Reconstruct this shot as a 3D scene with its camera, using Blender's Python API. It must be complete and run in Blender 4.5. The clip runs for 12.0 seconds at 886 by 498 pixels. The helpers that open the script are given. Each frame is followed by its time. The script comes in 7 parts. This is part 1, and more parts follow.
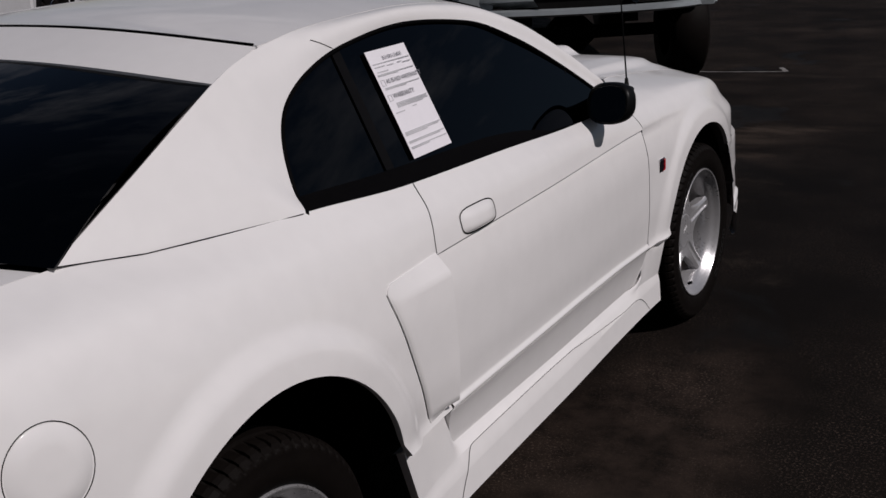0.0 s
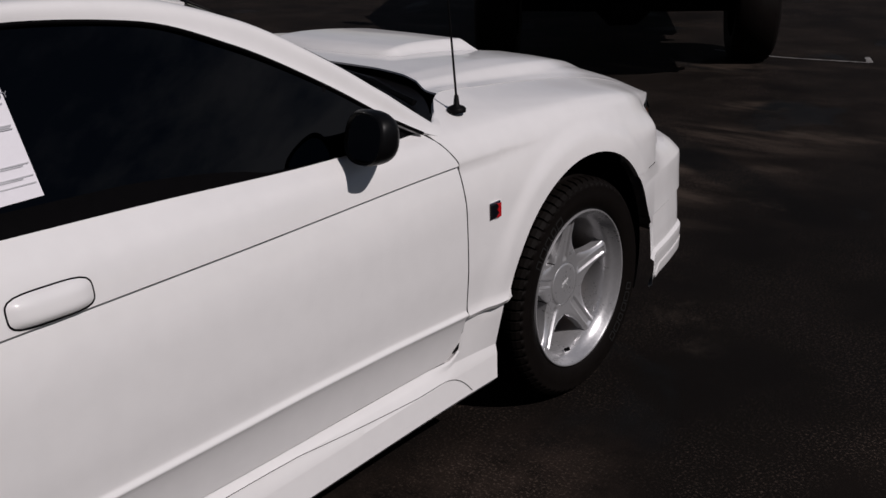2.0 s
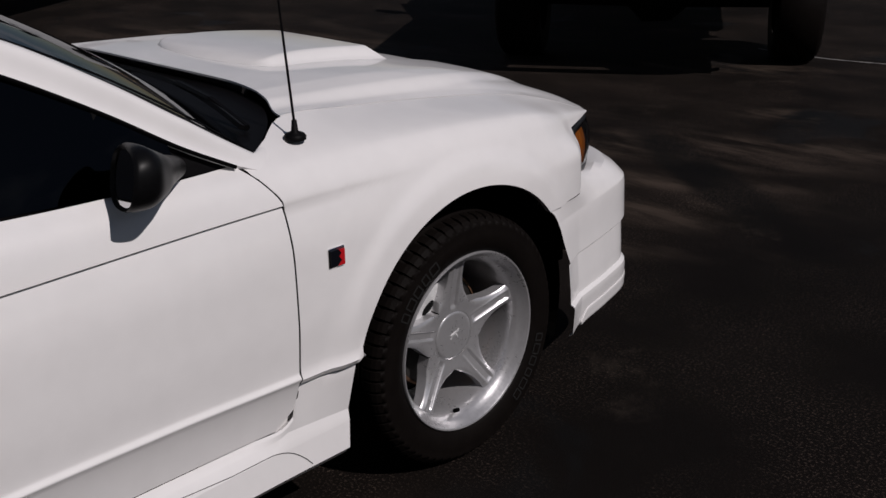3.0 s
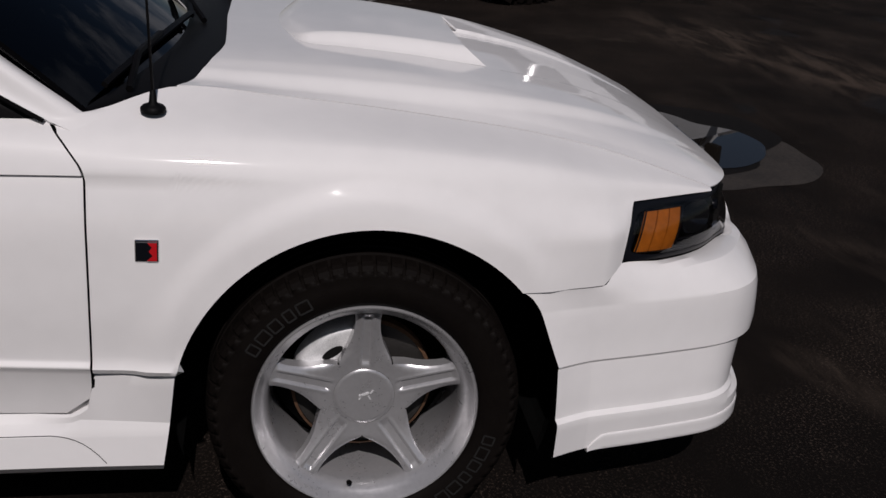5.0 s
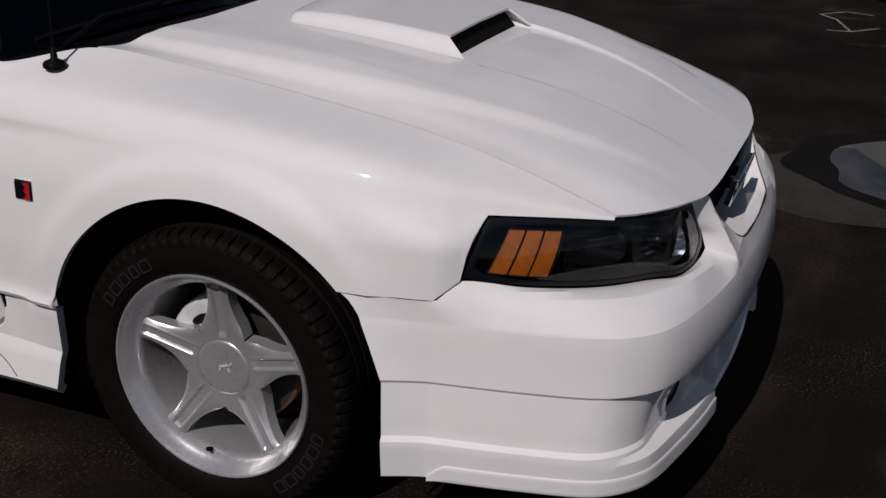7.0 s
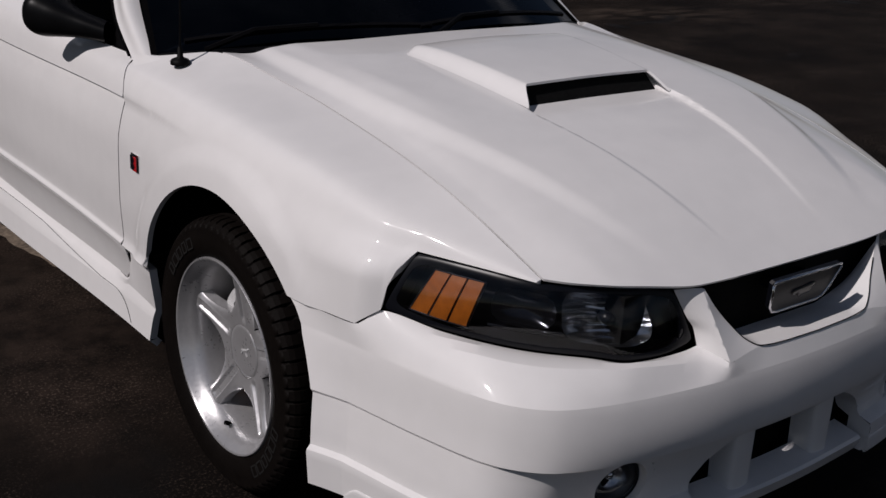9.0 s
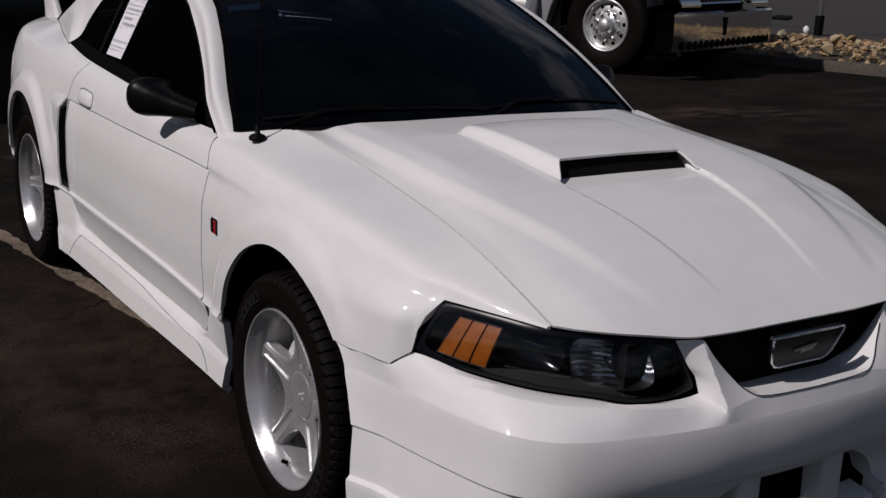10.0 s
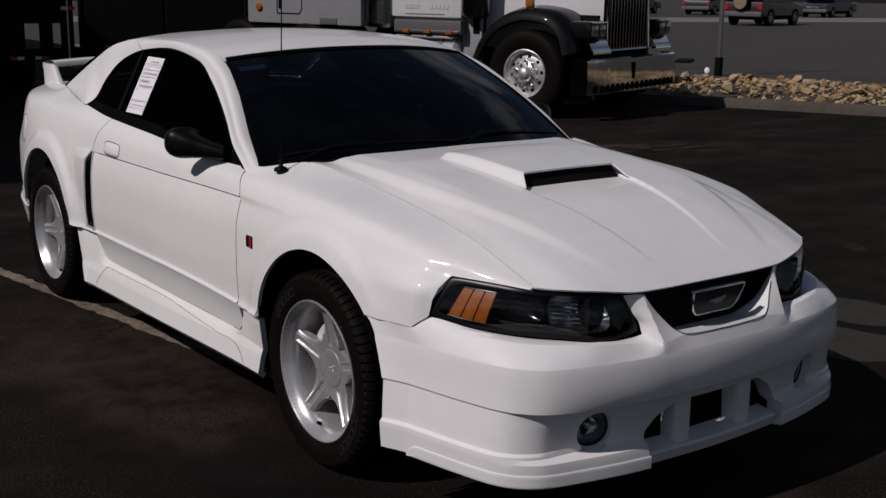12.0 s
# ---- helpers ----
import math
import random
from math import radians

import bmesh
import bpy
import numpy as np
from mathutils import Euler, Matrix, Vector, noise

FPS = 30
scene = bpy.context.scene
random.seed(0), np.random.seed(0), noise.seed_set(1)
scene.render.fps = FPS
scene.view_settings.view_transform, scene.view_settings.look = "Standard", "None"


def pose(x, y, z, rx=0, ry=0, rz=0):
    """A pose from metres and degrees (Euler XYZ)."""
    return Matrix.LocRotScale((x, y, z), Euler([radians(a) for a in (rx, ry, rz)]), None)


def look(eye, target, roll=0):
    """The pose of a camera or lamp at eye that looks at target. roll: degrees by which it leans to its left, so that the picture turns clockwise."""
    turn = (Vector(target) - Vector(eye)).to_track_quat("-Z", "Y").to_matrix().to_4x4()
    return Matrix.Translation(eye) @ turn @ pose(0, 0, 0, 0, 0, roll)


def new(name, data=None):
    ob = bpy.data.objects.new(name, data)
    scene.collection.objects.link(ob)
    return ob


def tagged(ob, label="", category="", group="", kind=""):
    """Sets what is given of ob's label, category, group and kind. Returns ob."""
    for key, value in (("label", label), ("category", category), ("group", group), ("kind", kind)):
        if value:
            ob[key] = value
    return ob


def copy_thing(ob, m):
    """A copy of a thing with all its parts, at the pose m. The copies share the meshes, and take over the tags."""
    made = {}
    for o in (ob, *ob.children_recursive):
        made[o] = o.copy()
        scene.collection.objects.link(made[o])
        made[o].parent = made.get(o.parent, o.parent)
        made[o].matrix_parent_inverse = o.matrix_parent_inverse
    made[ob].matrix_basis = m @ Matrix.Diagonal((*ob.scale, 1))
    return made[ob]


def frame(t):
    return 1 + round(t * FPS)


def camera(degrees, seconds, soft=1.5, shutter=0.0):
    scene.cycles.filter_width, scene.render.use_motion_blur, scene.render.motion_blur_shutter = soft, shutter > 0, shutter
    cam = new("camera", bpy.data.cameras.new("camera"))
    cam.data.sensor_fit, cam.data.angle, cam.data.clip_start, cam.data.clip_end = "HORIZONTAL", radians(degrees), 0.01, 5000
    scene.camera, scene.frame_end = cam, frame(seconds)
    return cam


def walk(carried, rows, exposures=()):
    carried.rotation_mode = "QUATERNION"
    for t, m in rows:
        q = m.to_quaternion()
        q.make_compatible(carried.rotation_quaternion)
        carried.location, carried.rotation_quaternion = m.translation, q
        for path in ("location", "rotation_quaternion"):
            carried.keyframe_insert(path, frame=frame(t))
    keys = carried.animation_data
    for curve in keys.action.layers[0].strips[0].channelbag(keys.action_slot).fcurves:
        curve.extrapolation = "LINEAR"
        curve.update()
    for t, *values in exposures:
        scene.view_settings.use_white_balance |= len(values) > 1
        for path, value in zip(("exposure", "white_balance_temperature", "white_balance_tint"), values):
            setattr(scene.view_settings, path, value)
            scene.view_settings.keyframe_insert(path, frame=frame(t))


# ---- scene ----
# The camera and its walk: it goes forward along the car's right side and round its nose.
cam = camera(42.4, 12.0)
PATH = [
    (0, (2.099, -2.626, 1.562), (1.111, -0.991, 0.967), -3.1),
    (0.5, (2.174, -2.344, 1.571), (1.133, -0.743, 0.977), -2.2),
    (1, (2.213, -2.015, 1.551), (1.125, -0.459, 0.925), -1.2),
    (1.5, (2.279, -1.696, 1.553), (1.156, -0.191, 0.864), -3.1),
    (2, (2.475, -1.36, 1.556), (1.287, 0.102, 0.885), -1.1),
    (2.5, (2.553, -1.009, 1.542), (1.287, 0.384, 0.867), -1.0),
    (3, (2.596, -0.629, 1.541), (1.294, 0.72, 0.845), -0.8),
    (3.5, (2.775, -0.219, 1.542), (1.279, 0.943, 0.901), 0.6),
    (5.5, (2.9, 1.466, 1.496), (1.054, 1.513, 0.729), 3.3),
    (6, (2.792, 1.84, 1.493), (0.954, 1.625, 0.734), 1.9),
    (6.5, (2.755, 2.212, 1.528), (0.976, 1.715, 0.761), 2.2),
    (7, (2.6, 2.518, 1.507), (0.887, 1.825, 0.742), 1.9),
    (9, (1.924, 3.44, 1.507), (0.756, 1.976, 0.806), 3.3),
    (9.5, (1.85, 3.627, 1.491), (0.821, 2.044, 0.83), 3.3),
    (10, (1.947, 3.772, 1.509), (0.915, 2.148, 0.964), 2.8),
    (10.5, (2.134, 3.926, 1.531), (1.069, 2.317, 1.003), 1.8),
    (11, (2.262, 4.112, 1.53), (1.217, 2.482, 1.03), 1.9),
    (11.5, (2.405, 4.277, 1.565), (1.374, 2.633, 1.08), 1.0),
    (12, (2.597, 4.354, 1.553), (1.439, 2.786, 1.102), 0.8),
]
walk(cam, [(t, look(eye, target, roll)) for t, eye, target, roll in PATH], exposures=[(0.0, -0.53, 6500, 16), (2.5, -0.49, 6500, 16), (12.0, -0.49, 6500, 16)])

# ---- daylight ----
SUN_AZ, SUN_EL = radians(-2.5), radians(44.0)      # azimuth from +x towards +y
world = bpy.data.worlds.new("sky")
scene.world = world
world.use_nodes = True
wn = world.node_tree
sky = wn.nodes.new("ShaderNodeTexSky")
sky.sky_type, sky.sun_disc = "NISHITA", False
sky.sun_elevation, sky.sun_rotation = SUN_EL, radians(90.0) - SUN_AZ
sky.air_density, sky.dust_density, sky.ozone_density = 1.0, 0.3, 1.2
# thin high cloud over the whole sky
tc, cl, rg, mixn, grey = (wn.nodes.new(k) for k in ("ShaderNodeTexCoord", "ShaderNodeTexNoise", "ShaderNodeMapRange", "ShaderNodeMix", "ShaderNodeMapping"))
grey.inputs["Scale"].default_value = (1.0, 1.6, 3.2)
cl.inputs["Scale"].default_value, cl.inputs["Detail"].default_value, cl.inputs["Roughness"].default_value = 2.2, 7, 0.62
rg.inputs["From Min"].default_value, rg.inputs["From Max"].default_value, rg.inputs["To Max"].default_value = 0.49, 0.63, 0.66
mixn.data_type = "RGBA"
mixn.inputs[7].default_value = (16.0, 16.3, 17.2, 1)
wn.links.new(tc.outputs["Generated"], grey.inputs["Vector"])
wn.links.new(grey.outputs[0], cl.inputs["Vector"])
wn.links.new(cl.outputs["Fac"], rg.inputs["Value"])
up, low, both = (wn.nodes.new(k) for k in ("ShaderNodeSeparateXYZ", "ShaderNodeMapRange", "ShaderNodeMath"))
wn.links.new(tc.outputs["Generated"], up.inputs[0])
low.interpolation_type = "SMOOTHSTEP"
for k, v in (("From Min", 0.30), ("From Max", 0.85), ("To Min", 1.0), ("To Max", 0.12)):
    low.inputs[k].default_value = v
both.operation = "MULTIPLY"
wn.links.new(up.outputs["Z"], low.inputs["Value"])
wn.links.new(rg.outputs[0], both.inputs[0])
wn.links.new(low.outputs[0], both.inputs[1])
wn.links.new(both.outputs[0], mixn.inputs[0])
wn.links.new(sky.outputs[0], mixn.inputs[6])
wn.links.new(mixn.outputs[2], wn.nodes["Background"].inputs[0])
wn.nodes["Background"].inputs[1].default_value = 0.032
sun_data = bpy.data.lights.new("sun", "SUN")
sun_data.energy, sun_data.angle, sun_data.color = 3.6, radians(0.6), (1.0, 0.965, 0.93)
sun = new("sun", sun_data)
sun.matrix_world = look((math.cos(SUN_AZ) * math.cos(SUN_EL) * 30, math.sin(SUN_AZ) * math.cos(SUN_EL) * 30, math.sin(SUN_EL) * 30), (0, 0, 0))


# ---- materials ----
def material(name, color, rough=0.5, metal=0.0, coat=0.0, vary=0.0, scale=20.0, bump=0.0, bump_scale=200.0, spread=0.0, rough_vary=0.0, ior=1.5, tint=None):
    """A surface with a coarse and a fine variation of its colour, and a fine relief."""
    m = bpy.data.materials.new(name)
    m.use_nodes = True
    nt = m.node_tree
    b = nt.nodes["Principled BSDF"]
    b.inputs["Base Color"].default_value = (*color, 1)
    b.inputs["Roughness"].default_value, b.inputs["Metallic"].default_value = rough, metal
    b.inputs["IOR"].default_value = ior
    b.inputs["Coat Weight"].default_value = coat
    b.inputs["Coat Roughness"].default_value = 0.04
    tc = nt.nodes.new("ShaderNodeTexCoord")
    if vary or rough_vary:
        big, fine = nt.nodes.new("ShaderNodeTexNoise"), nt.nodes.new("ShaderNodeTexNoise")
        for n, s, d in ((big, scale, 6), (fine, scale * 9, 4)):
            n.inputs["Scale"].default_value, n.inputs["Detail"].default_value = s, d
            nt.links.new(tc.outputs["Object"], n.inputs["Vector"])
        add = nt.nodes.new("ShaderNodeMath")
        add.operation = "ADD"
        nt.links.new(big.outputs["Fac"], add.inputs[0])
        nt.links.new(fine.outputs["Fac"], add.inputs[1])
        ramp = nt.nodes.new("ShaderNodeMapRange")
        ramp.inputs["From Min"].default_value, ramp.inputs["From Max"].default_value = 0.7, 1.3
        nt.links.new(add.outputs[0], ramp.inputs["Value"])
        if vary:
            mix = nt.nodes.new("ShaderNodeMix")
            mix.data_type = "RGBA"
            other = tint or tuple(c * (1 - vary) for c in color)
            mix.inputs[6].default_value, mix.inputs[7].default_value = (*other, 1), (*[min(1, c * (1 + vary * 0.5)) for c in color], 1)
            nt.links.new(ramp.outputs[0], mix.inputs[0])
            nt.links.new(mix.outputs[2], b.inputs["Base Color"])
        if rough_vary:
            rr = nt.nodes.new("ShaderNodeMapRange")
            rr.inputs["To Min"].default_value, rr.inputs["To Max"].default_value = rough, rough + rough_vary
            nt.links.new(ramp.outputs[0], rr.inputs["Value"])
            nt.links.new(rr.outputs[0], b.inputs["Roughness"])
    if bump:
        n, bp = nt.nodes.new("ShaderNodeTexNoise"), nt.nodes.new("ShaderNodeBump")
        n.inputs["Scale"].default_value, n.inputs["Detail"].default_value = bump_scale, 5
        bp.inputs["Strength"].default_value, bp.inputs["Distance"].default_value = bump, 0.004
        nt.links.new(tc.outputs["Object"], n.inputs["Vector"])
        nt.links.new(n.outputs["Fac"], bp.inputs["Height"])
        nt.links.new(bp.outputs[0], b.inputs["Normal"])
    return m


def tinted_glass(name, through_color, rough=0.01, ior=1.5):
    """A dark film-tinted pane: it mirrors as glass does and lets a little light through."""
    m = bpy.data.materials.new(name)
    m.use_nodes = True
    nt = m.node_tree
    nt.nodes.remove(nt.nodes["Principled BSDF"])
    tr, gl, mx, fr = (nt.nodes.new(k) for k in ("ShaderNodeBsdfTransparent", "ShaderNodeBsdfGlossy", "ShaderNodeMixShader", "ShaderNodeFresnel"))
    tr.inputs[0].default_value = (*through_color, 1)
    gl.inputs["Roughness"].default_value = rough
    fr.inputs[0].default_value = ior
    nt.links.new(fr.outputs[0], mx.inputs[0])
    nt.links.new(tr.outputs[0], mx.inputs[1])
    nt.links.new(gl.outputs[0], mx.inputs[2])
    nt.links.new(mx.outputs[0], nt.nodes["Material Output"].inputs[0])
    return m


WHITE = material("white_paint", (0.80, 0.785, 0.78), 0.42, coat=0.75, vary=0.03, scale=2.2, rough_vary=0.06)
BLACK = material("black_plastic", (0.0036, 0.0033, 0.0037), 0.5, vary=0.3, scale=30, bump=0.15, bump_scale=700)
SATIN = material("black_satin_mirror", (0.004, 0.004, 0.0045), 0.38, vary=0.3, scale=20)
DARK = material("dark_underbody", (0.006, 0.006, 0.006), 0.9, vary=0.4, scale=10)
TRIM = material("black_rubber_seal", (0.0016, 0.0014, 0.0017), 0.7, vary=0.3, scale=40)
RUBBER = material("tyre_rubber", (0.0036, 0.0027, 0.0024), 0.6, vary=0.35, scale=25, bump=0.2, bump_scale=500, tint=(0.0065, 0.005, 0.0044))
LETTER = material("tyre_letter_rubber", (0.0105, 0.010, 0.0096), 0.6, vary=0.4, scale=30)
ALLOY = material("silver_alloy", (0.52, 0.515, 0.525), 0.26, metal=0.6, coat=0.3, vary=0.08, scale=12, rough_vary=0.08)
CHROME = material("chrome", (0.75, 0.75, 0.76), 0.08, metal=1.0)
STEEL = material("worn_steel", (0.33, 0.32, 0.31), 0.4, metal=0.9, vary=0.2, scale=30)
DISC = material("dull_disc_steel", (0.035, 0.032, 0.030), 0.6, metal=0.5, vary=0.3, scale=30)
CALIPER = material("bare_cast_metal", (0.74, 0.74, 0.74), 0.45, metal=0.3, vary=0.25, scale=40)
RUST = material("rusty_disc_edge", (0.12, 0.06, 0.03), 0.8, metal=0.2, vary=0.5, scale=60)
GLASS = tinted_glass("dark_tinted_glass", (0.010, 0.010, 0.014), ior=1.42)
SHIELD = tinted_glass("windshield_glass", (0.12, 0.15, 0.21), ior=1.5)
FOGGLASS = tinted_glass("fog_lamp_glass", (0.85, 0.86, 0.88))
CLEAR = tinted_glass("clear_lens", (0.85, 0.86, 0.88))
AMBER = material("amber_lens", (0.35, 0.098, 0.008), 0.34, coat=1.0, vary=0.3, scale=60)
RED = material("red_enamel", (0.5, 0.01, 0.015), 0.3, coat=0.5)
PAPER = material("white_paper", (0.80, 0.78, 0.82), 0.7, vary=0.03, scale=40)
INK = material("printed_ink", (0.20, 0.20, 0.22), 0.8)
GREYINK = material("printed_small_lines", (0.50, 0.50, 0.52), 0.8)
MIRROR = material("mirror_glass", (0.55, 0.56, 0.58), 0.02, metal=1.0)
TAILRED = material("dark_red_lens", (0.10, 0.006, 0.006), 0.2, coat=0.8)
STICKER = material("pale_blue_film", (0.46, 0.60, 0.68), 0.6, vary=0.2, scale=30)
for m, k in ((WHITE, 0.15), (SATIN, 0.13), (BLACK, 0.08), (TRIM, 0.04), (RUBBER, 0.06), (DARK, 0.1)):
    m.node_tree.nodes["Principled BSDF"].inputs["Specular IOR Level"].default_value = k
CABIN = material("charcoal_cabin_plastic", (0.035, 0.036, 0.04), 0.7, vary=0.3, scale=30, bump=0.2, bump_scale=600)
SEAT = material("dark_grey_seat_leather", (0.05, 0.05, 0.055), 0.55, vary=0.3, scale=20)


# ---- building helpers ----
def link_mesh(name, bm, mat, parent=None, label=""):
    me = bpy.data.meshes.new(name)
    bm.normal_update()
    bm.to_mesh(me)
    bm.free()
    for m in mat if isinstance(mat, (list, tuple)) else (mat,):
        me.materials.append(m)
    ob = new(name, me)
    ob.parent = parent
    return tagged(ob, label)


def part(name, bm, mat, parent, label=""):
    """One mesh object under a thing or under a part."""
    return link_mesh(name, bm, mat, parent, label)


def thing(name, label, category, group="", kind="", at=None):
    ob = new(name)
    ob.empty_display_size = 0.2
    if at is not None:
        ob.matrix_world = at
    return tagged(ob, label, category, group, kind)


def curve_through(xs, ys):
    """A smooth curve through a few stations that never overshoots them."""
    xs, ys = np.array(xs, float), np.array(ys, float)
    h, d = np.diff(xs), np.diff(ys) / np.diff(xs)
    m = np.zeros(len(xs))
    m[0], m[-1] = d[0], d[-1]
    for i in range(1, len(xs) - 1):
        if d[i - 1] * d[i] > 0:
            w1, w2 = 2 * h[i] + h[i - 1], h[i] + 2 * h[i - 1]
            m[i] = (w1 + w2) / (w1 / d[i - 1] + w2 / d[i])

    def at(x):
        x = min(max(x, xs[0]), xs[-1])
        i = min(max(int(np.searchsorted(xs, x)) - 1, 0), len(h) - 1)
        t = (x - xs[i]) / h[i]
        return float(ys[i] * (1 + 2 * t) * (1 - t) ** 2 + m[i] * h[i] * t * (1 - t) ** 2 + ys[i + 1] * t * t * (3 - 2 * t) + m[i + 1] * h[i] * t * t * (t - 1))
    return at


def line_through(*pts):
    """A smooth line in space through a few points; its argument runs from 0 to 1 by length."""
    p = np.array(pts, float)
    s = np.r_[0, np.cumsum(np.linalg.norm(np.diff(p, axis=0), axis=1))]
    s /= s[-1]
    f = [curve_through(s, p[:, k]) for k in range(p.shape[1])]
    return lambda t: Vector([g(t) for g in f])


def straight_through(*pts):
    """A line with corners through a few points; its argument runs from 0 to 1 by length."""
    p = np.array(pts, float)
    s = np.r_[0, np.cumsum(np.linalg.norm(np.diff(p, axis=0), axis=1))]
    s /= s[-1]
    return lambda t: Vector([float(np.interp(t, s, p[:, k])) for k in range(p.shape[1])])


def smooth_all(bm, angle=35.0):
    for f in bm.faces:
        f.smooth = True
    lim = radians(angle)
    for e in bm.edges:
        if len(e.link_faces) == 2 and e.calc_face_angle(0.0) > lim:
            e.smooth = False


def patch(bm, fn, nu, nv, side=1, flange=0.014, centre=(0, 0, 0.5), us=None, vs=None, sharp=35.0):
    """A sheet over u, v in 0..1 with its rim turned inwards, as a pressed panel has."""
    us = us if us is not None else np.linspace(0, 1, nu + 1)
    vs = vs if vs is not None else np.linspace(0, 1, nv + 1)
    nu, nv = len(us) - 1, len(vs) - 1
    grid = [[Vector(fn(float(u), float(v))) for v in vs] for u in us]
    if side < 0:
        grid = [[Vector((-p.x, p.y, p.z)) for p in row] for row in grid]
    vert = [[bm.verts.new(p) for p in row] for row in grid]
    mid = grid[nu // 2][nv // 2]
    n = (grid[min(nu, nu // 2 + 1)][nv // 2] - mid).cross(grid[nu // 2][min(nv, nv // 2 + 1)] - mid)
    out = n.dot(mid - Vector((centre[0] * side, centre[1], centre[2]))) > 0
    for i in range(nu):
        for j in range(nv):
            q = [vert[i][j], vert[i + 1][j], vert[i + 1][j + 1], vert[i][j + 1]]
            try:
                bm.faces.new(q if out else q[::-1])
            except ValueError:
                pass
    if flange:
        rim = [(i, 0) for i in range(nu + 1)] + [(nu, j) for j in range(1, nv + 1)] + [(i, nv) for i in range(nu - 1, -1, -1)] + [(0, j) for j in range(nv - 1, 0, -1)]
        low = []
        for i, j in rim:
            a, b = grid[min(i + 1, nu)][j] - grid[max(i - 1, 0)][j], grid[i][min(j + 1, nv)] - grid[i][max(j - 1, 0)]
            nn = a.cross(b)
            nn = nn.normalized() if nn.length > 1e-12 else n.normalized()
            low.append(bm.verts.new(grid[i][j] - nn * flange * (1 if out else -1)))
        for k in range(len(rim)):
            a, b = vert[rim[k][0]][rim[k][1]], vert[rim[(k + 1) % len(rim)][0]][rim[(k + 1) % len(rim)][1]]
            c, d = low[(k + 1) % len(rim)], low[k]
            if (a.co - b.co).length > 1e-7:
                bm.faces.new((b, a, d, c) if out else (a, b, c, d))
    bm.normal_update()
    smooth_all(bm, sharp)
    return bm


def box(bm, size, at=(0, 0, 0), bevel=0.0, turn=None, segments=2):
    m = Matrix.Translation(at) @ (turn or Matrix.Identity(4)) @ Matrix.Diagonal((*size, 1))
    r = bmesh.ops.create_cube(bm, size=1.0, matrix=m)
    if bevel:
        vs = set(r["verts"])
        es = [e for e in bm.edges if e.verts[0] in vs and e.verts[1] in vs]
        bmesh.ops.bevel(bm, geom=es, offset=bevel, segments=segments, affect="EDGES", profile=0.6)
    return bm


def lathe(bm, profile, steps=48, m=None, a0=0.0, a1=2 * math.pi):
    """Turns a profile of (radius, along) round the x axis."""
    m = m or Matrix.Identity(4)
    closed = abs(a1 - a0 - 2 * math.pi) < 1e-6
    rows = []
    for k in range(steps if closed else steps + 1):
        a = a0 + (a1 - a0) * k / steps
        rows.append([bm.verts.new(m @ Vector((x, r * math.cos(a), r * math.sin(a)))) for r, x in profile])
    for k in range(steps):
        p, q = rows[k], rows[(k + 1) % len(rows)]
        for j in range(len(profile) - 1):
            vs = [p[j], p[j + 1], q[j + 1], q[j]]
            if profile[j][0] < 1e-6:
                vs = [p[j], p[j + 1], q[j + 1]]
            elif profile[j + 1][0] < 1e-6:
                vs = [p[j], p[j + 1], q[j]]
            bm.faces.new(vs)
    return bm


def tube(bm, pts, radius, sides=8, taper=None, caps=True):
    """A round rod along a line of points."""
    pts = [Vector(p) for p in pts]
    rings = []
    for k, p in enumerate(pts):
        d = (pts[min(k + 1, len(pts) - 1)] - pts[max(k - 1, 0)]).normalized()
        a = d.orthogonal().normalized() if abs(d.z) > 0.95 else d.cross(Vector((0, 0, 1))).normalized()
        b = d.cross(a)
        r = radius if taper is None else radius + (taper - radius) * k / (len(pts) - 1)
        rings.append([bm.verts.new(p + r * (math.cos(t) * a + math.sin(t) * b)) for t in np.linspace(0, 2 * math.pi, sides, endpoint=False)])
    for p, q in zip(rings, rings[1:]):
        for i in range(sides):
            bm.faces.new((p[i], p[(i + 1) % sides], q[(i + 1) % sides], q[i]))
    if caps:
        bm.faces.new(rings[0][::-1])
        bm.faces.new(rings[-1])
    return bm


def ribbon(bm, pts, width, up, thick=0.004):
    """A flat strip along points, of a width across the line and a thickness along up."""
    pts, up = [Vector(p) for p in pts], Vector(up)
    rings = []
    for k, p in enumerate(pts):
        d = (pts[min(k + 1, len(pts) - 1)] - pts[max(k - 1, 0)]).normalized()
        s = d.cross(up).normalized() * width / 2
        n = s.cross(d).normalized() * thick
        rings.append([bm.verts.new(q) for q in (p - s, p + s, p + s + n, p - s + n)])
    for p, q in zip(rings, rings[1:]):
        for i in range(4):
            bm.faces.new((p[i], p[(i + 1) % 4], q[(i + 1) % 4], q[i]))
    bm.faces.new(rings[0][::-1])
    bm.faces.new(rings[-1])
    return bm


def extrude_outline(bm, pts, depth, m=None):
    """A flat plate: an outline in x, y of thickness depth along z, placed by m."""
    m = m or Matrix.Identity(4)
    low = [bm.verts.new(m @ Vector((x, y, 0))) for x, y in pts]
    top = [bm.verts.new(m @ Vector((x, y, depth))) for x, y in pts]
    bm.faces.new(low[::-1])
    bm.faces.new(top)
    for i in range(len(pts)):
        j = (i + 1) % len(pts)
        bm.faces.new((low[i], low[j], top[j], top[i]))
    return bm


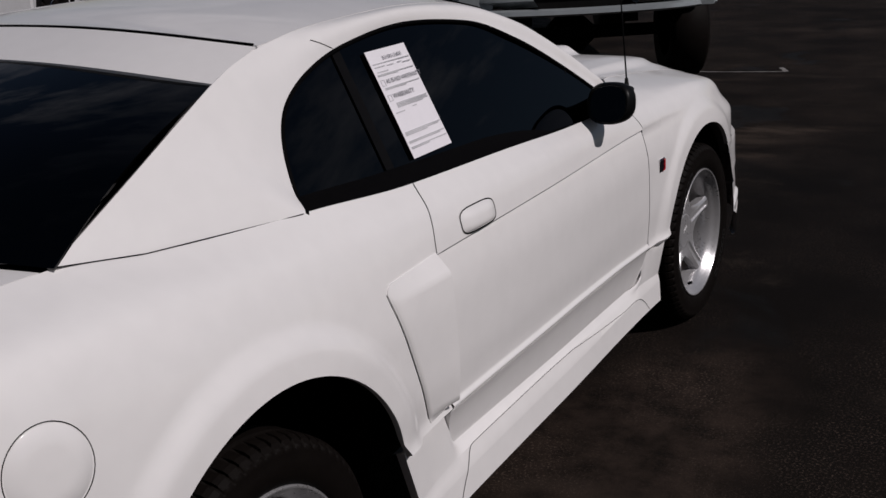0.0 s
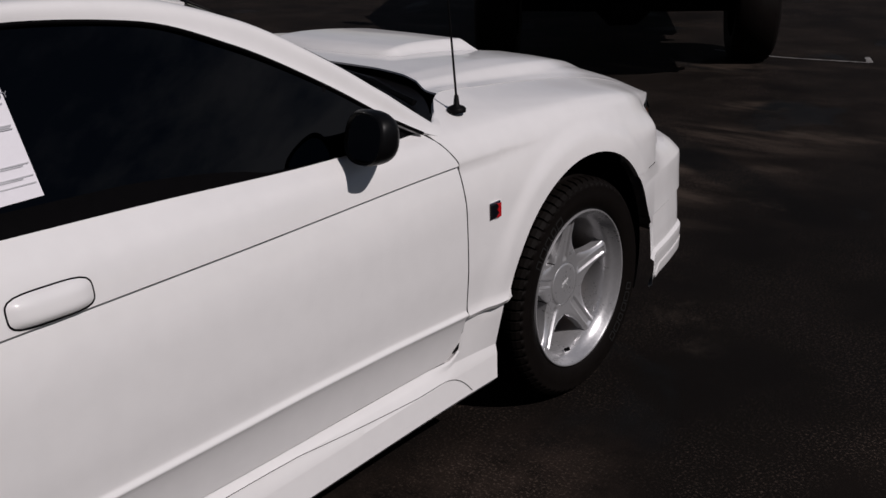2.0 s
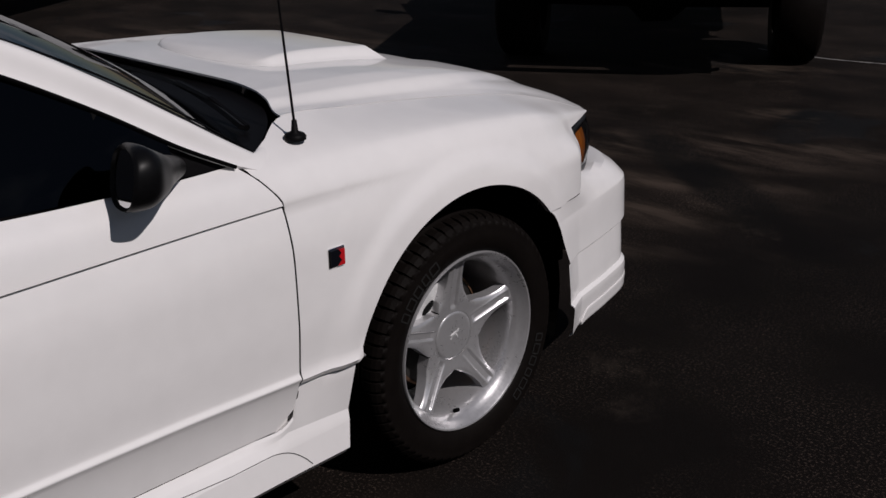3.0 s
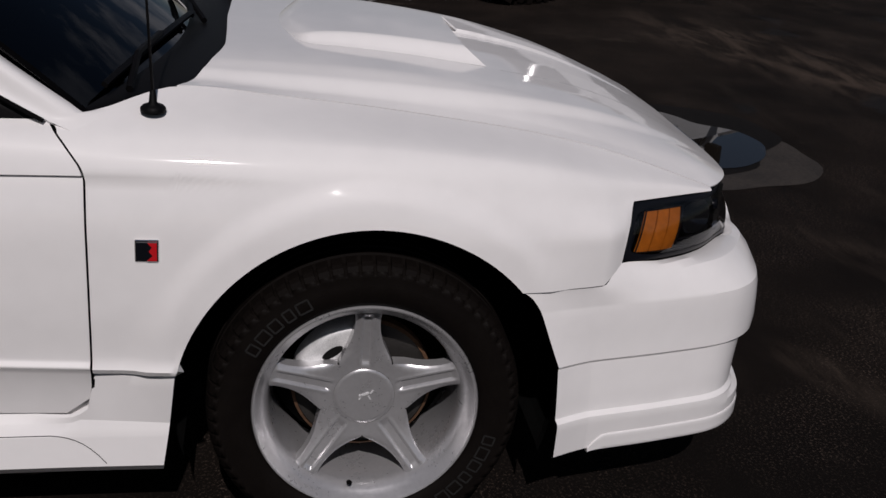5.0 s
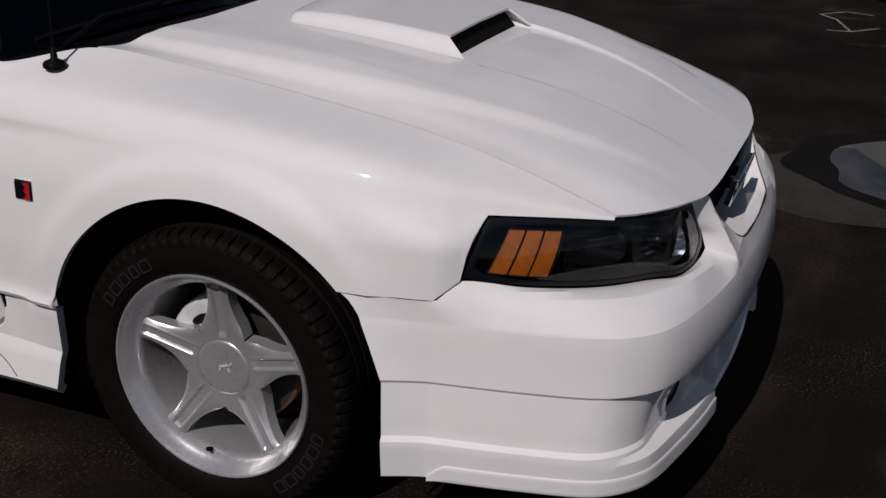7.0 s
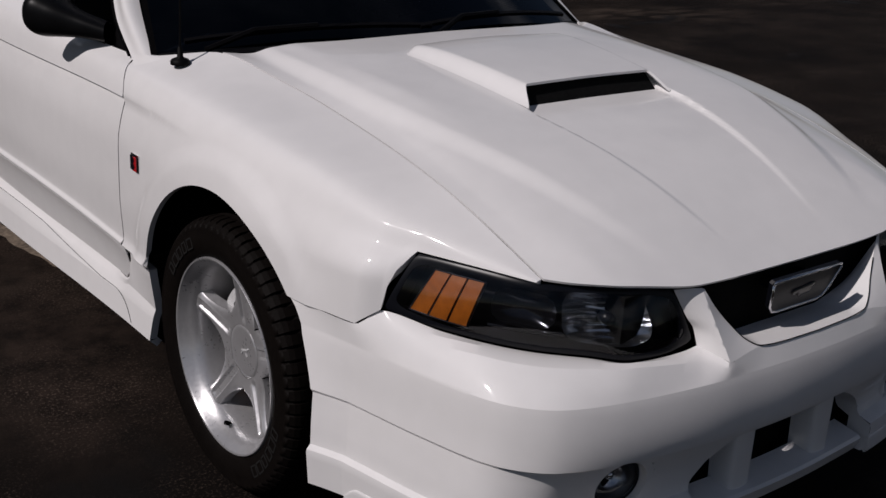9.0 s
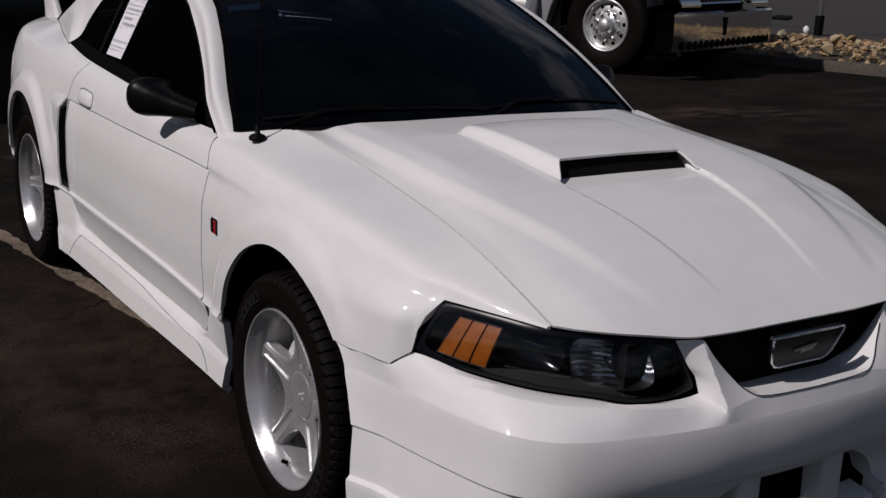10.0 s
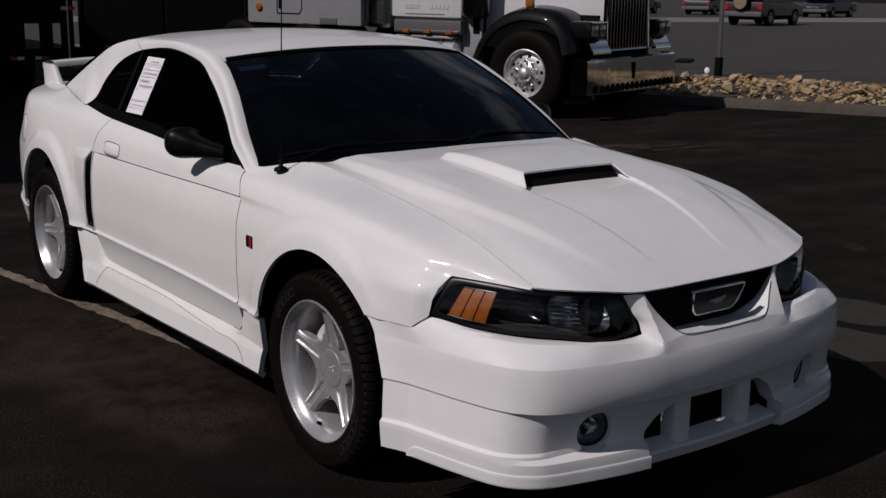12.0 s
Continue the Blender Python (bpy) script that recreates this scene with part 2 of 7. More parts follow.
# ---- the car: its skin as pressed panels on one set of long body lines; y points to its nose, x to its right ----
CAR = thing("car", "white two-door sports coupe with tinted windows and silver five-spoke wheels", "car")

AXLE_F, AXLE_R, AXLE_Z = 1.2865, -1.268, 0.327
ARCH_F, ARCH_R = (1.293, 0.335, 0.395), (-1.225, 0.370, 0.385)     # y, z, radius of the wheel openings

# Long lines of the side, each by stations along the car.
flank = curve_through([-2.28, -2.12, -1.85, -1.5, -1.2, -0.82, -0.6, 0.0, 0.74, 1.1, 1.35, 1.62, 1.774, 1.82, 1.86, 2.07],
                      [0.650, 0.735, 0.824, 0.878, 0.892, 0.890, 0.881, 0.869, 0.844, 0.845, 0.846, 0.826, 0.798, 0.765, 0.732, 0.61])
crease_x = curve_through([-2.28, -2.1, -1.85, -1.65, -1.3, -0.92, -0.6, 0.0, 0.74, 1.3, 1.62, 1.75, 1.843, 1.95, 2.07], [0.61, 0.708, 0.802, 0.851, 0.875, 0.872, 0.866, 0.852, 0.824, 0.824, 0.796, 0.762, 0.711, 0.660, 0.596])
crease_z = curve_through([-2.28, -0.6, 0.74, 1.3, 1.62, 1.75, 1.843, 1.95, 2.07], [0.81, 0.815, 0.817, 0.803, 0.772, 0.757, 0.749, 0.746, 0.739])
shoulder_x = curve_through([-2.28, -2.1, -1.65, -1.3, -0.92, -0.6, 0.0, 0.66, 0.86, 1.3, 1.62, 1.843, 1.95, 2.07], [0.57, 0.678, 0.800, 0.828, 0.840, 0.843, 0.832, 0.799, 0.785, 0.779, 0.756, 0.692, 0.646, 0.595])
shoulder_z = curve_through([-2.28, -2.1, -1.65, -1.3, -0.92, -0.6, 0.0, 0.66, 0.86, 1.3, 1.62, 1.843, 1.95, 2.07], [0.92, 0.945, 0.955, 0.938, 0.912, 0.896, 0.886, 0.875, 0.878, 0.867, 0.832, 0.782, 0.764, 0.7395])
edge_y = [-2.28, -2.1, -1.8, -1.45, -1.3, -0.92, -0.6, -0.1, 0.3, 0.66, 0.74, 0.90, 1.1, 1.3, 1.46, 1.61, 1.75, 1.84, 1.9, 2.07]
edge_x = curve_through(edge_y, [0.47, 0.555, 0.625, 0.680, 0.712, 0.774, 0.787, 0.787, 0.779, 0.755, 0.738, 0.630, 0.606, 0.596, 0.596, 0.599, 0.598, 0.597, 0.596, 0.591])
edge_z = curve_through(edge_y, [0.96, 1.00, 1.014, 1.026, 1.005, 0.986, 0.959, 0.937, 0.914, 0.904, 0.914, 0.943, 0.924, 0.904, 0.885, 0.866, 0.839, 0.816, 0.798, 0.740])
STEP = [0.0, 0.06, 0.14, 0.16, 0.18, 0.3, 0.45, 0.6, 0.8, 1.0]
sections = {}
door_foot = curve_through([-0.6, 0.0, 0.7], [0.335, 0.327, 0.312])
lower_fold = curve_through([-0.6, 0.05, 0.4, 0.74, 0.92], [0.003, 0.003, -0.006, -0.019, -0.021])


def section(y):
    y = round(y, 4)
    if y not in sections:
        s = flank(y)
        foot, fold = door_foot(y), lower_fold(y)
        px = [s - 0.034, s - 0.024, s - 0.006, s + 0.0025, s - 0.0055, s + 0.001, s - 0.001, crease_x(y), shoulder_x(y), edge_x(y)]
        pz = [foot - 0.012, foot + 0.045, 0.437 + fold, 0.449 + fold, 0.461 + fold, 0.56, 0.69, crease_z(y), shoulder_z(y), edge_z(y)]
        sections[y] = (curve_through(STEP, px), curve_through(STEP, pz))
    return sections[y]


def flare(y, z):
    """How far the skin swells round a wheel opening."""
    d = 0.0
    for (cy, cz, r), h in ((ARCH_F, 0.014), (ARCH_R, 0.026)):
        k = math.hypot(y - cy, z - cz) - r
        if k < 0.2:
            f = min(1.0, max(0.0, (0.095 - k) / 0.05))
            d = max(d, h * (0.25 * max(0.0, 1 - max(0, k) / 0.2) + 0.75 * f * f * (3 - 2 * f)))
    return d


def skin(y, s):
    fx, fz = section(y)
    x, z = fx(s), fz(s)
    x += flare(y, z) * max(0.0, min(1.0, (0.8 - s) / 0.2))
    d = s - 0.6                                            # the pressed line: an undercut along door and fender
    if -0.11 < d < 0 and -0.62 < y < 1.15:
        x -= 0.0098 * min(1.0, -d / 0.0095) * max(0.0, 1 + d / 0.11) * min(1.0, max(0.0, (1.15 - y) / 0.35)) * min(1.0, max(0.0, (y + 0.62) / 0.015))
    return Vector((x, y, z))


def height(y, z):
    """The place on a section at which it is z high."""
    fz = section(y)[1]
    a, b = 0.0, 1.0
    for _ in range(30):
        m = (a + b) / 2
        a, b = (m, b) if fz(m) < z else (a, m)
    return (a + b) / 2


door_front = curve_through([0.29, 0.311, 0.317, 0.328, 0.347, 0.38, 0.60, 0.80, 0.82, 0.86, 0.91], [0.62, 0.686, 0.708, 0.725, 0.737, 0.743, 0.746, 0.744, 0.741, 0.715, 0.668])
door_rear = curve_through([0.30, 0.34, 0.45, 0.81, 0.89, 0.97], [-0.555, -0.572, -0.604, -0.612, -0.596, -0.562])
GAP = 0.0022


def steps_with_crease(a, n):
    """Even steps from section place a to 1, closer round the pressed line."""
    own = set(np.linspace(a, 1, n).tolist())
    if a < 0.13:
        own |= {0.14, 0.15, 0.156, 0.16, 0.164, 0.17, 0.176, 0.18, 0.186}
    if a < 0.57:
        own |= {0.6 + k for k in (-0.08, -0.05, -0.03, -0.018, -0.013, -0.0105, -0.008, -0.004, 0, 0.0025, 0.006, 0.012, 0.02)}
    return sorted(own)


def arch_at(y, arch):
    cy, cz, r = arch
    return cz + math.sqrt(max(0.0, r * r - (y - cy) ** 2))


def fender_low(y):
    if y < 0.905:
        return height(y, 0.412 + GAP)
    if y < 1.5915:
        return height(y, max(0.412 + GAP, arch_at(y, ARCH_F)))
    if y < 1.772:
        return height(y, 0.592 + GAP)
    if y < 1.815:
        return height(y, 0.594 + (y - 1.772) / 0.043 * 0.038)
    if y < 1.843:
        a = height(y, 0.634)
        return a + (0.6 - a) * (y - 1.815) / 0.028
    return 0.6


def shut_to_column(edge, gap, y1, low):
    """Panel between a door's shut line and a column at y1; u runs from the shut line."""
    def at(u, v):
        y = y1
        for _ in range(4):
            a = height(y, low)
            sv = a + (1 - a) * v
            e = edge(section(y)[1](sv)) + gap
            y = e + (y1 - e) * u
        a = height(y, low)
        return skin(y, a + (1 - a) * v)
    return at


def panel_from_shut(bm, side, at_shut, us, ys, low, n, flange=0.014):
    """A panel whose first columns follow a shut line and whose others stand at the stations ys."""
    k, m = len(us), len(ys)
    vs = np.linspace(0, 1, n)

    def at(u, v):
        i = u * (k + m - 1)
        if i <= k - 1 + 1e-6:
            return at_shut(float(np.interp(i, range(k), us)), v)
        y = float(np.interp(i - k, range(m), ys))
        a = low(y)
        return skin(y, a + (1 - a) * v)
    return patch(bm, at, 0, 0, side, flange, us=np.arange(k + m) / (k + m - 1), vs=vs, sharp=50)


arch_steps = [ARCH_F[0] - ARCH_F[2] * math.cos(a) for a in np.linspace(0.19, math.pi - 0.722, 44)]
fender_y = sorted({*[y for y in arch_steps if y > 0.9055], 1.5914, 1.5920, 1.605, 1.625, 1.65, 1.70, 1.74, 1.771, 1.773, 1.785, 1.80, 1.814, 1.8155, 1.822, 1.83, 1.838, 1.8425, 1.8435, 1.87, 1.90, 1.94, 1.98, 2.01, 2.04, 2.058})
for side in (1, -1):
    fender = part("front_fender", panel_from_shut(bmesh.new(), side, shut_to_column(door_front, GAP, 0.9045, 0.412 + GAP), [0, 0.06, 0.14, 0.24, 0.36, 0.5, 0.65, 0.8, 0.92, 1.0], fender_y, fender_low, 44), WHITE, CAR)
    if side > 0:
        FENDER = fender

# Doors: below the belt, with the pressed line and a folded lower edge.
door_objects = {}
for side in (1, -1):
    def door_at(u, v):
        y = -0.6 + 1.34 * u
        a = height(y, door_foot(y))
        s = a + (1 - a) * v
        for _ in range(4):
            z = section(y)[1](s)
            y = door_rear(z) + GAP + (door_front(z) - door_rear(z) - 2 * GAP) * u
        a = height(y, door_foot(y))
        return skin(y, a + (1 - a) * v)
    a_mid = height(0.0, door_foot(0.0))
    vs = [(s - a_mid) / (1 - a_mid) for s in steps_with_crease(a_mid, 26)]
    door_objects[side] = part("door", patch(bmesh.new(), door_at, 0, 0, side, us=np.linspace(0, 1, 50), vs=np.clip(vs, 0, 1), sharp=50), WHITE, CAR)
    for line, z0, z1 in ((door_front, 0.345, 0.905), (door_rear, 0.452, 0.952)):
        bm = bmesh.new()
        pts = []
        for z in np.linspace(z0, z1, 36):
            q = skin(line(z), height(line(z), z))
            pts.append(Vector(((q.x - 0.0052) * side, q.y, q.z)))
        tube(bm, pts, 0.0042, 6)
        part("door_gap", bm, TRIM, CAR, "dark gap round the door")


# Quarter panels with the rear wheel openings.
def quarter_low(y):
    if y > ARCH_R[0] + 0.3765:
        return height(y, 0.448)
    if y > ARCH_R[0] - 0.383:
        return height(y, max(0.40, arch_at(y, ARCH_R)))
    return height(y, 0.40)


quarter_y = sorted({*[ARCH_R[0] - ARCH_R[2] * math.cos(a) for a in np.linspace(0.24, math.pi - 0.29, 44)], -1.66, -1.71, -1.76, -1.82, -1.9, -1.98, -2.06, -2.12, -2.18, -2.23, -2.27}, reverse=True)
for side in (1, -1):
    q = part("quarter_panel", panel_from_shut(bmesh.new(), side, shut_to_column(door_rear, -GAP, -0.835, 0.448), [0, 0.06, 0.14, 0.24, 0.36, 0.5, 0.65, 0.8, 0.92, 1.0], quarter_y, quarter_low, 40), WHITE, CAR)
    if side > 0:
        QUARTER = q

# Side scoops: a blade that stands off the quarter, open towards the door.
for side in (1, -1):
    def scoop_at(u, v):
        rear = Vector((-0.836 + 0.128 * v, 0.812 - 0.352 * v))
        rear.x += 0.022 * max(0.0, 1 - v / 0.07) ** 2
        front = Vector((-0.619, 0.822 - 0.362 * v))
        y, z = rear.x + (front.x - rear.x) * u, rear.y + (front.y - rear.y) * u
        p = skin(y, height(y, z))
        e = min(1.0, v / 0.11) * min(1.0, (1 - v) / 0.06)
        return p + Vector((0.002 + (0.004 * min(1.0, u / 0.04) + 0.026 * u) * e, 0, 0))
    part("side_scoop", patch(bmesh.new(), scoop_at, 0, 0, side, 0.006, us=[0, 0.02, 0.04, 0.1, 0.25, 0.4, 0.6, 0.8, 0.94, 1.0], vs=[0, 0.03, 0.06, 0.09, 0.11, 0.14, *np.linspace(0.2, 0.9, 14), 0.94, 0.96, 0.98, 1.0], sharp=60), WHITE, CAR, "white scoop blade that stands off the body")
    bm = bmesh.new()
    tube(bm, [Vector((p.x * side, p.y, p.z)) for p in (scoop_at(-0.012, v) + Vector((-0.0012, 0, 0)) for v in np.linspace(0.05, 0.97, 20))], 0.0013, 6)
    part("scoop_seam", bm, TRIM, CAR)
    bm = bmesh.new()
    patch(bm, lambda u, v: skin(-0.6215, height(-0.6215, 0.800 - 0.325 * v)) + Vector((-0.012 + 0.037 * u * min(1, v / 0.12, (1 - v) / 0.1), 0.001 * u, 0)), 3, 20, side, 0.002)
    part("scoop_opening", bm, DARK, CAR, "black air scoop opening")

# Side skirts: a flared sill with a bend line, higher at the wheel ends.
skirt_top = curve_through([-0.835, -0.78, -0.62, -0.585, -0.56, -0.5, 0.0, 0.60, 0.690, 0.711, 0.728, 0.740, 0.7445, 0.80, 0.905], [0.446, 0.446, 0.447, 0.42, 0.345, 0.331, 0.323, 0.310, 0.3105, 0.318, 0.330, 0.352, 0.408, 0.410, 0.411])
skirt_out = curve_through([-0.835, -0.70, -0.5, 0.0, 0.6, 0.80, 0.905], [0.012, 0.012, 0.008, 0.0, -0.003, -0.006, -0.007])
for side in (1, -1):
    def skirt_at(u, v):
        y = -0.835 + 1.74 * u
        zt = skirt_top(y)
        s, o = flank(y), skirt_out(y)
        end = min(1, (y + 0.835) / 0.28, (0.905 - y) / 0.30)
        e = max(0.0, end)
        tuck = 0.030 * e
        kx = [s - 0.004 - tuck * 1.15, s - 0.004 - tuck, s - 0.016 - 0.006 * e + o, s - 0.009 + o, s - 0.001 + o, s - 0.022 + o]
        kz = [zt, zt - 0.006, min(0.292 + 0.014 * e, zt - 0.018), 0.268, 0.202, 0.180]
        k = [0, 0.10, 0.5, 0.6, 0.92, 1]
        yy = y - (0.03 * (v if y > 0.8 else 0)) * (y - 0.8) / 0.105 if y > 0.8 else y + (0.13 * v * (-(y + 0.70)) / 0.135 if y < -0.70 else 0)
        return Vector((float(np.interp(v, k, kx)), yy, float(np.interp(v, k, kz))))
    sk = part("side_skirt", patch(bmesh.new(), skirt_at, 110, 0, side, 0.02, vs=[0, 0.05, 0.10, 0.2, 0.3, 0.4, 0.48, 0.5, 0.55, 0.6, 0.62, 0.75, 0.9, 0.92, 0.96, 1], sharp=18), WHITE, CAR)
    # the painted sill behind the door's foot
    part("door_sill", patch(bmesh.new(), lambda u, v: Vector((flank(0.50 + 0.27 * u) - 0.046, 0.50 + 0.27 * u, 0.285 + 0.135 * v)), 10, 4, side, 0.01), WHITE, CAR)
    bm = bmesh.new()
    pts = [skirt_at((y + 0.835) / 1.74, 0.48 + 0.11 * min(1.0, max(0.0, y - 0.05) / 0.5) + 0.30 * max(0.0, (y - 0.65) / 0.115) ** 2.4 + 0.4 * max(0.0, (-0.48 - y) / 0.12) ** 2) + Vector((0.0012, 0, 0.001)) for y in np.linspace(-0.60, 0.765, 90)]
    ribbon(bm, [Vector((p.x * side, p.y, p.z)) for p in pts], 0.0013, (side, 0, 0.3), 0.0005)
    part("skirt_seam", bm, TRIM, sk)

# ---- hood ----
HOOD = [0.0, 0.5, 0.74, 0.85, 1.0]
hood_z = [curve_through([0.98, 1.15, 1.3, 1.6, 1.75, 1.9, 2.05, 2.15, 2.19], [0.962, 0.958, 0.948, 0.910, 0.884, 0.845, 0.785, 0.736, 0.715]),
          curve_through([0.985, 1.15, 1.3, 1.6, 1.75, 1.9, 2.05, 2.145, 2.184], [0.960, 0.956, 0.946, 0.908, 0.881, 0.841, 0.784, 0.738, 0.717]),
          curve_through([0.97, 1.3, 1.6, 1.8, 1.95, 2.07, 2.15], [0.957, 0.943, 0.906, 0.862, 0.816, 0.770, 0.731]),
          curve_through([0.95, 1.3, 1.6, 1.85, 2.0, 2.08, 2.125], [0.948, 0.932, 0.898, 0.838, 0.790, 0.758, 0.736]),
          lambda y: edge_z(min(y, 2.06))]
hood_rear = curve_through([0, 0.5, 0.8, 1.0], [0.98, 0.985, 0.955, 0.90])
hood_front = curve_through([0, 0.27, 0.5, 0.66, 0.79, 0.93, 1.0], [2.190, 2.190, 2.184, 2.165, 2.141, 2.095, 2.060])


hood_rows = {}


def hood_surface(u, r):
    """The hood's height at a share u of its length, on one smooth cross-section."""
    key = round(u, 5)
    if key not in hood_rows:
        ends = [(hood_rear(q), hood_front(q)) for q in HOOD]
        hood_rows[key] = curve_through(HOOD, [f(a + (b - a) * u) for f, (a, b) in zip(hood_z, ends)])
    return hood_rows[key](r)


ridge_x = curve_through([0.95, 1.32, 1.60, 1.80, 1.93, 2.05, 2.15], [0.532, 0.526, 0.498, 0.440, 0.398, 0.355, 0.315])


def step_up(k):
    k = min(1.0, max(0.0, k))
    return k * k * (3 - 2 * k)


def dome(x, y):
    """The raised middle of the hood inside its two long ridges."""
    f = min(1.0, max(0.0, (2.13 - y) / 0.30))
    return f * (0.0125 * step_up((ridge_x(y) + 0.034 - abs(x)) / 0.052) - 0.0045)


def hood_at(u, v):
    r = abs(2 * v - 1)
    y = hood_rear(r) + (hood_front(r) - hood_rear(r)) * u
    x = (2 * v - 1) * (edge_x(min(y, 2.06)) - 0.004)
    z = hood_surface(u, r) + 0.0012 + dome(x, y) * min(1.0, (1 - r) / 0.06)
    if 1.50 < y < 2.13:                                   # the sunk floor before the scoop's mouth
        half = 0.236 - 0.16 * max(0.0, y - 1.64)
        z -= 0.0115 * min(1.0, max(0.0, 1 - (y - 1.58) / 0.53)) ** 0.8 * step_up((half - abs(x)) / (0.007 + 0.014 * max(0, y - 1.72)))
    return Vector((x, y, z))


hood = part("hood", patch(bmesh.new(), hood_at, 84, 180, 1, 0.005, (0, 1.5, 0.3), sharp=45), WHITE, CAR)
SCOOP_Y = (1.140, 1.546)


def hood_height(x, y):
    r = abs(x) / edge_x(min(y, 2.06))
    return hood_surface((y - hood_rear(r)) / (hood_front(r) - hood_rear(r)), r) + dome(x, y)


scoop_rise = curve_through([0, 0.05, 0.15, 0.4, 1.0], [0.0, 0.012, 0.022, 0.029, 0.034])


def hood_scoop_at(u, v):
    half = 0.274 - 0.040 * u - 0.06 * max(0.0, 1 - u / 0.10) ** 2
    r = 2 * v - 1
    x = r * half
    ramp = step_up((half - abs(x)) / 0.038) ** 0.8
    y0 = SCOOP_Y[0] - 0.035 * (1 - r * r)
    y1 = SCOOP_Y[1] - 0.004 * (1 - r * r) + 0.052 * (1 - ramp)
    y = y0 + (y1 - y0) * u
    return Vector((x, y, hood_height(x, y) + 0.0015 + scoop_rise(u) * ramp))


scoop = part("hood_scoop", patch(bmesh.new(), hood_scoop_at, 0, 0, 1, 0.006, (0, 1.3, 0.3), us=[0, 0.02, 0.04, 0.07, 0.1, 0.14, 0.2, 0.3, 0.4, 0.55, 0.7, 0.85, 0.95, 1], vs=[0, 0.012, 0.024, 0.036, 0.05, 0.064, 0.075, 0.085, 0.10, 0.14, 0.25, 0.4, 0.5, 0.6, 0.75, 0.86, 0.90, 0.915, 0.925, 0.936, 0.95, 0.964, 0.976, 0.988, 1], sharp=40), WHITE, hood, "raised hood scoop with a wide mouth")
bm = bmesh.new()
patch(bm, lambda u, v: Vector(((2 * v - 1) * (0.222 - 0.016 * u), 1.565 - 0.035 * u, hood_height((2 * v - 1) * 0.21, 1.56) - 0.017 + 0.046 * u)), 3, 16, 1, 0.0)
part("scoop_mouth", bm, DARK, hood, "black scoop mouth")

# ---- front bumper, a wrap-round cover with chin spoiler ----
plan = line_through((0.839, 1.62), (0.819, 1.70), (0.793, 1.82), (0.763, 1.952), (0.712, 2.110), (0.634, 2.192), (0.50, 2.238), (0.25, 2.274), (0.0, 2.284))
FRONT_INNER = line_through((0.840, 1.594, 0.5928), (0.820, 1.70, 0.593), (0.801, 1.772, 0.5932), (0.763, 1.813, 0.628), (0.70, 1.925, 0.612), (0.603, 2.047, 0.599), (0.517, 2.120, 0.594), (0.450, 2.170, 0.588), (0.372, 2.185, 0.588), (0.316, 2.188, 0.589), (0.290, 2.188, 0.592), (0.282, 2.211, 0.587), (0.274, 2.233, 0.582), (0.267, 2.255, 0.577), (0.173, 2.250, 0.588), (0.10, 2.256, 0.584), (0.0, 2.258, 0.583))


def plan_line(t):
    """The bumper's plan line, flat where it crosses the middle of the car."""
    p = plan(t)
    k = min(1.0, max(0.0, (0.27 - p.x) / 0.20))
    k = k * k * (3 - 2 * k)
    return Vector((p.x, p.y + (2.284 - 0.16 * p.x * p.x - p.y) * k))


def plan_at(t, inset, z):
    p, q, r = plan_line(t), plan_line(max(0, t - 0.01)), plan_line(min(1, t + 0.01))
    d = (r - q).normalized()
    n = Vector((-d.y, d.x)) if t < 0.999 else Vector((0, 1))
    if n.x < 0 or (n.x == 0 and n.y < 0):
        n = -n
    back = float(np.interp(z, [0.18, 0.2, 0.42, 0.59], [0.068, 0.07, 0.065, 0.0])) * max(0.0, 1 - t / 0.12)
    q2 = p - n * inset
    return Vector((max(0.0, q2.x) if t < 1 else 0.0, q2.y + back, z))


def front_depth(t):
    s = min(1.0, max(0.0, (t - 0.35) / 0.24))
    return s * s * (3 - 2 * s)


def band(t, z):
    k = front_depth(t)
    j = 1 - k
    front = np.interp(z, [0.205, 0.213, 0.263, 0.275, 0.286, 0.302, 0.345, 0.385, 0.40, 0.417, 0.424, 0.45, 0.49, 0.53, 0.548],
                      [0.030, 0.017, 0.019, 0.022, 0.052, 0.055, 0.050, 0.040, 0.036, 0.028, 0.002, -0.003, -0.001, 0.004, 0.010])
    side = np.interp(z, [0.205, 0.213, 0.286, 0.294, 0.302, 0.345, 0.417, 0.4239, 0.45, 0.49, 0.53, 0.548], [0.0, -0.012, -0.0175, -0.0165, -0.0055, -0.004, 0.0015, -0.0035, -0.0015, 0.0, 0.0, 0.002])
    return float(front * k + side * j)


# where the plan line reaches the ends of the lower opening
def plan_t(x):
    a, b = 0.0, 1.0
    for _ in range(40):
        m = (a + b) / 2
        a, b = (m, b) if plan(m).x > x else (a, m)
    return (a + b) / 2


FOG_C, FOG_N, FOG_R = Vector((0.458, 2.167, 0.342)), Vector((0.27, 0.963, 0)).normalized(), 0.058


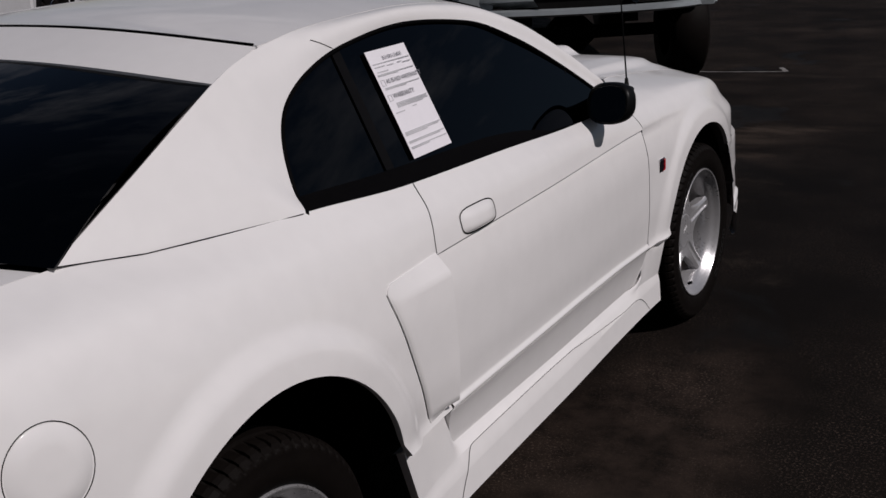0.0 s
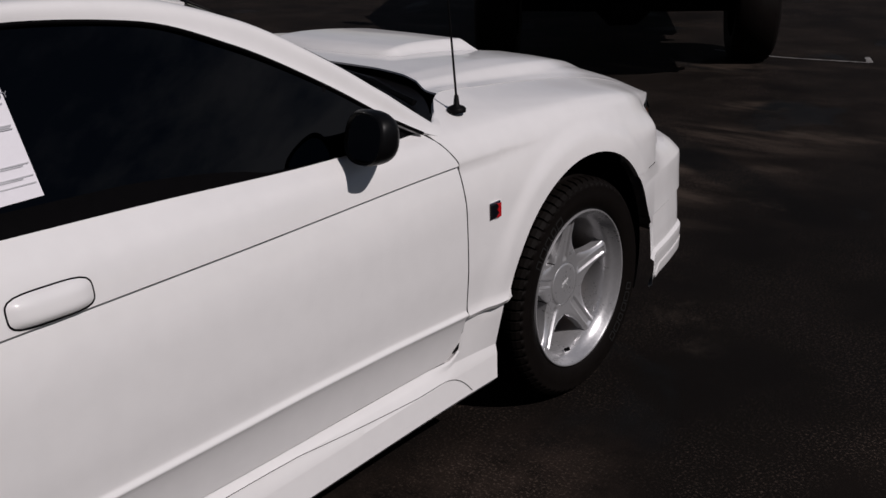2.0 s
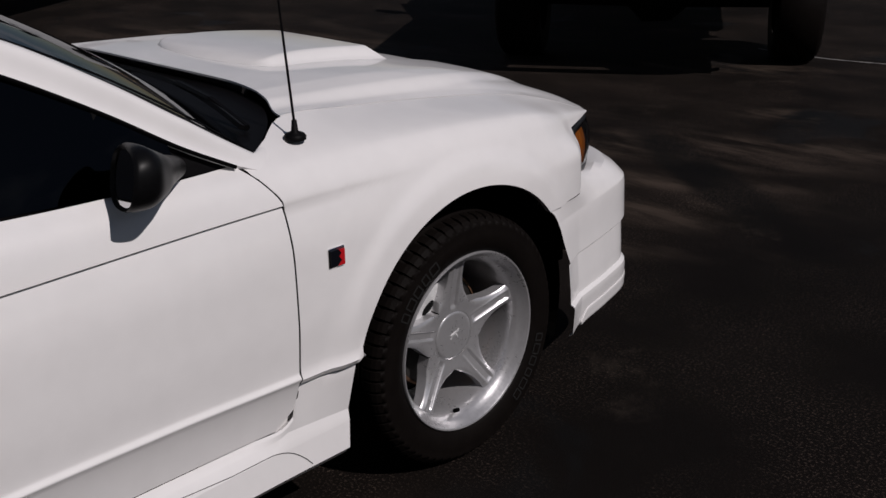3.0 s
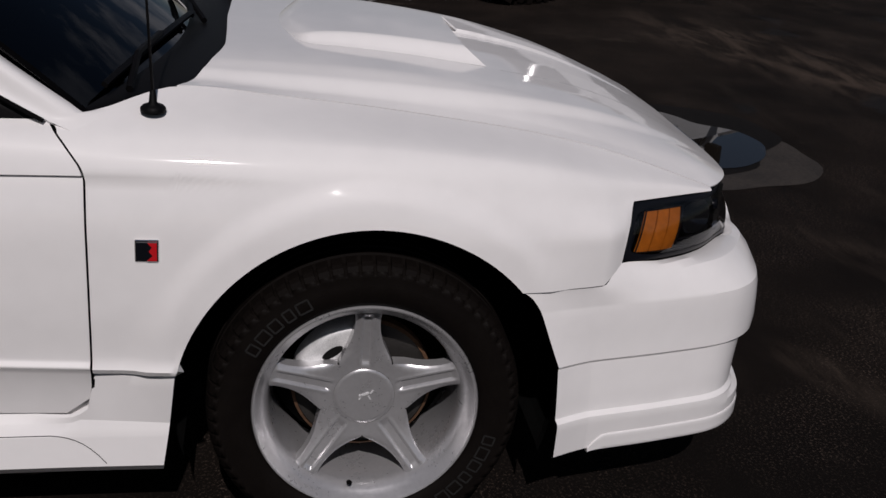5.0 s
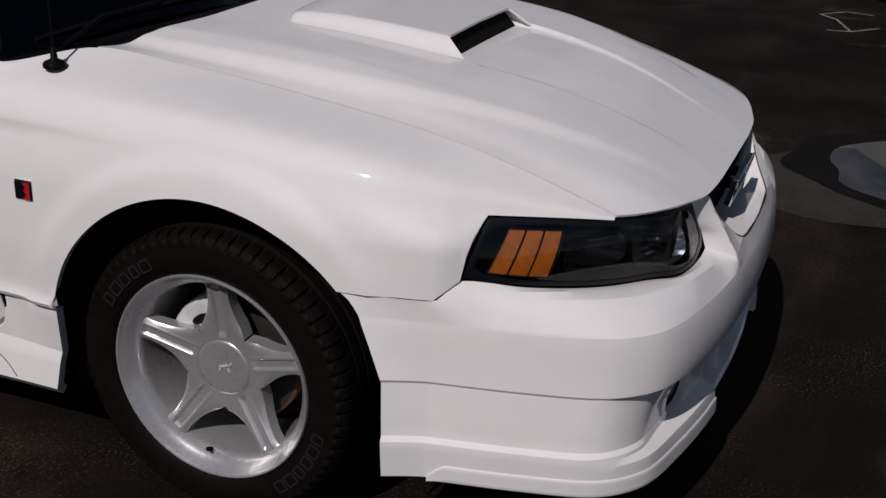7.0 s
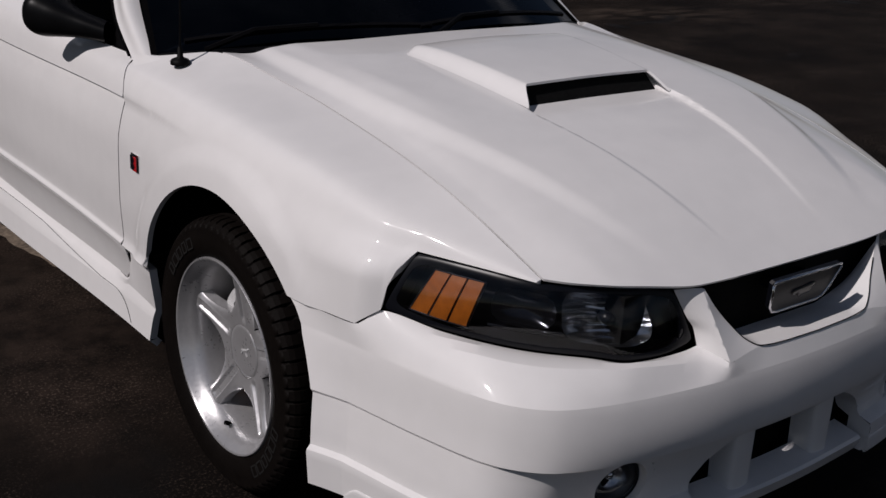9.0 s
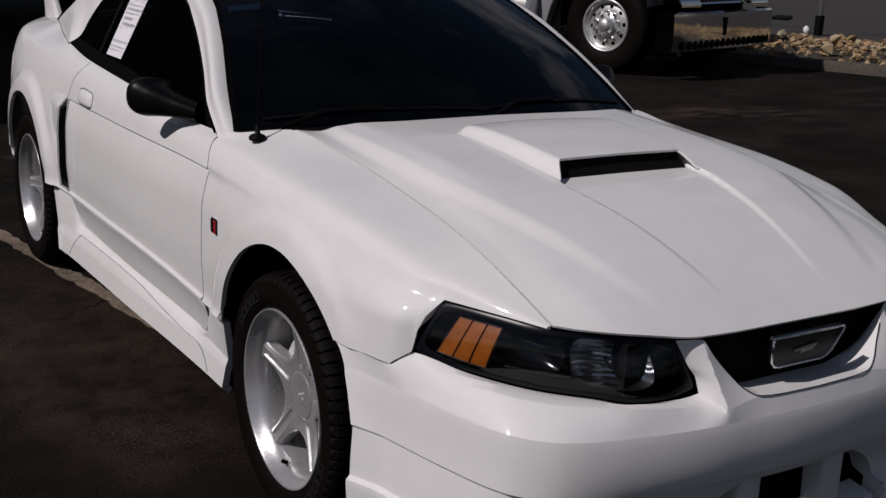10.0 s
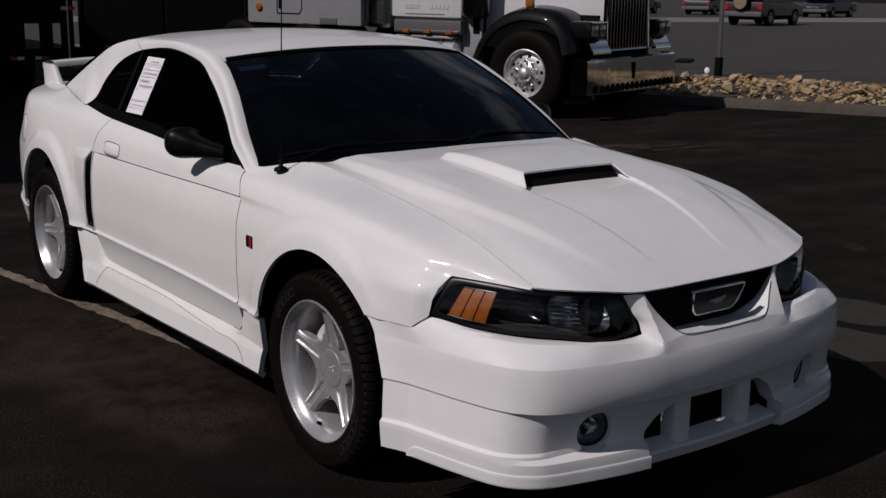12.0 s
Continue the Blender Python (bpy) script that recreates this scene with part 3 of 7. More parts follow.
bm = bmesh.new()
for side in (1, -1):
    upper = [0.424, 0.45, 0.49, 0.53, 0.544, 0.548]
    patch(bm, lambda u, v: plan_at(u, band(u, float(np.interp(v, np.linspace(0, 1, 6), upper))), float(np.interp(v, np.linspace(0, 1, 6), upper))), 90, 0, side, 0, vs=np.linspace(0, 1, 6))
    # top ledge between the edge of the bumper and the lamps
    def ledge(u, v):
        o, i = plan_at(u, band(u, 0.548), 0.548), FRONT_INNER(u)
        m = o.lerp(i, v)
        k = min(1.0, max(0.0, (u - 0.60) / 0.14))
        f = min(1.0, max(0.0, (m.x - 0.16) / 0.30))
        fold = 0.012 * min(v / 0.5, (1 - v) / 0.5) * f * f * (3 - 2 * f)
        return Vector((m.x, m.y, m.z + (0.008 + 0.020 * step_up((u - 0.18) / 0.2)) * math.sin(math.pi * v) * (1 - k) + fold * k))
    patch(bm, ledge, 90, 0, side, 0, vs=[0, 0.035, 0.10, 0.25, 0.5, 0.75, 1])
    lower = [0.205, 0.213, 0.235, 0.263, 0.275, 0.286, 0.294, 0.302, 0.310, 0.318, 0.326, 0.334, 0.342, 0.350, 0.358, 0.366, 0.374, 0.385, 0.392, 0.40, 0.408, 0.417, 0.4239]
    steps = np.linspace(0, 1, len(lower))
    def opening_x(z):
        return float(np.interp(z, [0.205, 0.270, 0.31, 0.342, 0.362, 0.377, 0.385], [0.292, 0.304, 0.290, 0.260, 0.228, 0.199, 0.180]))
    def lower_at(u, v):
        z = float(np.interp(v, steps, lower))
        end = plan_t(opening_x(z))
        p = plan_at(u * end, band(u * end, z), z)
        off = (p - FOG_C) - FOG_N * (p - FOG_C).dot(FOG_N)
        if off.length < FOG_R + 0.003 and z > 0.287:                    # the round recess of the fog lamp
            p = FOG_C + off - FOG_N * 0.03
        return p
    patch(bm, lower_at, 0, 0, side, 0.0, us=np.linspace(0, 1, 170), vs=steps, sharp=25)
    # the cheek of the opening, its brow and the soffit behind it
    def cheek_at(u, v):
        q = lower_at(1.0, v * float(steps[lower.index(0.385)]))
        return Vector((q.x - 0.004 * u, q.y - 0.055 * u, q.z))
    patch(bm, cheek_at, 3, 0, side, 0, (0, 2.2, 0.3), vs=np.linspace(0, 1, 15))
    t1 = plan_t(0.180)
    def brow_at(u, v):
        z = 0.385 + 0.0389 * v
        t = t1 + (1 - t1) * u
        return plan_at(t, band(t, z), z)
    patch(bm, brow_at, 12, 5, side, 0)
    patch(bm, lambda u, v: plan_at(t1 + (1 - t1) * u, band(1.0, 0.385) + 0.05 * v, 0.385 + 0.004 * v), 12, 3, side, 0, (0, 2.2, 0.6))
    # the rib between lamp and grille: a bright top face and a side face down to the grille seam
    seam = line_through((0.173, 2.250, 0.588), (0.205, 2.236, 0.603), (0.235, 2.214, 0.635), (0.262, 2.196, 0.670), (0.284, 2.183, 0.706))
    def crest(v):
        return Vector((0.267, 2.255, 0.577)).lerp(Vector((0.288, 2.180, 0.708)), v)
    inner = line_through((0.290, 2.188, 0.592), (0.294, 2.178, 0.624), (0.312, 2.172, 0.650), (0.326, 2.164, 0.678), (0.340, 2.156, 0.706))
    def rib_at(u, v):
        return inner(v).lerp(crest(v), u) + Vector((0, 0.002, 0.0015)) * math.sin(math.pi * u) * step_up(v / 0.15)
    patch(bm, rib_at, 8, 16, side, 0.0, (0, 2.0, 0.5))
    patch(bm, lambda u, v: crest(v).lerp(seam(v), u), 5, 12, side, 0.0, (0.3, 2.1, 0.6))
    # the white floor of the grille opening inside its seam
    def well_at(u, v):
        c = FRONT_INNER(1.0).lerp(Vector((0.173, 2.250, 0.588)), u * 2) if u < 0.5 else seam((u - 0.5) * 2)
        e = Vector((0.245 * u, 2.155, 0.578 + 0.09 * max(0, u - 0.55) ** 1.2))
        return c.lerp(e, v) - Vector((0, 0, 0.002))
    patch(bm, well_at, 24, 5, side, 0.0, (0, 2.1, 1.2))
bmesh.ops.remove_doubles(bm, verts=bm.verts, dist=2e-5)
smooth_all(bm, 42)
for e in bm.edges:                                        # the rib's rounded crest, and the crisp edge under the ledge
    c = (e.verts[0].co + e.verts[1].co) / 2
    if c.z > 0.579 and 0.262 < abs(c.x) < 0.345 and c.y > 2.15 and len(e.link_faces) == 2:
        e.smooth = True
    if c.y > 2.05 and all(abs(v.co.z - 0.548) < 2e-4 for v in e.verts):
        e.smooth = False
bumper = part("front_bumper", bm, WHITE, CAR)
bm = bmesh.new()
for side in (1, -1):
    f = line_through((0.0, 2.258, 0.583), (0.10, 2.256, 0.584), (0.173, 2.250, 0.588), (0.205, 2.236, 0.603), (0.235, 2.214, 0.635), (0.262, 2.196, 0.670))
    ribbon(bm, [Vector((side * f(k / 30).x, f(k / 30).y + 0.0005, f(k / 30).z + 0.001)) for k in range(31)], 0.0022, (0, 0.5, 1), 0.0008)
part("grille_seam", bm, TRIM, bumper)
bm = bmesh.new()
for side in (1, -1):
    patch(bm, lambda u, v: Vector((0.36 * u, 2.115 - 0.05 * u, 0.20 + 0.24 * v)), 4, 4, side, 0)
    patch(bm, lambda u, v: Vector((0.30 * u, 2.150 - 0.02 * u, 0.57 + 0.145 * v)), 4, 4, side, 0)
part("grille", bm, DARK, CAR, "black grille openings")
for side in (1, -1):
    # the blade across the foot of the opening
    bm = bmesh.new()
    t0 = plan_t(0.286)
    def blade_at(u, v):
        z = float(np.interp(v, [0, 0.08, 0.5, 0.6, 1], [0.202, 0.207, 0.240, 0.246, 0.258]))
        return plan_at(t0 + (1 - t0) * u, float(np.interp(v, [0, 0.08, 0.5, 0.6, 1], [0.05, 0.042, 0.030, 0.036, 0.10])), z)
    patch(bm, blade_at, 20, 0, side, 0.0, vs=[0, 0.08, 0.3, 0.5, 0.55, 0.6, 0.8, 1], sharp=30)
    part("chin_blade", bm, WHITE, bumper, "white blade below the opening")
    bm = bmesh.new()
    x0 = 0.136
    patch(bm, lambda u, v: Vector((x0 + 0.037 * math.cos(math.pi * u) * (0.92 + 0.12 * v), 2.223 + 0.010 * math.sin(math.pi * u) - 0.050 * abs(2 * u - 1) ** 8 - 0.004 * v, 0.238 + 0.165 * v)), 24, 5, side, 0, (x0, 2.15, 0.3))
    part("bumper_post", bm, WHITE, bumper, "white upright post")
    # the add-on splitter along the chin, from behind the wheel to the opening
    t2 = plan_t(0.295)
    def splitter_at(u, v):
        t = 0.125 + (t2 - 0.125) * u
        top = 0.210 + 0.036 * step_up((t - 0.122) / 0.035) ** 0.5
        z = 0.2035 + (top - 0.2035) * v
        return plan_at(t, band(t, max(z, 0.214)) - 0.0032 + 0.008 * max(0.0, 1 - v / 0.15) ** 2 + 0.0022 * max(0.0, (v - 0.88) / 0.12) ** 2, z)
    part("splitter", patch(bmesh.new(), splitter_at, 0, 0, side, 0.010, (0, 1.9, 0.25), us=np.r_[np.linspace(0, 0.05, 8), np.linspace(0.06, 1, 70)], vs=[0, 0.08, 0.15, 0.3, 0.5, 0.7, 0.88, 0.94, 1], sharp=30), WHITE, bumper, "white chin splitter")
# ---- greenhouse ----
# Edge lines on the right side: the side window's upper edge, and the outer edge of glass and roof.
window_top = curve_through([-0.945, -0.910, -0.895, -0.881, -0.861, -0.835, -0.797, -0.746, -0.69, -0.563, -0.441, -0.316, -0.157, -0.01, 0.196, 0.417, 0.556, 0.672], [0.972, 1.012, 1.053, 1.094, 1.128, 1.157, 1.184, 1.208, 1.226, 1.254, 1.267, 1.272, 1.267, 1.242, 1.171, 1.054, 0.966, 0.906])
FRAME_IN = [Vector(p) for p in ((0.770, 0.676, 0.905), (0.752, 0.556, 0.968), (0.712, 0.417, 1.056), (0.660, 0.196, 1.173), (0.624, -0.01, 1.244), (0.611, -0.316, 1.274), (0.620, -0.563, 1.256), (0.639, -0.748, 1.210), (0.660, -0.837, 1.159), (0.690, -0.884, 1.096), (0.732, -0.912, 1.016), (0.774, -0.943, 0.986), (0.712, -1.30, 1.005))]
FRAME_OUT = [Vector(p) for p in ((0.740, 0.738, 0.914), (0.702, 0.590, 1.006), (0.662, 0.457, 1.096), (0.602, 0.245, 1.213), (0.575, 0.0, 1.287), (0.572, -0.31, 1.308), (0.579, -0.62, 1.302), (0.594, -0.79, 1.287), (0.614, -0.92, 1.264), (0.627, -1.0, 1.239), (0.640, -1.10, 1.197), (0.655, -1.22, 1.144), (0.682, -1.475, 1.030))]
k = np.linspace(0, 1, len(FRAME_IN))
fin = [curve_through(k, [p[c] for p in FRAME_IN]) for c in range(3)]
fout = [curve_through(k, [p[c] for p in FRAME_OUT]) for c in range(3)]


PILLAR_FOOT = 0.07


def frame_at(u, v):
    """Pillars and roof rail in one sweep; its foot lies on the fender."""
    if u < PILLAR_FOOT:
        y = 0.742 + 0.065 * v
        a = height(y, 0.882)
        foot = skin(y, a + (1 - a) * v * 0.985) - Vector((0.0022, 0, 0.0022))
        k = step_up(u / PILLAR_FOOT)
        return foot.lerp(frame_at(PILLAR_FOOT, v), k)
    w = (u - PILLAR_FOOT) / (1 - PILLAR_FOOT)
    p = Vector([f(w) for f in fin]).lerp(Vector([f(w) for f in fout]), v)
    full = 0.021 - 0.009 * step_up((w - 0.22) / 0.12) - 0.009 * step_up((w - 0.42) / 0.25)
    bulge = full * math.sin(math.pi * v ** (1.7 - 0.7 * step_up((w - 0.22) / 0.12))) * min(1.0, (1 - u) / 0.08, 0.35 + 0.65 * w / 0.08)
    return p + Vector((bulge, 0, bulge * 0.8))


for side in (1, -1):
    part("side_frame", patch(bmesh.new(), frame_at, 120, 12, side, 0.016, (0, -0.2, 0.9), sharp=50), WHITE, CAR)

roof_edge_x = curve_through([-0.80, -0.62, -0.31, 0.0, 0.150], [0.594, 0.579, 0.572, 0.575, 0.580])
roof_edge_z = curve_through([-0.80, -0.62, -0.31, 0.0, 0.150], [1.286, 1.302, 1.308, 1.287, 1.256])


def roof_at(u, v):
    r = 2 * v - 1
    yf, yr = 0.154 + 0.098 * (1 - r * r), -0.814 - 0.046 * (1 - r ** 4)
    y = yr + (yf - yr) * u
    yc = min(max(y, -0.80), 0.150)
    return Vector((r * (roof_edge_x(yc) - 0.002), y, roof_edge_z(yc) + 0.038 * (1 - abs(r) ** 2.2) + 0.001))


part("roof", patch(bmesh.new(), roof_at, 30, 36, 1, 0.014, (0, -0.2, 0.9)), WHITE, CAR)


def rear_panel_at(u, v):
    r = 2 * v - 1
    w = 0.595 + (0.625 - 0.595) * u
    y = -0.823 - 0.046 * (1 - r ** 4) - (0.172 - 0.024 * (1 - r * r)) * u
    return Vector((r * w, y, 1.286 - 0.046 * u + (0.038 - 0.002 * u) * (1 - abs(r) ** 2.2)))


part("roof_rear_panel", patch(bmesh.new(), rear_panel_at, 8, 36, 1, 0.014, (0, -0.9, 0.8)), WHITE, CAR)
bm = bmesh.new()
patch(bm, lambda u, v: rear_panel_at(-0.03 - 0.03 * (1 - u), 0.008 + 0.984 * v) + Vector((0, 0.002, 0.0012)), 1, 36, 1, 0.006, (0, -0.9, 0.8))
part("roof_seal", bm, TRIM, CAR)


def shield_at(u, v):
    r = 2 * v - 1
    xb, xt = 0.738, 0.577
    yb, yt = 0.735 + 0.157 * (1 - r * r), 0.150 + 0.098 * (1 - r * r)
    zb, zt = 0.913 + 0.025 * (1 - r * r), 1.257 + 0.040 * (1 - abs(r) ** 2.2)
    x = r * (xb + (xt - xb) * u)
    bow = 0.02 * math.sin(math.pi * u)
    return Vector((x, yb + (yt - yb) * u + bow * 0.6, zb + (zt - zb) * u + bow))


shield = part("windshield", patch(bmesh.new(), shield_at, 20, 32, 1, 0.005, (0, 0, 0.8)), SHIELD, CAR, "tinted windshield")
bm = bmesh.new()
patch(bm, lambda u, v: shield_at(0.972 + 0.033 * u, v) + Vector((0, 0.003, 0.003)), 2, 32, 1, 0.002, (0, 0, 0.8))
for side in (1, -1):
    patch(bm, lambda u, v: shield_at(u, 0.993 + 0.010 * v) + Vector((0, 0.003, 0.003)), 20, 2, side, 0.002, (0, 0, 0.8))
part("windshield_seal", bm, TRIM, shield)


def rear_glass_at(u, v):
    r = 2 * v - 1
    w = 0.624 + (0.688 - 0.624) * u
    y = -0.995 - 0.022 * (1 - r * r) + (-0.48 - 0.12 * (1 - r * r)) * u
    z = 1.236 + 0.036 * (1 - abs(r) ** 2.2) - (0.206) * u
    bow = 0.02 * math.sin(math.pi * u)
    return Vector((r * w, y - bow * 0.6, z + bow))


part("rear_window", patch(bmesh.new(), rear_glass_at, 16, 28, 1, 0.005, (0, -1, 0.7)), GLASS, CAR, "black tinted rear window")

# Side glass: door window, quarter window and the black post between them.
def pane_x(z):
    return 0.743 - 0.488 * (z - 0.9905)


def glass_low(y):
    return edge_z(y) + 0.004


def pane(bm, y0, y1, side, inset=0.0, n=30, low=glass_low):
    def at(u, v):
        y = y0 + (y1 - y0) * u
        b = low(y)
        z = b + max(0.002, window_top(y) - 0.004 - b) * v
        return Vector((pane_x(z) - inset, y, z))
    return patch(bm, at, n, 14, side, 0.004, (0, -0.2, 0.9))


for side in (1, -1):
    window = part("door_window", pane(bmesh.new(), -0.580, 0.53, side), GLASS, door_objects[side], "dark tinted door window")
    part("quarter_window", pane(bmesh.new(), -0.935, -0.604, side, n=60), GLASS, CAR, "dark tinted quarter window")
    part("window_post", pane(bmesh.new(), -0.607, -0.576, side, -0.004, 4), BLACK, CAR, "black window post")
    # black belt moulding under the glass
    bm = bmesh.new()
    def belt_at(u, v):
        y = -0.941 + 1.605 * u
        h = float(np.interp(y, [-0.94, -0.6, 0.1, 0.66], [0.022, 0.034, 0.034, 0.012]))
        return Vector((edge_x(y) - 0.002 - 0.022 * v - 0.012 * v * v, y, edge_z(y) - 0.004 + (h + 0.004) * v))
    patch(bm, belt_at, 50, 4, side, 0.006)
    part("belt_moulding", bm, TRIM, CAR, "black belt moulding")
    # mirror sail in the front corner
    bm = bmesh.new()
    patch(bm, lambda u, v: Vector((0.752 - 0.20 * (v * (window_top(0.40 + 0.27 * u) - edge_z(0.40 + 0.27 * u))) + 0.004 - 0.30 * max(0, v - 0.5) * (1 - u) * 0.1, 0.40 + 0.27 * u, edge_z(0.40 + 0.27 * u) + v * max(0.001, window_top(0.40 + 0.27 * u) - edge_z(0.40 + 0.27 * u) - 0.003))), 10, 8, side, 0.004, (0, 0.3, 0.9))
    part("mirror_sail", bm, BLACK, CAR, "black triangular window corner")
    bm = bmesh.new()
    seal = [(frame_at(t, 0.0) + Vector((0.003, 0, -0.004))) for t in np.linspace(0.075, 0.912, 90)]
    tube(bm, [Vector((p.x * side, p.y, p.z)) for p in seal], 0.0045, 6)
    bm2 = bmesh.new()
    tube(bm2, [Vector((p.x * side, p.y, p.z)) for p in (frame_at(0.548 + 0.014 * k / 12, 0.02 + 0.50 * k / 12) + Vector((0.0006, 0, 0.0006)) for k in range(13))], 0.0009, 5)
    part("pillar_joint", bm2, TRIM, CAR)
    part("window_seal", bm, TRIM, CAR)
    line = [frame_at(u, 0.0) for u in np.linspace(0.925, 1.0, 14)] + [frame_at(1.0, v) for v in np.linspace(0.04, 1.0, 18)]
    part("pillar_seam", tube(bmesh.new(), [Vector((side * p.x, p.y, p.z)) for p in (q + Vector((0.0006, 0, 0.0004)) for q in line)], 0.0011, 5), TRIM, CAR)

# Door mirrors, their glass turned in towards the cabin.
mirror_x = curve_through([0, 0.25, 0.5, 0.75, 1], [0.860, 0.864, 0.850, 0.812, 0.762])
mirror_y = curve_through([0, 0.25, 0.5, 0.75, 1], [0.362, 0.385, 0.412, 0.457, 0.506])
mirror_z = curve_through([0, 0.25, 0.5, 0.75, 1], [0.967, 0.968, 0.962, 0.950, 0.936])
mirror_w = curve_through([0, 0.06, 0.25, 0.5, 0.75, 1], [0.068, 0.0725, 0.074, 0.058, 0.044, 0.044])
mirror_h = curve_through([0, 0.06, 0.25, 0.5, 0.75, 1], [0.054, 0.0575, 0.059, 0.049, 0.034, 0.026])


def mirror_ring(s, a, k=1.0):
    """A point of the mirror shell: s runs from the glass to the window corner."""
    c, q = math.cos(a), math.sin(a)
    sq = (abs(c) ** 2.6 + abs(q) ** 2.6) ** (-1 / 2.6) * k
    turn = radians(-14 + 70 * step_up(s))
    lat = c * sq * mirror_w(s)
    return Vector((mirror_x(s) + lat * math.cos(turn), mirror_y(s) + lat * math.sin(turn) + 0.20 * q * sq * mirror_h(s) * (1 - s) ** 3, mirror_z(s) + q * sq * mirror_h(s) + 0.08 * lat * (1 - s)))


for side in (1, -1):
    bm = patch(bmesh.new(), lambda u, v: mirror_ring(u, 2 * math.pi * v), 24, 40, side, 0, (0.85, 0.42, 0.96))
    lip = patch(bmesh.new(), lambda u, v: mirror_ring(0.0, 2 * math.pi * v, 1.0 - 0.09 * u) + Vector((0, 0.006 * u, 0)), 2, 40, side, 0, (0.85, 0.6, 0.96))
    me = bpy.data.meshes.new("lip")
    lip.to_mesh(me)
    lip.free()
    bm.from_mesh(me)
    bpy.data.meshes.remove(me)
    bmesh.ops.remove_doubles(bm, verts=bm.verts, dist=1e-5)
    smooth_all(bm, 50)
    mirror = part("door_mirror", bm, SATIN, CAR, "glossy black door mirror")
    bm = patch(bmesh.new(), lambda u, v: mirror_ring(0.0, 2 * math.pi * v, 0.93 * u) + Vector((0, 0.006, 0)), 4, 40, side, 0, (0.85, 0.6, 0.96))
    part("mirror_glass", bm, MIRROR, mirror, "mirror glass")

# Deck lid, rear bumper, tail lamps and the arched rear wing.
def deck_at(u, v):
    r = 2 * v - 1
    y = -1.49 - 0.10 * (1 - r * r) - (0.66 - 0.10 * (1 - r * r)) * u
    return Vector((r * (edge_x(max(y, -2.27)) - 0.004), y, edge_z(max(y, -2.27)) + 0.02 * (1 - r * r) - 0.02 * u * u))


part("deck_lid", patch(bmesh.new(), deck_at, 16, 24, 1, 0.014, (0, -1.8, 0.3)), WHITE, CAR)


def tail_at(u, v):
    r = 2 * v - 1
    z = 0.30 + 0.68 * u
    s = min(height(-2.26, max(0.34, z)), 0.99)
    x = skin(-2.265, s).x
    return Vector((x * math.sin(r * math.pi / 2), -2.265 - 0.10 * math.cos(r * math.pi / 2) * (1 - 0.5 * u), z))


part("rear_bumper", patch(bmesh.new(), tail_at, 12, 28, 1, 0.01, (0, -1.8, 0.6)), WHITE, CAR)
for side in (1, -1):
    bm = bmesh.new()
    patch(bm, lambda u, v: skin(-2.10 - 0.165 * u, height(-2.10 - 0.165 * u, 0.70 + 0.17 * v)) + Vector((0.004, 0, 0)), 8, 6, side, 0.004)
    part("tail_lamp", bm, TAILRED, CAR, "dark red tail lamp")
    # lower rear valance behind the wheel
    bm = bmesh.new()
    patch(bm, lambda u, v: Vector((flank(-1.615 - 0.615 * u) + 0.012 - 0.03 * v, -1.615 - 0.615 * u, 0.405 - 0.13 * v)), 12, 4, side, 0.02)
    part("rear_valance", bm, WHITE, CAR)

def wing_at(u, v):
    r = 2 * u - 1
    a = 2 * math.pi * v
    c, q = math.cos(a), math.sin(a)
    chord = 0.085 + 0.012 * abs(r) ** 3
    return Vector((0.588 * r, -2.045 - 0.045 * (1 - r * r) + chord * c, 1.098 + 0.020 * (1 - r * r) + 0.016 * q * (1.2 - 0.4 * c) + 0.016 * c))


wing = part("rear_wing", patch(bmesh.new(), wing_at, 32, 20, 1, 0, (0, -2.05, 1.1)), WHITE, CAR, "white arched rear wing on two swept feet")
for side in (1, -1):
    def foot_at(u, v):
        a = 2 * math.pi * v
        c, q = math.cos(a), math.sin(a)
        half = 0.150 - 0.085 * u + 0.03 * u * u
        mid = -2.015 - 0.040 * u
        return Vector((0.566 + 0.010 * u + (0.024 - 0.006 * u) * math.copysign(abs(c) ** 0.6, c), mid + half * math.copysign(abs(q) ** 0.8, q), 0.975 + 0.128 * u))
    bm = patch(bmesh.new(), foot_at, 10, 28, side, 0, (0.60, -2.02, 1.04))
    bmesh.ops.remove_doubles(bm, verts=bm.verts, dist=1e-5)
    smooth_all(bm, 50)
    part("wing_foot", bm, WHITE, wing)
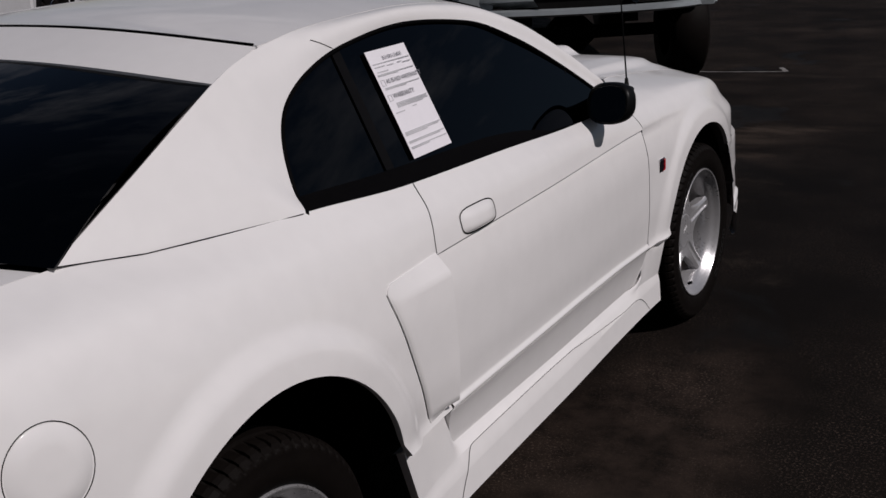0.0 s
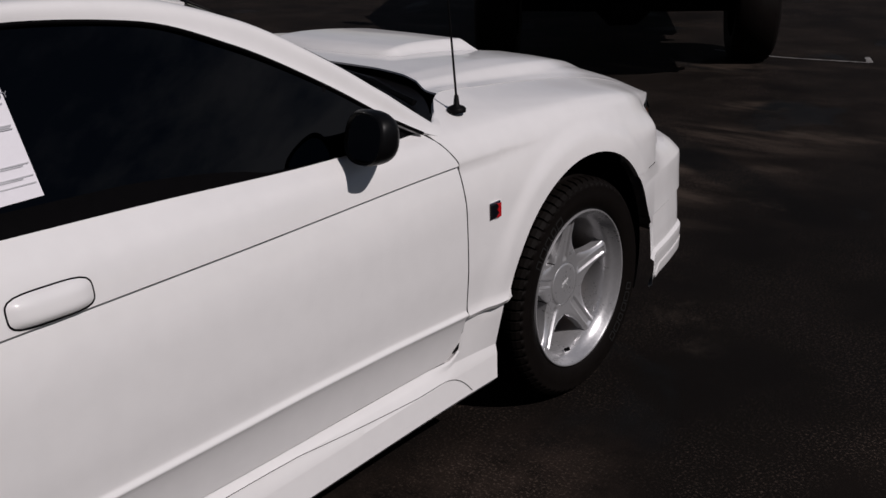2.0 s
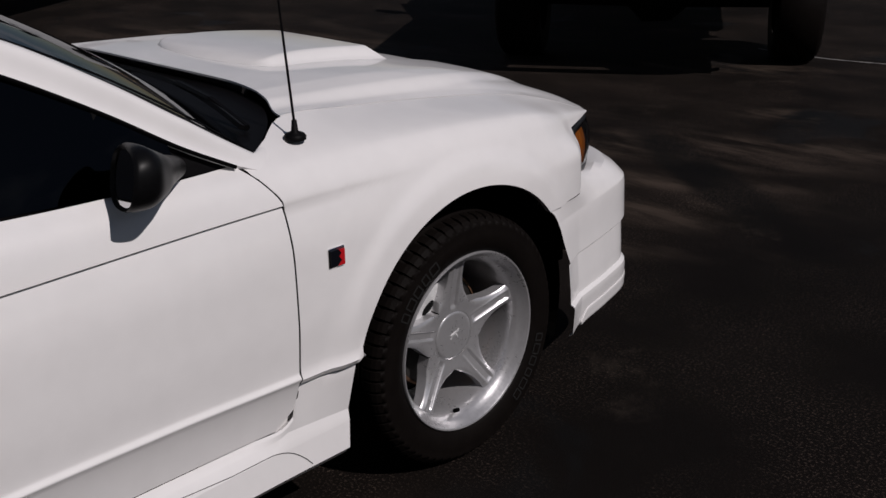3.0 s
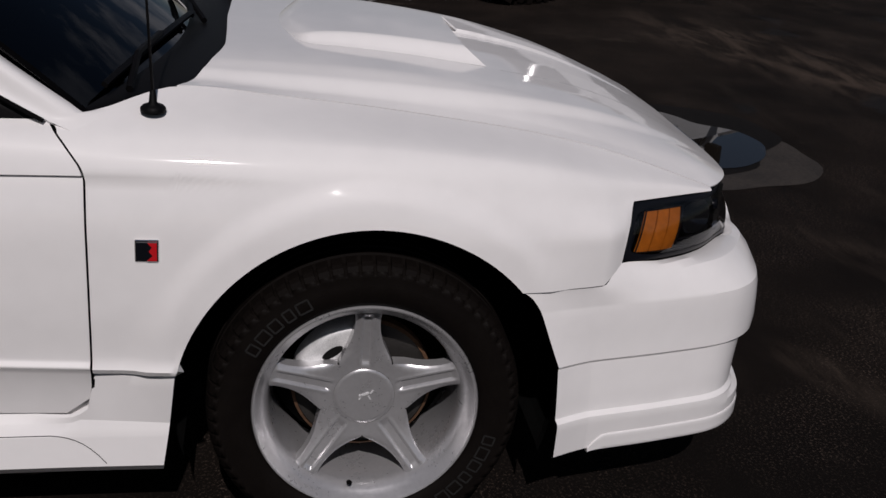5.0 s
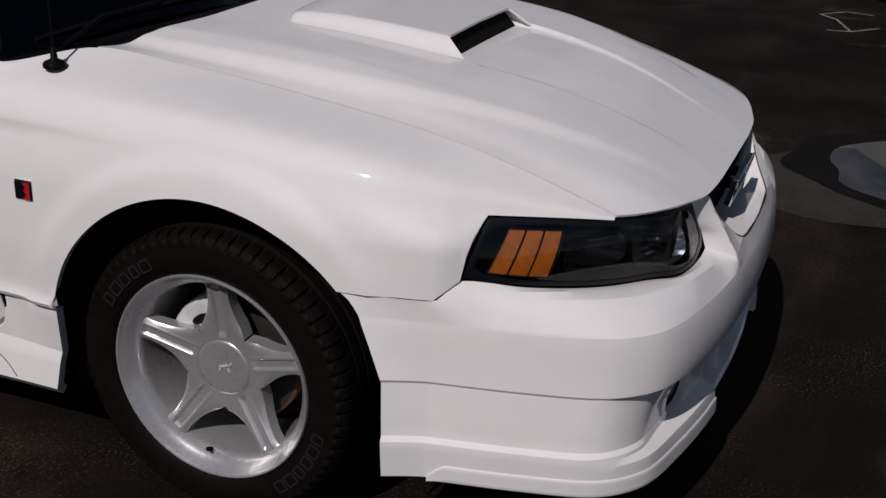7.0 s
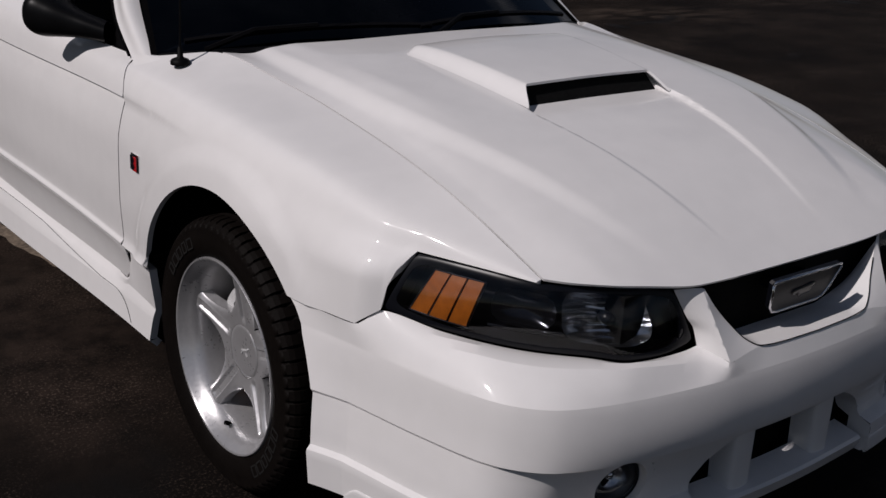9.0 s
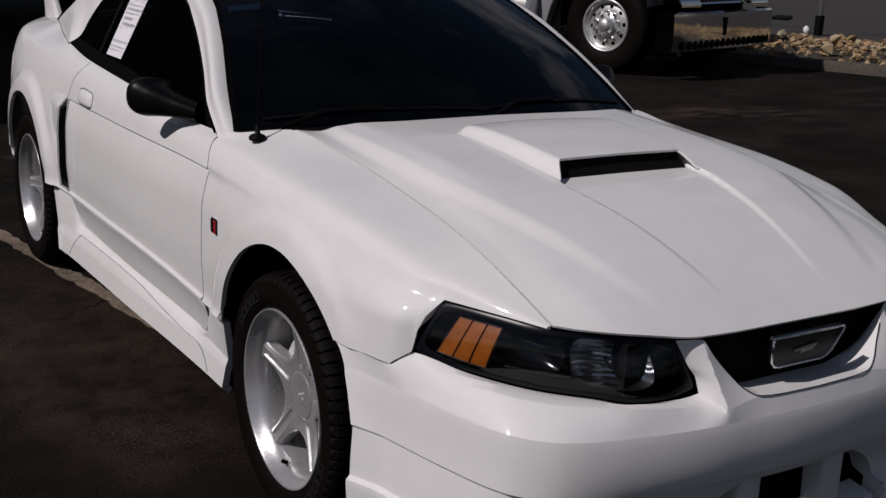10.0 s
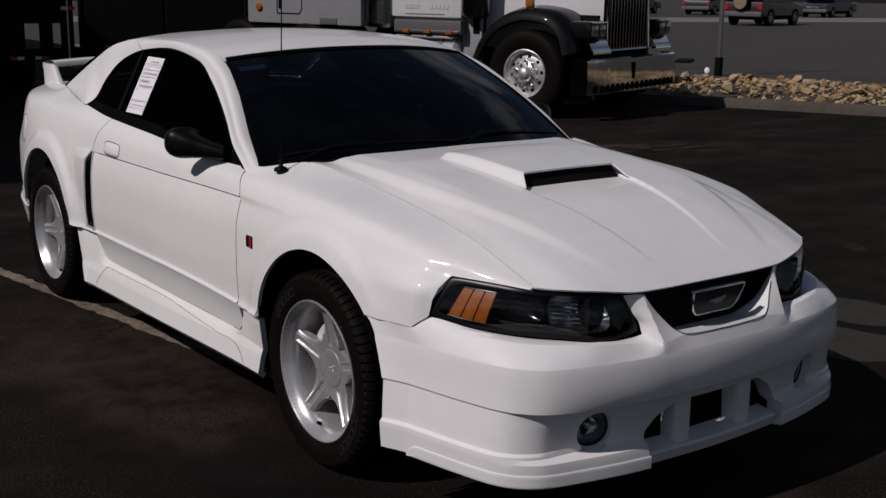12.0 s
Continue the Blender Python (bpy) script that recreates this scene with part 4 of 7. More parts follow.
# ---- wheels ----
def tyre_mesh():
    """A low tyre with blocks cut into its shoulders and grooves round its tread."""
    bm = bmesh.new()
    wall = [(0.2342, 0.090), (0.2350, 0.100), (0.2366, 0.1065), (0.244, 0.1115), (0.262, 0.1168), (0.284, 0.1175), (0.299, 0.1145), (0.304, 0.1155), (0.311, 0.110)]
    tread = [(0.3195, 0.101), (0.3245, 0.090), (0.326, 0.078), (0.3265, 0.062), (0.319, 0.060), (0.319, 0.052), (0.3265, 0.050), (0.327, 0.026), (0.319, 0.024), (0.319, 0.014), (0.327, 0.012)]
    half = [(r, x, k >= len(wall) - 1) for k, (r, x) in enumerate(wall + tread)]
    prof = half + [(r, -x, c) for r, x, c in half[::-1]]
    angles = []
    for k in range(68):
        a = 2 * math.pi * k / 68
        angles += [(a, 0), (a + 0.067, 0), (a + 0.0685, 1), (a + 0.0910, 1)]
    rows = [[bm.verts.new((x, (r - (0.0065 if cut and c and abs(x) > 0.065 else 0)) * math.cos(a), (r - (0.0065 if cut and c and abs(x) > 0.065 else 0)) * math.sin(a))) for r, x, c in prof] for a, cut in angles]
    for k in range(len(rows)):
        p, q = rows[k], rows[(k + 1) % len(rows)]
        for j in range(len(prof) - 1):
            bm.faces.new((p[j], p[j + 1], q[j + 1], q[j]))
    smooth_all(bm, 30)
    for f in bm.faces:
        if all(math.hypot(v.co.y, v.co.z) > 0.3105 for v in f.verts):
            f.smooth = False
    return bm


SPOKE_W = curve_through([0.0952, 0.104, 0.117, 0.132, 0.155, 0.18, 0.20, 0.2135], [0.0560, 0.0505, 0.0425, 0.0345, 0.0280, 0.0258, 0.0278, 0.0365])
SPOKE_X = curve_through([0.0, 0.05, 0.08, 0.14, 0.195, 0.211], [0.048, 0.049, 0.051, 0.060, 0.071, 0.074])


def rim_mesh():
    """Deep rim whose five spokes run together into a flat star, each with a narrow slot down its middle."""
    bm = bmesh.new()
    lathe(bm, [(0.2125, 0.084), (0.2205, 0.0945), (0.2255, 0.1045), (0.2290, 0.1095), (0.2325, 0.1105), (0.2348, 0.107), (0.2345, 0.094), (0.228, 0.088)], 72)
    lathe(bm, [(0.2125, 0.084), (0.2045, 0.075), (0.199, 0.055), (0.196, 0.0), (0.1945, -0.07), (0.20, -0.10)], 72)
    for k in range(5):
        rot = Matrix.Rotation(math.pi / 2 + 2 * math.pi * k / 5, 4, "X")
        def at(s, v):
            r = 0.040 + 0.1735 * v
            w = SPOKE_W(r) if r > 0.0952 else 0.588 * r
            inner = min(0.0125, 0.45 * w)
            side = abs(s)
            lat = inner * side / 0.45 if side < 0.45 else inner + (w - inner) * (side - 0.45) / 0.55
            free = min(1.0, max(0.0, (r - 0.0945) / 0.02))
            x = SPOKE_X(r) - 0.007 * free * (lat / w) ** 4
            t = min(1.0, max(0.0, (r - 0.072) / 0.012)) * min(1.0, max(0.0, (0.199 - r) / 0.006))
            x -= 0.0050 * t * min(1.0, max(0.0, (0.0112 - lat) / 0.0040))
            x += 0.0016 * t * math.exp(-((lat - 0.0145) / 0.003) ** 2)
            lat = math.copysign(lat, s)
            return rot @ Vector((x, math.sqrt(max(1e-8, r * r - lat * lat)), lat))
        ss = [0, 0.10, 0.20, 0.26, 0.31, 0.37, 0.43, 0.48, 0.53, 0.58, 0.64, 0.72, 0.80, 0.88, 0.95, 1.0]
        ss = [-q for q in ss[:0:-1]] + ss
        vs = np.linspace(0, 1, 44)
        rows = [[bm.verts.new(at(q, v)) for v in vs] for q in ss]
        for i in range(len(ss) - 1):
            for j in range(len(vs) - 1):
                bm.faces.new((rows[i][j], rows[i + 1][j], rows[i + 1][j + 1], rows[i][j + 1]))
        for e in (0, len(ss) - 1):                      # flanks
            low = {j: bm.verts.new(v.co + Vector((-0.038 + 0.012 * (j / 43), 0, 0))) for j, v in enumerate(rows[e]) if j > 13}
            for j in range(14, len(vs) - 1):
                bm.faces.new((rows[e][j], rows[e][j + 1], low[j + 1], low[j]))
    bmesh.ops.remove_doubles(bm, verts=bm.verts, dist=1e-5)
    bmesh.ops.recalc_face_normals(bm, faces=bm.faces)
    smooth_all(bm, 38)
    return bm


def wheel_parts(parent):
    part("tyre", tyre_mesh(), RUBBER, parent, "black low-profile tyre")
    part("rim", rim_mesh(), ALLOY, parent, "silver five-spoke alloy rim")
    bm = bmesh.new()
    lathe(bm, [(0.0, 0.0500), (0.03, 0.0500), (0.055, 0.0502), (0.0638, 0.0502), (0.0650, 0.046)], 40)
    smooth_all(bm)
    cap = part("centre_cap", bm, ALLOY, parent)
    bm = bmesh.new()
    lathe(bm, [(0.0650, 0.0480), (0.0650, 0.0502), (0.0654, 0.0502), (0.0654, 0.0480)], 40)
    part("cap_seam", bm, STEEL, cap)
    bm = bmesh.new()
    for dy, dz, w, h, a in ((0.0, 0.004, 0.022, 0.0045, 0.35), (0.012, -0.004, 0.003, 0.010, 0.5), (-0.008, -0.003, 0.003, 0.012, -0.4), (0.016, 0.010, 0.010, 0.003, 0.9)):
        box(bm, (0.002, w, h), (0.0510, dy, dz), 0, Matrix.Rotation(a, 4, "X"))
    part("cap_emblem", bm, CALIPER, cap, "small raised cap emblem")
    bm = bmesh.new()
    lathe(bm, [(0.08, -0.012), (0.145, -0.012), (0.145, -0.036), (0.08, -0.036)], 48)
    part("brake_disc", bm, DISC, parent, "worn steel brake disc")
    bm = bmesh.new()
    lathe(bm, [(0.145, -0.008), (0.152, -0.012), (0.152, -0.04), (0.145, -0.044)], 48)
    part("disc_edge", bm, RUST, parent, "rusty disc edge")
    bm = bmesh.new()
    lathe(bm, [(0.0, 0.02), (0.075, 0.02), (0.082, -0.02), (0.082, -0.09), (0.19, -0.095)], 32)
    part("hub", bm, DARK, parent)
    bm = bmesh.new()
    tube(bm, [(0.074, -0.026, -0.196), (0.088, -0.025, -0.188)], 0.0055, 8)
    part("valve", bm, TRIM, parent)
    for a0, n, step in ((134, 5, 7.2), (-33, 6, 7.0)):    # raised outlined letters on the sidewall, as plain blocks
        for k in range(n):
            a = radians(a0 - (k - (n - 1) / 2) * step)
            m = Matrix.Translation((0.1174, 0.271 * math.cos(a), 0.271 * math.sin(a))) @ Matrix.Rotation(a - math.pi / 2, 4, "X")
            bm = bmesh.new()
            w, h = 0.019 + 0.004 * ((k * 5) % 3), 0.024
            for dy, dz, bw, bh in ((0, h / 2, w, 0.0035), (0, -h / 2, w, 0.0035), (-w / 2, 0, 0.0035, h), (w / 2, 0, 0.0035, h)):
                box(bm, (0.0014, bw, bh), (0, 0, 0), 0, m @ Matrix.Translation((0, dy, dz)))
            part("sidewall_mark", bm, LETTER, parent, "raised pale outlined sidewall mark")


wheel = new("wheel")
wheel.parent = CAR
wheel.matrix_world = pose(0.730, AXLE_F, AXLE_Z)
wheel_parts(wheel)
for x, y, turn, roll in ((0.768, AXLE_R, 0, 24), (-0.730, AXLE_F, 180, 10), (-0.768, AXLE_R, 180, 40)):
    copy_thing(wheel, pose(x, y, AXLE_Z, 0, 0, turn) @ Matrix.Rotation(radians(roll), 4, "X"))
for side in (1, -1):
    bm = bmesh.new()
    def caliper_at(u, v):
        a = radians(96 + 62 * u)
        k = 2 * math.pi * v
        r = 0.126 + 0.032 * math.copysign(abs(math.cos(k)) ** 0.5, math.cos(k)) - 0.016 * max(0.0, 1 - abs(u - 0.55) / 0.2) * (math.cos(k) < 0)
        return Vector((0.722 + 0.036 * math.copysign(abs(math.sin(k)) ** 0.5, math.sin(k)), AXLE_F + r * math.cos(a), AXLE_Z + r * math.sin(a)))
    patch(bm, caliper_at, 16, 24, side, 0, (0.72, AXLE_F - 0.05, AXLE_Z + 0.11))
    bmesh.ops.remove_doubles(bm, verts=bm.verts, dist=1e-6)
    bmesh.ops.holes_fill(bm, edges=bm.edges)
    caliper = part("brake_caliper", bm, CALIPER, CAR, "bare silver brake caliper")
    bm = bmesh.new()
    lathe(bm, [(0.0, 0.002), (0.016, 0.003), (0.019, 0.0)], 20, Matrix.Translation((0.757 * side, AXLE_F - 0.068, AXLE_Z + 0.091)) @ Matrix.Rotation(0.6, 4, "X") @ Matrix.Diagonal((side, 1.35, 0.55, 1)))
    part("caliper_recess", bm, DARK, caliper)

# ---- wheel housings and floor ----
for cy, cz, r in (ARCH_F, ARCH_R):
    for side in (1, -1):
        bm = bmesh.new()
        lathe(bm, [(r + 0.006, 0.80), (r + 0.012, 0.76), (r + 0.012, 0.48), (0.05, 0.46)], 40, Matrix.Translation((0, cy, cz)) @ Matrix.Diagonal((side, 1, 1, 1)), -0.35, math.pi + 0.35)
        part("wheel_housing", bm, DARK, CAR)
bm = bmesh.new()
box(bm, (1.20, 0.86, 0.42), (0, 0.42, 0.42))
part("floor_pan", bm, DARK, CAR)
bm = bmesh.new()
box(bm, (0.92, 1.45, 0.50), (0, 1.42, 0.46))
part("engine_bay", bm, DARK, CAR)
bm = bmesh.new()
box(bm, (1.46, 1.45, 0.42), (0, -0.08, 0.55))
part("cabin_tub", bm, DARK, CAR)
bm = bmesh.new()
box(bm, (1.0, 1.45, 0.52), (0, -1.45, 0.58))
part("boot_tub", bm, DARK, CAR)

# ---- cabin ----
bm = bmesh.new()
def dash_at(u, v):
    r = 2 * v - 1
    y = 0.80 - 0.52 * u + 0.08 * (1 - r * r) * (1 - u)
    return Vector((0.70 * r, y, 0.915 - 0.02 * u - 0.16 * max(0, u - 0.72) / 0.28 + 0.03 * math.exp(-((r + 0.52) / 0.25) ** 2) * math.exp(-((u - 0.6) / 0.2) ** 2)))
patch(bm, dash_at, 14, 24, 1, 0.02, (0, 0.5, 0.5))
part("dashboard", bm, CABIN, CAR)
bm = bmesh.new()
ring = [Vector((-0.37 + 0.185 * math.cos(a), 0.185 * math.sin(a) * 0.42, 0.185 * math.sin(a) * 0.91)) + Vector((0, 0.285, 0.90)) for a in np.linspace(0, 2 * math.pi, 41)]
tube(bm, ring, 0.015, 8, caps=False)
for a in (0.2, math.pi - 0.2, -math.pi / 2):
    tube(bm, [Vector((-0.37, 0.285, 0.90)), Vector((-0.37 + 0.175 * math.cos(a), 0.285 + 0.175 * math.sin(a) * 0.42, 0.90 + 0.175 * math.sin(a) * 0.91))], 0.016, 6)
part("steering_wheel", bm, CABIN, CAR)
for x in (-0.37, 0.37):
    bm = bmesh.new()
    box(bm, (0.50, 0.50, 0.16), (x, -0.10, 0.68), 0.05)
    box(bm, (0.48, 0.14, 0.56), (x, -0.42, 0.92), 0.05, Matrix.Rotation(radians(-14), 4, "X"))
    box(bm, (0.25, 0.09, 0.15), (x, -0.50, 1.19), 0.035, Matrix.Rotation(radians(-14), 4, "X"))
    smooth_all(bm, 50)
    part("seat", bm, SEAT, CAR)
bm = bmesh.new()
box(bm, (1.1, 0.12, 0.45), (0, -0.95, 0.85), 0.05, Matrix.Rotation(radians(-20), 4, "X"))
part("rear_seat", bm, SEAT, CAR)

bm = bmesh.new()
patch(bm, lambda u, v: shield_at(0.845 + 0.05 * u, 0.885 + 0.085 * v) + Vector((0, -0.006, -0.006)), 3, 4, 1, 0.001, (0, 0, 0.8))
part("windshield_sticker", bm, STICKER, CAR, "pale blue windshield sticker")

# ---- cowl and wipers ----
bm = bmesh.new()
def cowl_at(u, v):
    r = 2 * v - 1
    a = shield_at(0.0, v) + Vector((0, -0.02, 0.006))
    hx = abs(r)
    b = Vector((r * 0.735, 0.745 + (hood_rear(min(1, hx)) - 0.745 + 0.012) * (1 - hx ** 5), 0.910 + 0.037 * (1 - hx ** 3.0)))
    return a.lerp(b, u)
patch(bm, cowl_at, 6, 40, 1, 0.01, (0, 0.8, 0.5))
cowl = part("cowl", bm, BLACK, CAR, "dark grey cowl panel")
for x0, x1, up in ((0.66, -0.02, 0.030), (0.02, -0.62, 0.034)):
    bm = bmesh.new()
    pts = [shield_at(0.02 + up * math.sin(math.pi * k / 20) ** 0.8 * 1.0, 0.5 + (x0 + (x1 - x0) * k / 20) / (2 * 0.73)) + Vector((0, 0.012, 0.020)) for k in range(21)]
    ribbon(bm, pts, 0.012, (0, 0.5, 1), 0.010)
    wiper = part("wiper", bm, BLACK, CAR, "black wiper blade")
    bm = bmesh.new()
    piv = shield_at(0.0, 0.5 + (x0 - 0.04) / 1.46) + Vector((0, 0.03, 0.014))
    tube(bm, [piv, pts[5] + Vector((0, 0.004, 0.012)), pts[10] + Vector((0, 0, 0.010))], 0.008, 6)
    part("wiper_arm", bm, BLACK, wiper)

# ---- head lamps ----
lamp_low = line_through((0.763, 1.813, 0.632), (0.70, 1.925, 0.616), (0.603, 2.047, 0.603), (0.517, 2.120, 0.598), (0.450, 2.168, 0.592), (0.372, 2.182, 0.592), (0.296, 2.180, 0.600))
lamp_top = line_through((0.711, 1.842, 0.744), (0.656, 1.95, 0.742), (0.590, 2.056, 0.735), (0.50, 2.105, 0.728), (0.42, 2.136, 0.720), (0.338, 2.150, 0.704))


def lamp_at(u, v, deep=0.0):
    a, b = lamp_low(u), lamp_top(u)
    p = a.lerp(b, v)
    n = Vector((0.92 - 0.72 * u, 0.35 + 0.6 * u, 0.22)).normalized()
    return p + n * (0.019 * math.sin(math.pi * v) * math.sin(math.pi * min(0.9, max(0.1, u))) - deep)


SMOKE = material("smoked_lamp_chrome", (0.05, 0.052, 0.06), 0.14, metal=0.9, vary=0.2, scale=30)
HOUSING = material("black_lamp_housing", (0.005, 0.0055, 0.008), 0.3)
HOUSING.node_tree.nodes["Principled BSDF"].inputs["Specular IOR Level"].default_value = 0.2
BRIGHT = material("bright_lamp_reflector", (0.66, 0.68, 0.72), 0.24, metal=1.0, vary=0.12, scale=30)


def on_lamp(uc, vc, du, dv, a, r, power, deep):
    """A point of the lamp on a rounded rectangle round (uc, vc)."""
    c, q = math.cos(a), math.sin(a)
    sq = (abs(c) ** power + abs(q) ** power) ** (-1 / power) * r
    return lamp_at(uc + du * c * sq, vc + dv * q * sq, deep)


for side in (1, -1):
    bm = bmesh.new()
    patch(bm, lambda u, v: lamp_at(u, v, 0.052 if 0.02 < u < 0.98 and 0.05 < v < 0.95 else 0.004), 0, 0, side, 0.05, (0.4, 1.9, 0.68), us=[0, 0.019, 0.021, *np.linspace(0.05, 0.95, 30), 0.979, 0.981, 1], vs=[0, 0.049, 0.051, 0.3, 0.5, 0.7, 0.949, 0.951, 1])
    lamp = part("head_lamp", bm, HOUSING, CAR, "smoked black head lamp with amber side marker")
    bm = bmesh.new()
    patch(bm, lambda u, v: lamp_at(0.012 + 0.976 * u, 0.02 + 0.96 * v, -0.001), 48, 12, side, 0.0, (0.4, 1.9, 0.68))
    lens = part("lens", bm, CLEAR, lamp, "clear lamp lens")
    lens.visible_shadow = False
    # the black border of the lens, wide in its corners
    bm = bmesh.new()
    patch(bm, lambda u, v: on_lamp(0.5, 0.5, 0.498 - 0.020 * u, 0.49 - 0.075 * u, 2 * math.pi * v, 1.0, 26 - 19 * u, -0.0022 - 0.0006 * math.sin(math.pi * u)), 4, 120, side, 0.0, (0.4, 1.9, 0.68))
    part("lens_border", bm, HOUSING, lamp, "black lens border")
    for k in range(3):                                    # three amber panes in a bright frame
        u0 = 0.084 + 0.0645 * k
        bm = patch(bmesh.new(), lambda u, v: lamp_at(u0 + 0.0565 * u - 0.020 * (0.5 - v), 0.14 + 0.68 * v, 0.007), 5, 8, side, 0.006, (0.4, 1.8, 0.68))
        part("amber_marker", bm, AMBER, lamp, "amber marker pane")
    bm = bmesh.new()
    loop = [(0.070, 0.13), (0.266, 0.13), (0.288, 0.83), (0.092, 0.83), (0.070, 0.13)]
    pts = [lamp_at(a[0] + (b[0] - a[0]) * k / 8, a[1] + (b[1] - a[1]) * k / 8, 0.006) for a, b in zip(loop, loop[1:]) for k in range(8)] + [lamp_at(*loop[0], 0.006)]
    tube(bm, [Vector((p.x * side, p.y, p.z)) for p in pts], 0.0015, 6)
    part("marker_frame", bm, SMOKE, lamp, "thin smoked marker frame")
    # the main lamp: a fluted bowl with its bulb
    bowl = lambda r, a: on_lamp(0.705, 0.56, 0.155, 0.385, a, r, 3.6, 0.010 + 0.040 * (1 - r ** 2.2) + 0.0022 * abs(math.sin(9 * math.pi * r * math.sin(a) * 0.5)))
    part("reflector", patch(bmesh.new(), lambda u, v: bowl(0.02 + 0.98 * u, 2 * math.pi * v), 26, 72, side, 0, (0.4, 3.5, 0.9), sharp=60), BRIGHT, lamp, "fluted bright reflector bowl")
    bm = bmesh.new()
    a, b = lamp_at(0.705, 0.56, 0.048), lamp_at(0.705, 0.56, 0.016)
    tube(bm, [Vector((p.x * side, p.y, p.z)) for p in (a, a.lerp(b, 0.5), b)], 0.012, 16)
    smooth_all(bm, 50)
    part("bulb_shade", bm, HOUSING, lamp, "dark bulb shade")
    # the small bowl between marker and main lamp, and the ledge below it
    part("inner_bowl", patch(bmesh.new(), lambda u, v: on_lamp(0.425, 0.58, 0.108, 0.27, 2 * math.pi * v, 0.02 + 0.98 * u, 3.0, 0.020 + 0.026 * (1 - u ** 2)), 16, 48, side, 0, (0.4, 3.5, 0.9)), SMOKE, lamp, "smoked inner bowl")
    bm = bmesh.new()
    tube(bm, [Vector((p.x * side, p.y, p.z)) for p in (lamp_at(0.32 + 0.24 * k / 10, 0.24 + 0.05 * k / 10, 0.022) for k in range(11))], 0.0035, 6)
    part("lamp_ledge", bm, SMOKE, lamp)

# ---- grille badge, fog lamps, emblem ----
bm = bmesh.new()
edge = [(-0.113, 0.034), (-0.108, 0.040), (0.108, 0.040), (0.113, 0.034), (0.096, -0.022), (0.082, -0.037), (0.066, -0.041), (-0.066, -0.041), (-0.082, -0.037), (-0.096, -0.022)]
mb = Matrix.Translation((0, 2.196, 0.659)) @ Matrix.Rotation(radians(76), 4, "X") @ Matrix.Rotation(math.pi, 4, "Y")
extrude_outline(bm, edge, 0.012, mb)
bmesh.ops.recalc_face_normals(bm, faces=bm.faces)
badge = part("grille_badge", bm, HOUSING, CAR, "black grille badge with a bright rim")
bm = bmesh.new()
tube(bm, [mb @ Vector((x, y, 0.012)) for x, y in edge + edge[:1]], 0.0034, 8)
smooth_all(bm, 60)
part("badge_rim", bm, CHROME, badge, "bright badge rim")
bm = bmesh.new()
for x, y, w, h, a in ((0.0, 0.002, 0.070, 0.012, 0.12), (0.006, -0.004, 0.040, 0.016, 0.12)):
    box(bm, (w, h, 0.004), (0, 0, 0), 0.004, mb @ Matrix.Translation((x, y, 0.013)) @ Matrix.Rotation(a, 4, "Z"), 2)
part("badge_shape", bm, STEEL, badge, "dull metal badge shape")
for s2 in (1, -1):
    part("badge_mount", box(bmesh.new(), (0.02, 0.07, 0.02), (0.05 * s2, 2.168, 0.665)), HOUSING, badge)

def fog_rim(a, radius):
    """The point where a cylinder round the fog lamp's axis meets the bumper, and its foot on the lamp's plane."""
    e = Vector((FOG_N.y, -FOG_N.x, 0))
    q = FOG_C + e * (radius * math.cos(a)) + Vector((0, 0, radius * math.sin(a)))
    curve = [plan_at(t, band(t, q.z), q.z) for t in np.linspace(0.35, 0.85, 120)]
    for c, d in zip(curve, curve[1:]):
        f, g = (c - q).dot(e), (d - q).dot(e)
        if f * g <= 0 and f != g:
            return q + FOG_N * (c.lerp(d, f / (f - g)) - q).dot(FOG_N), q
    return q, q


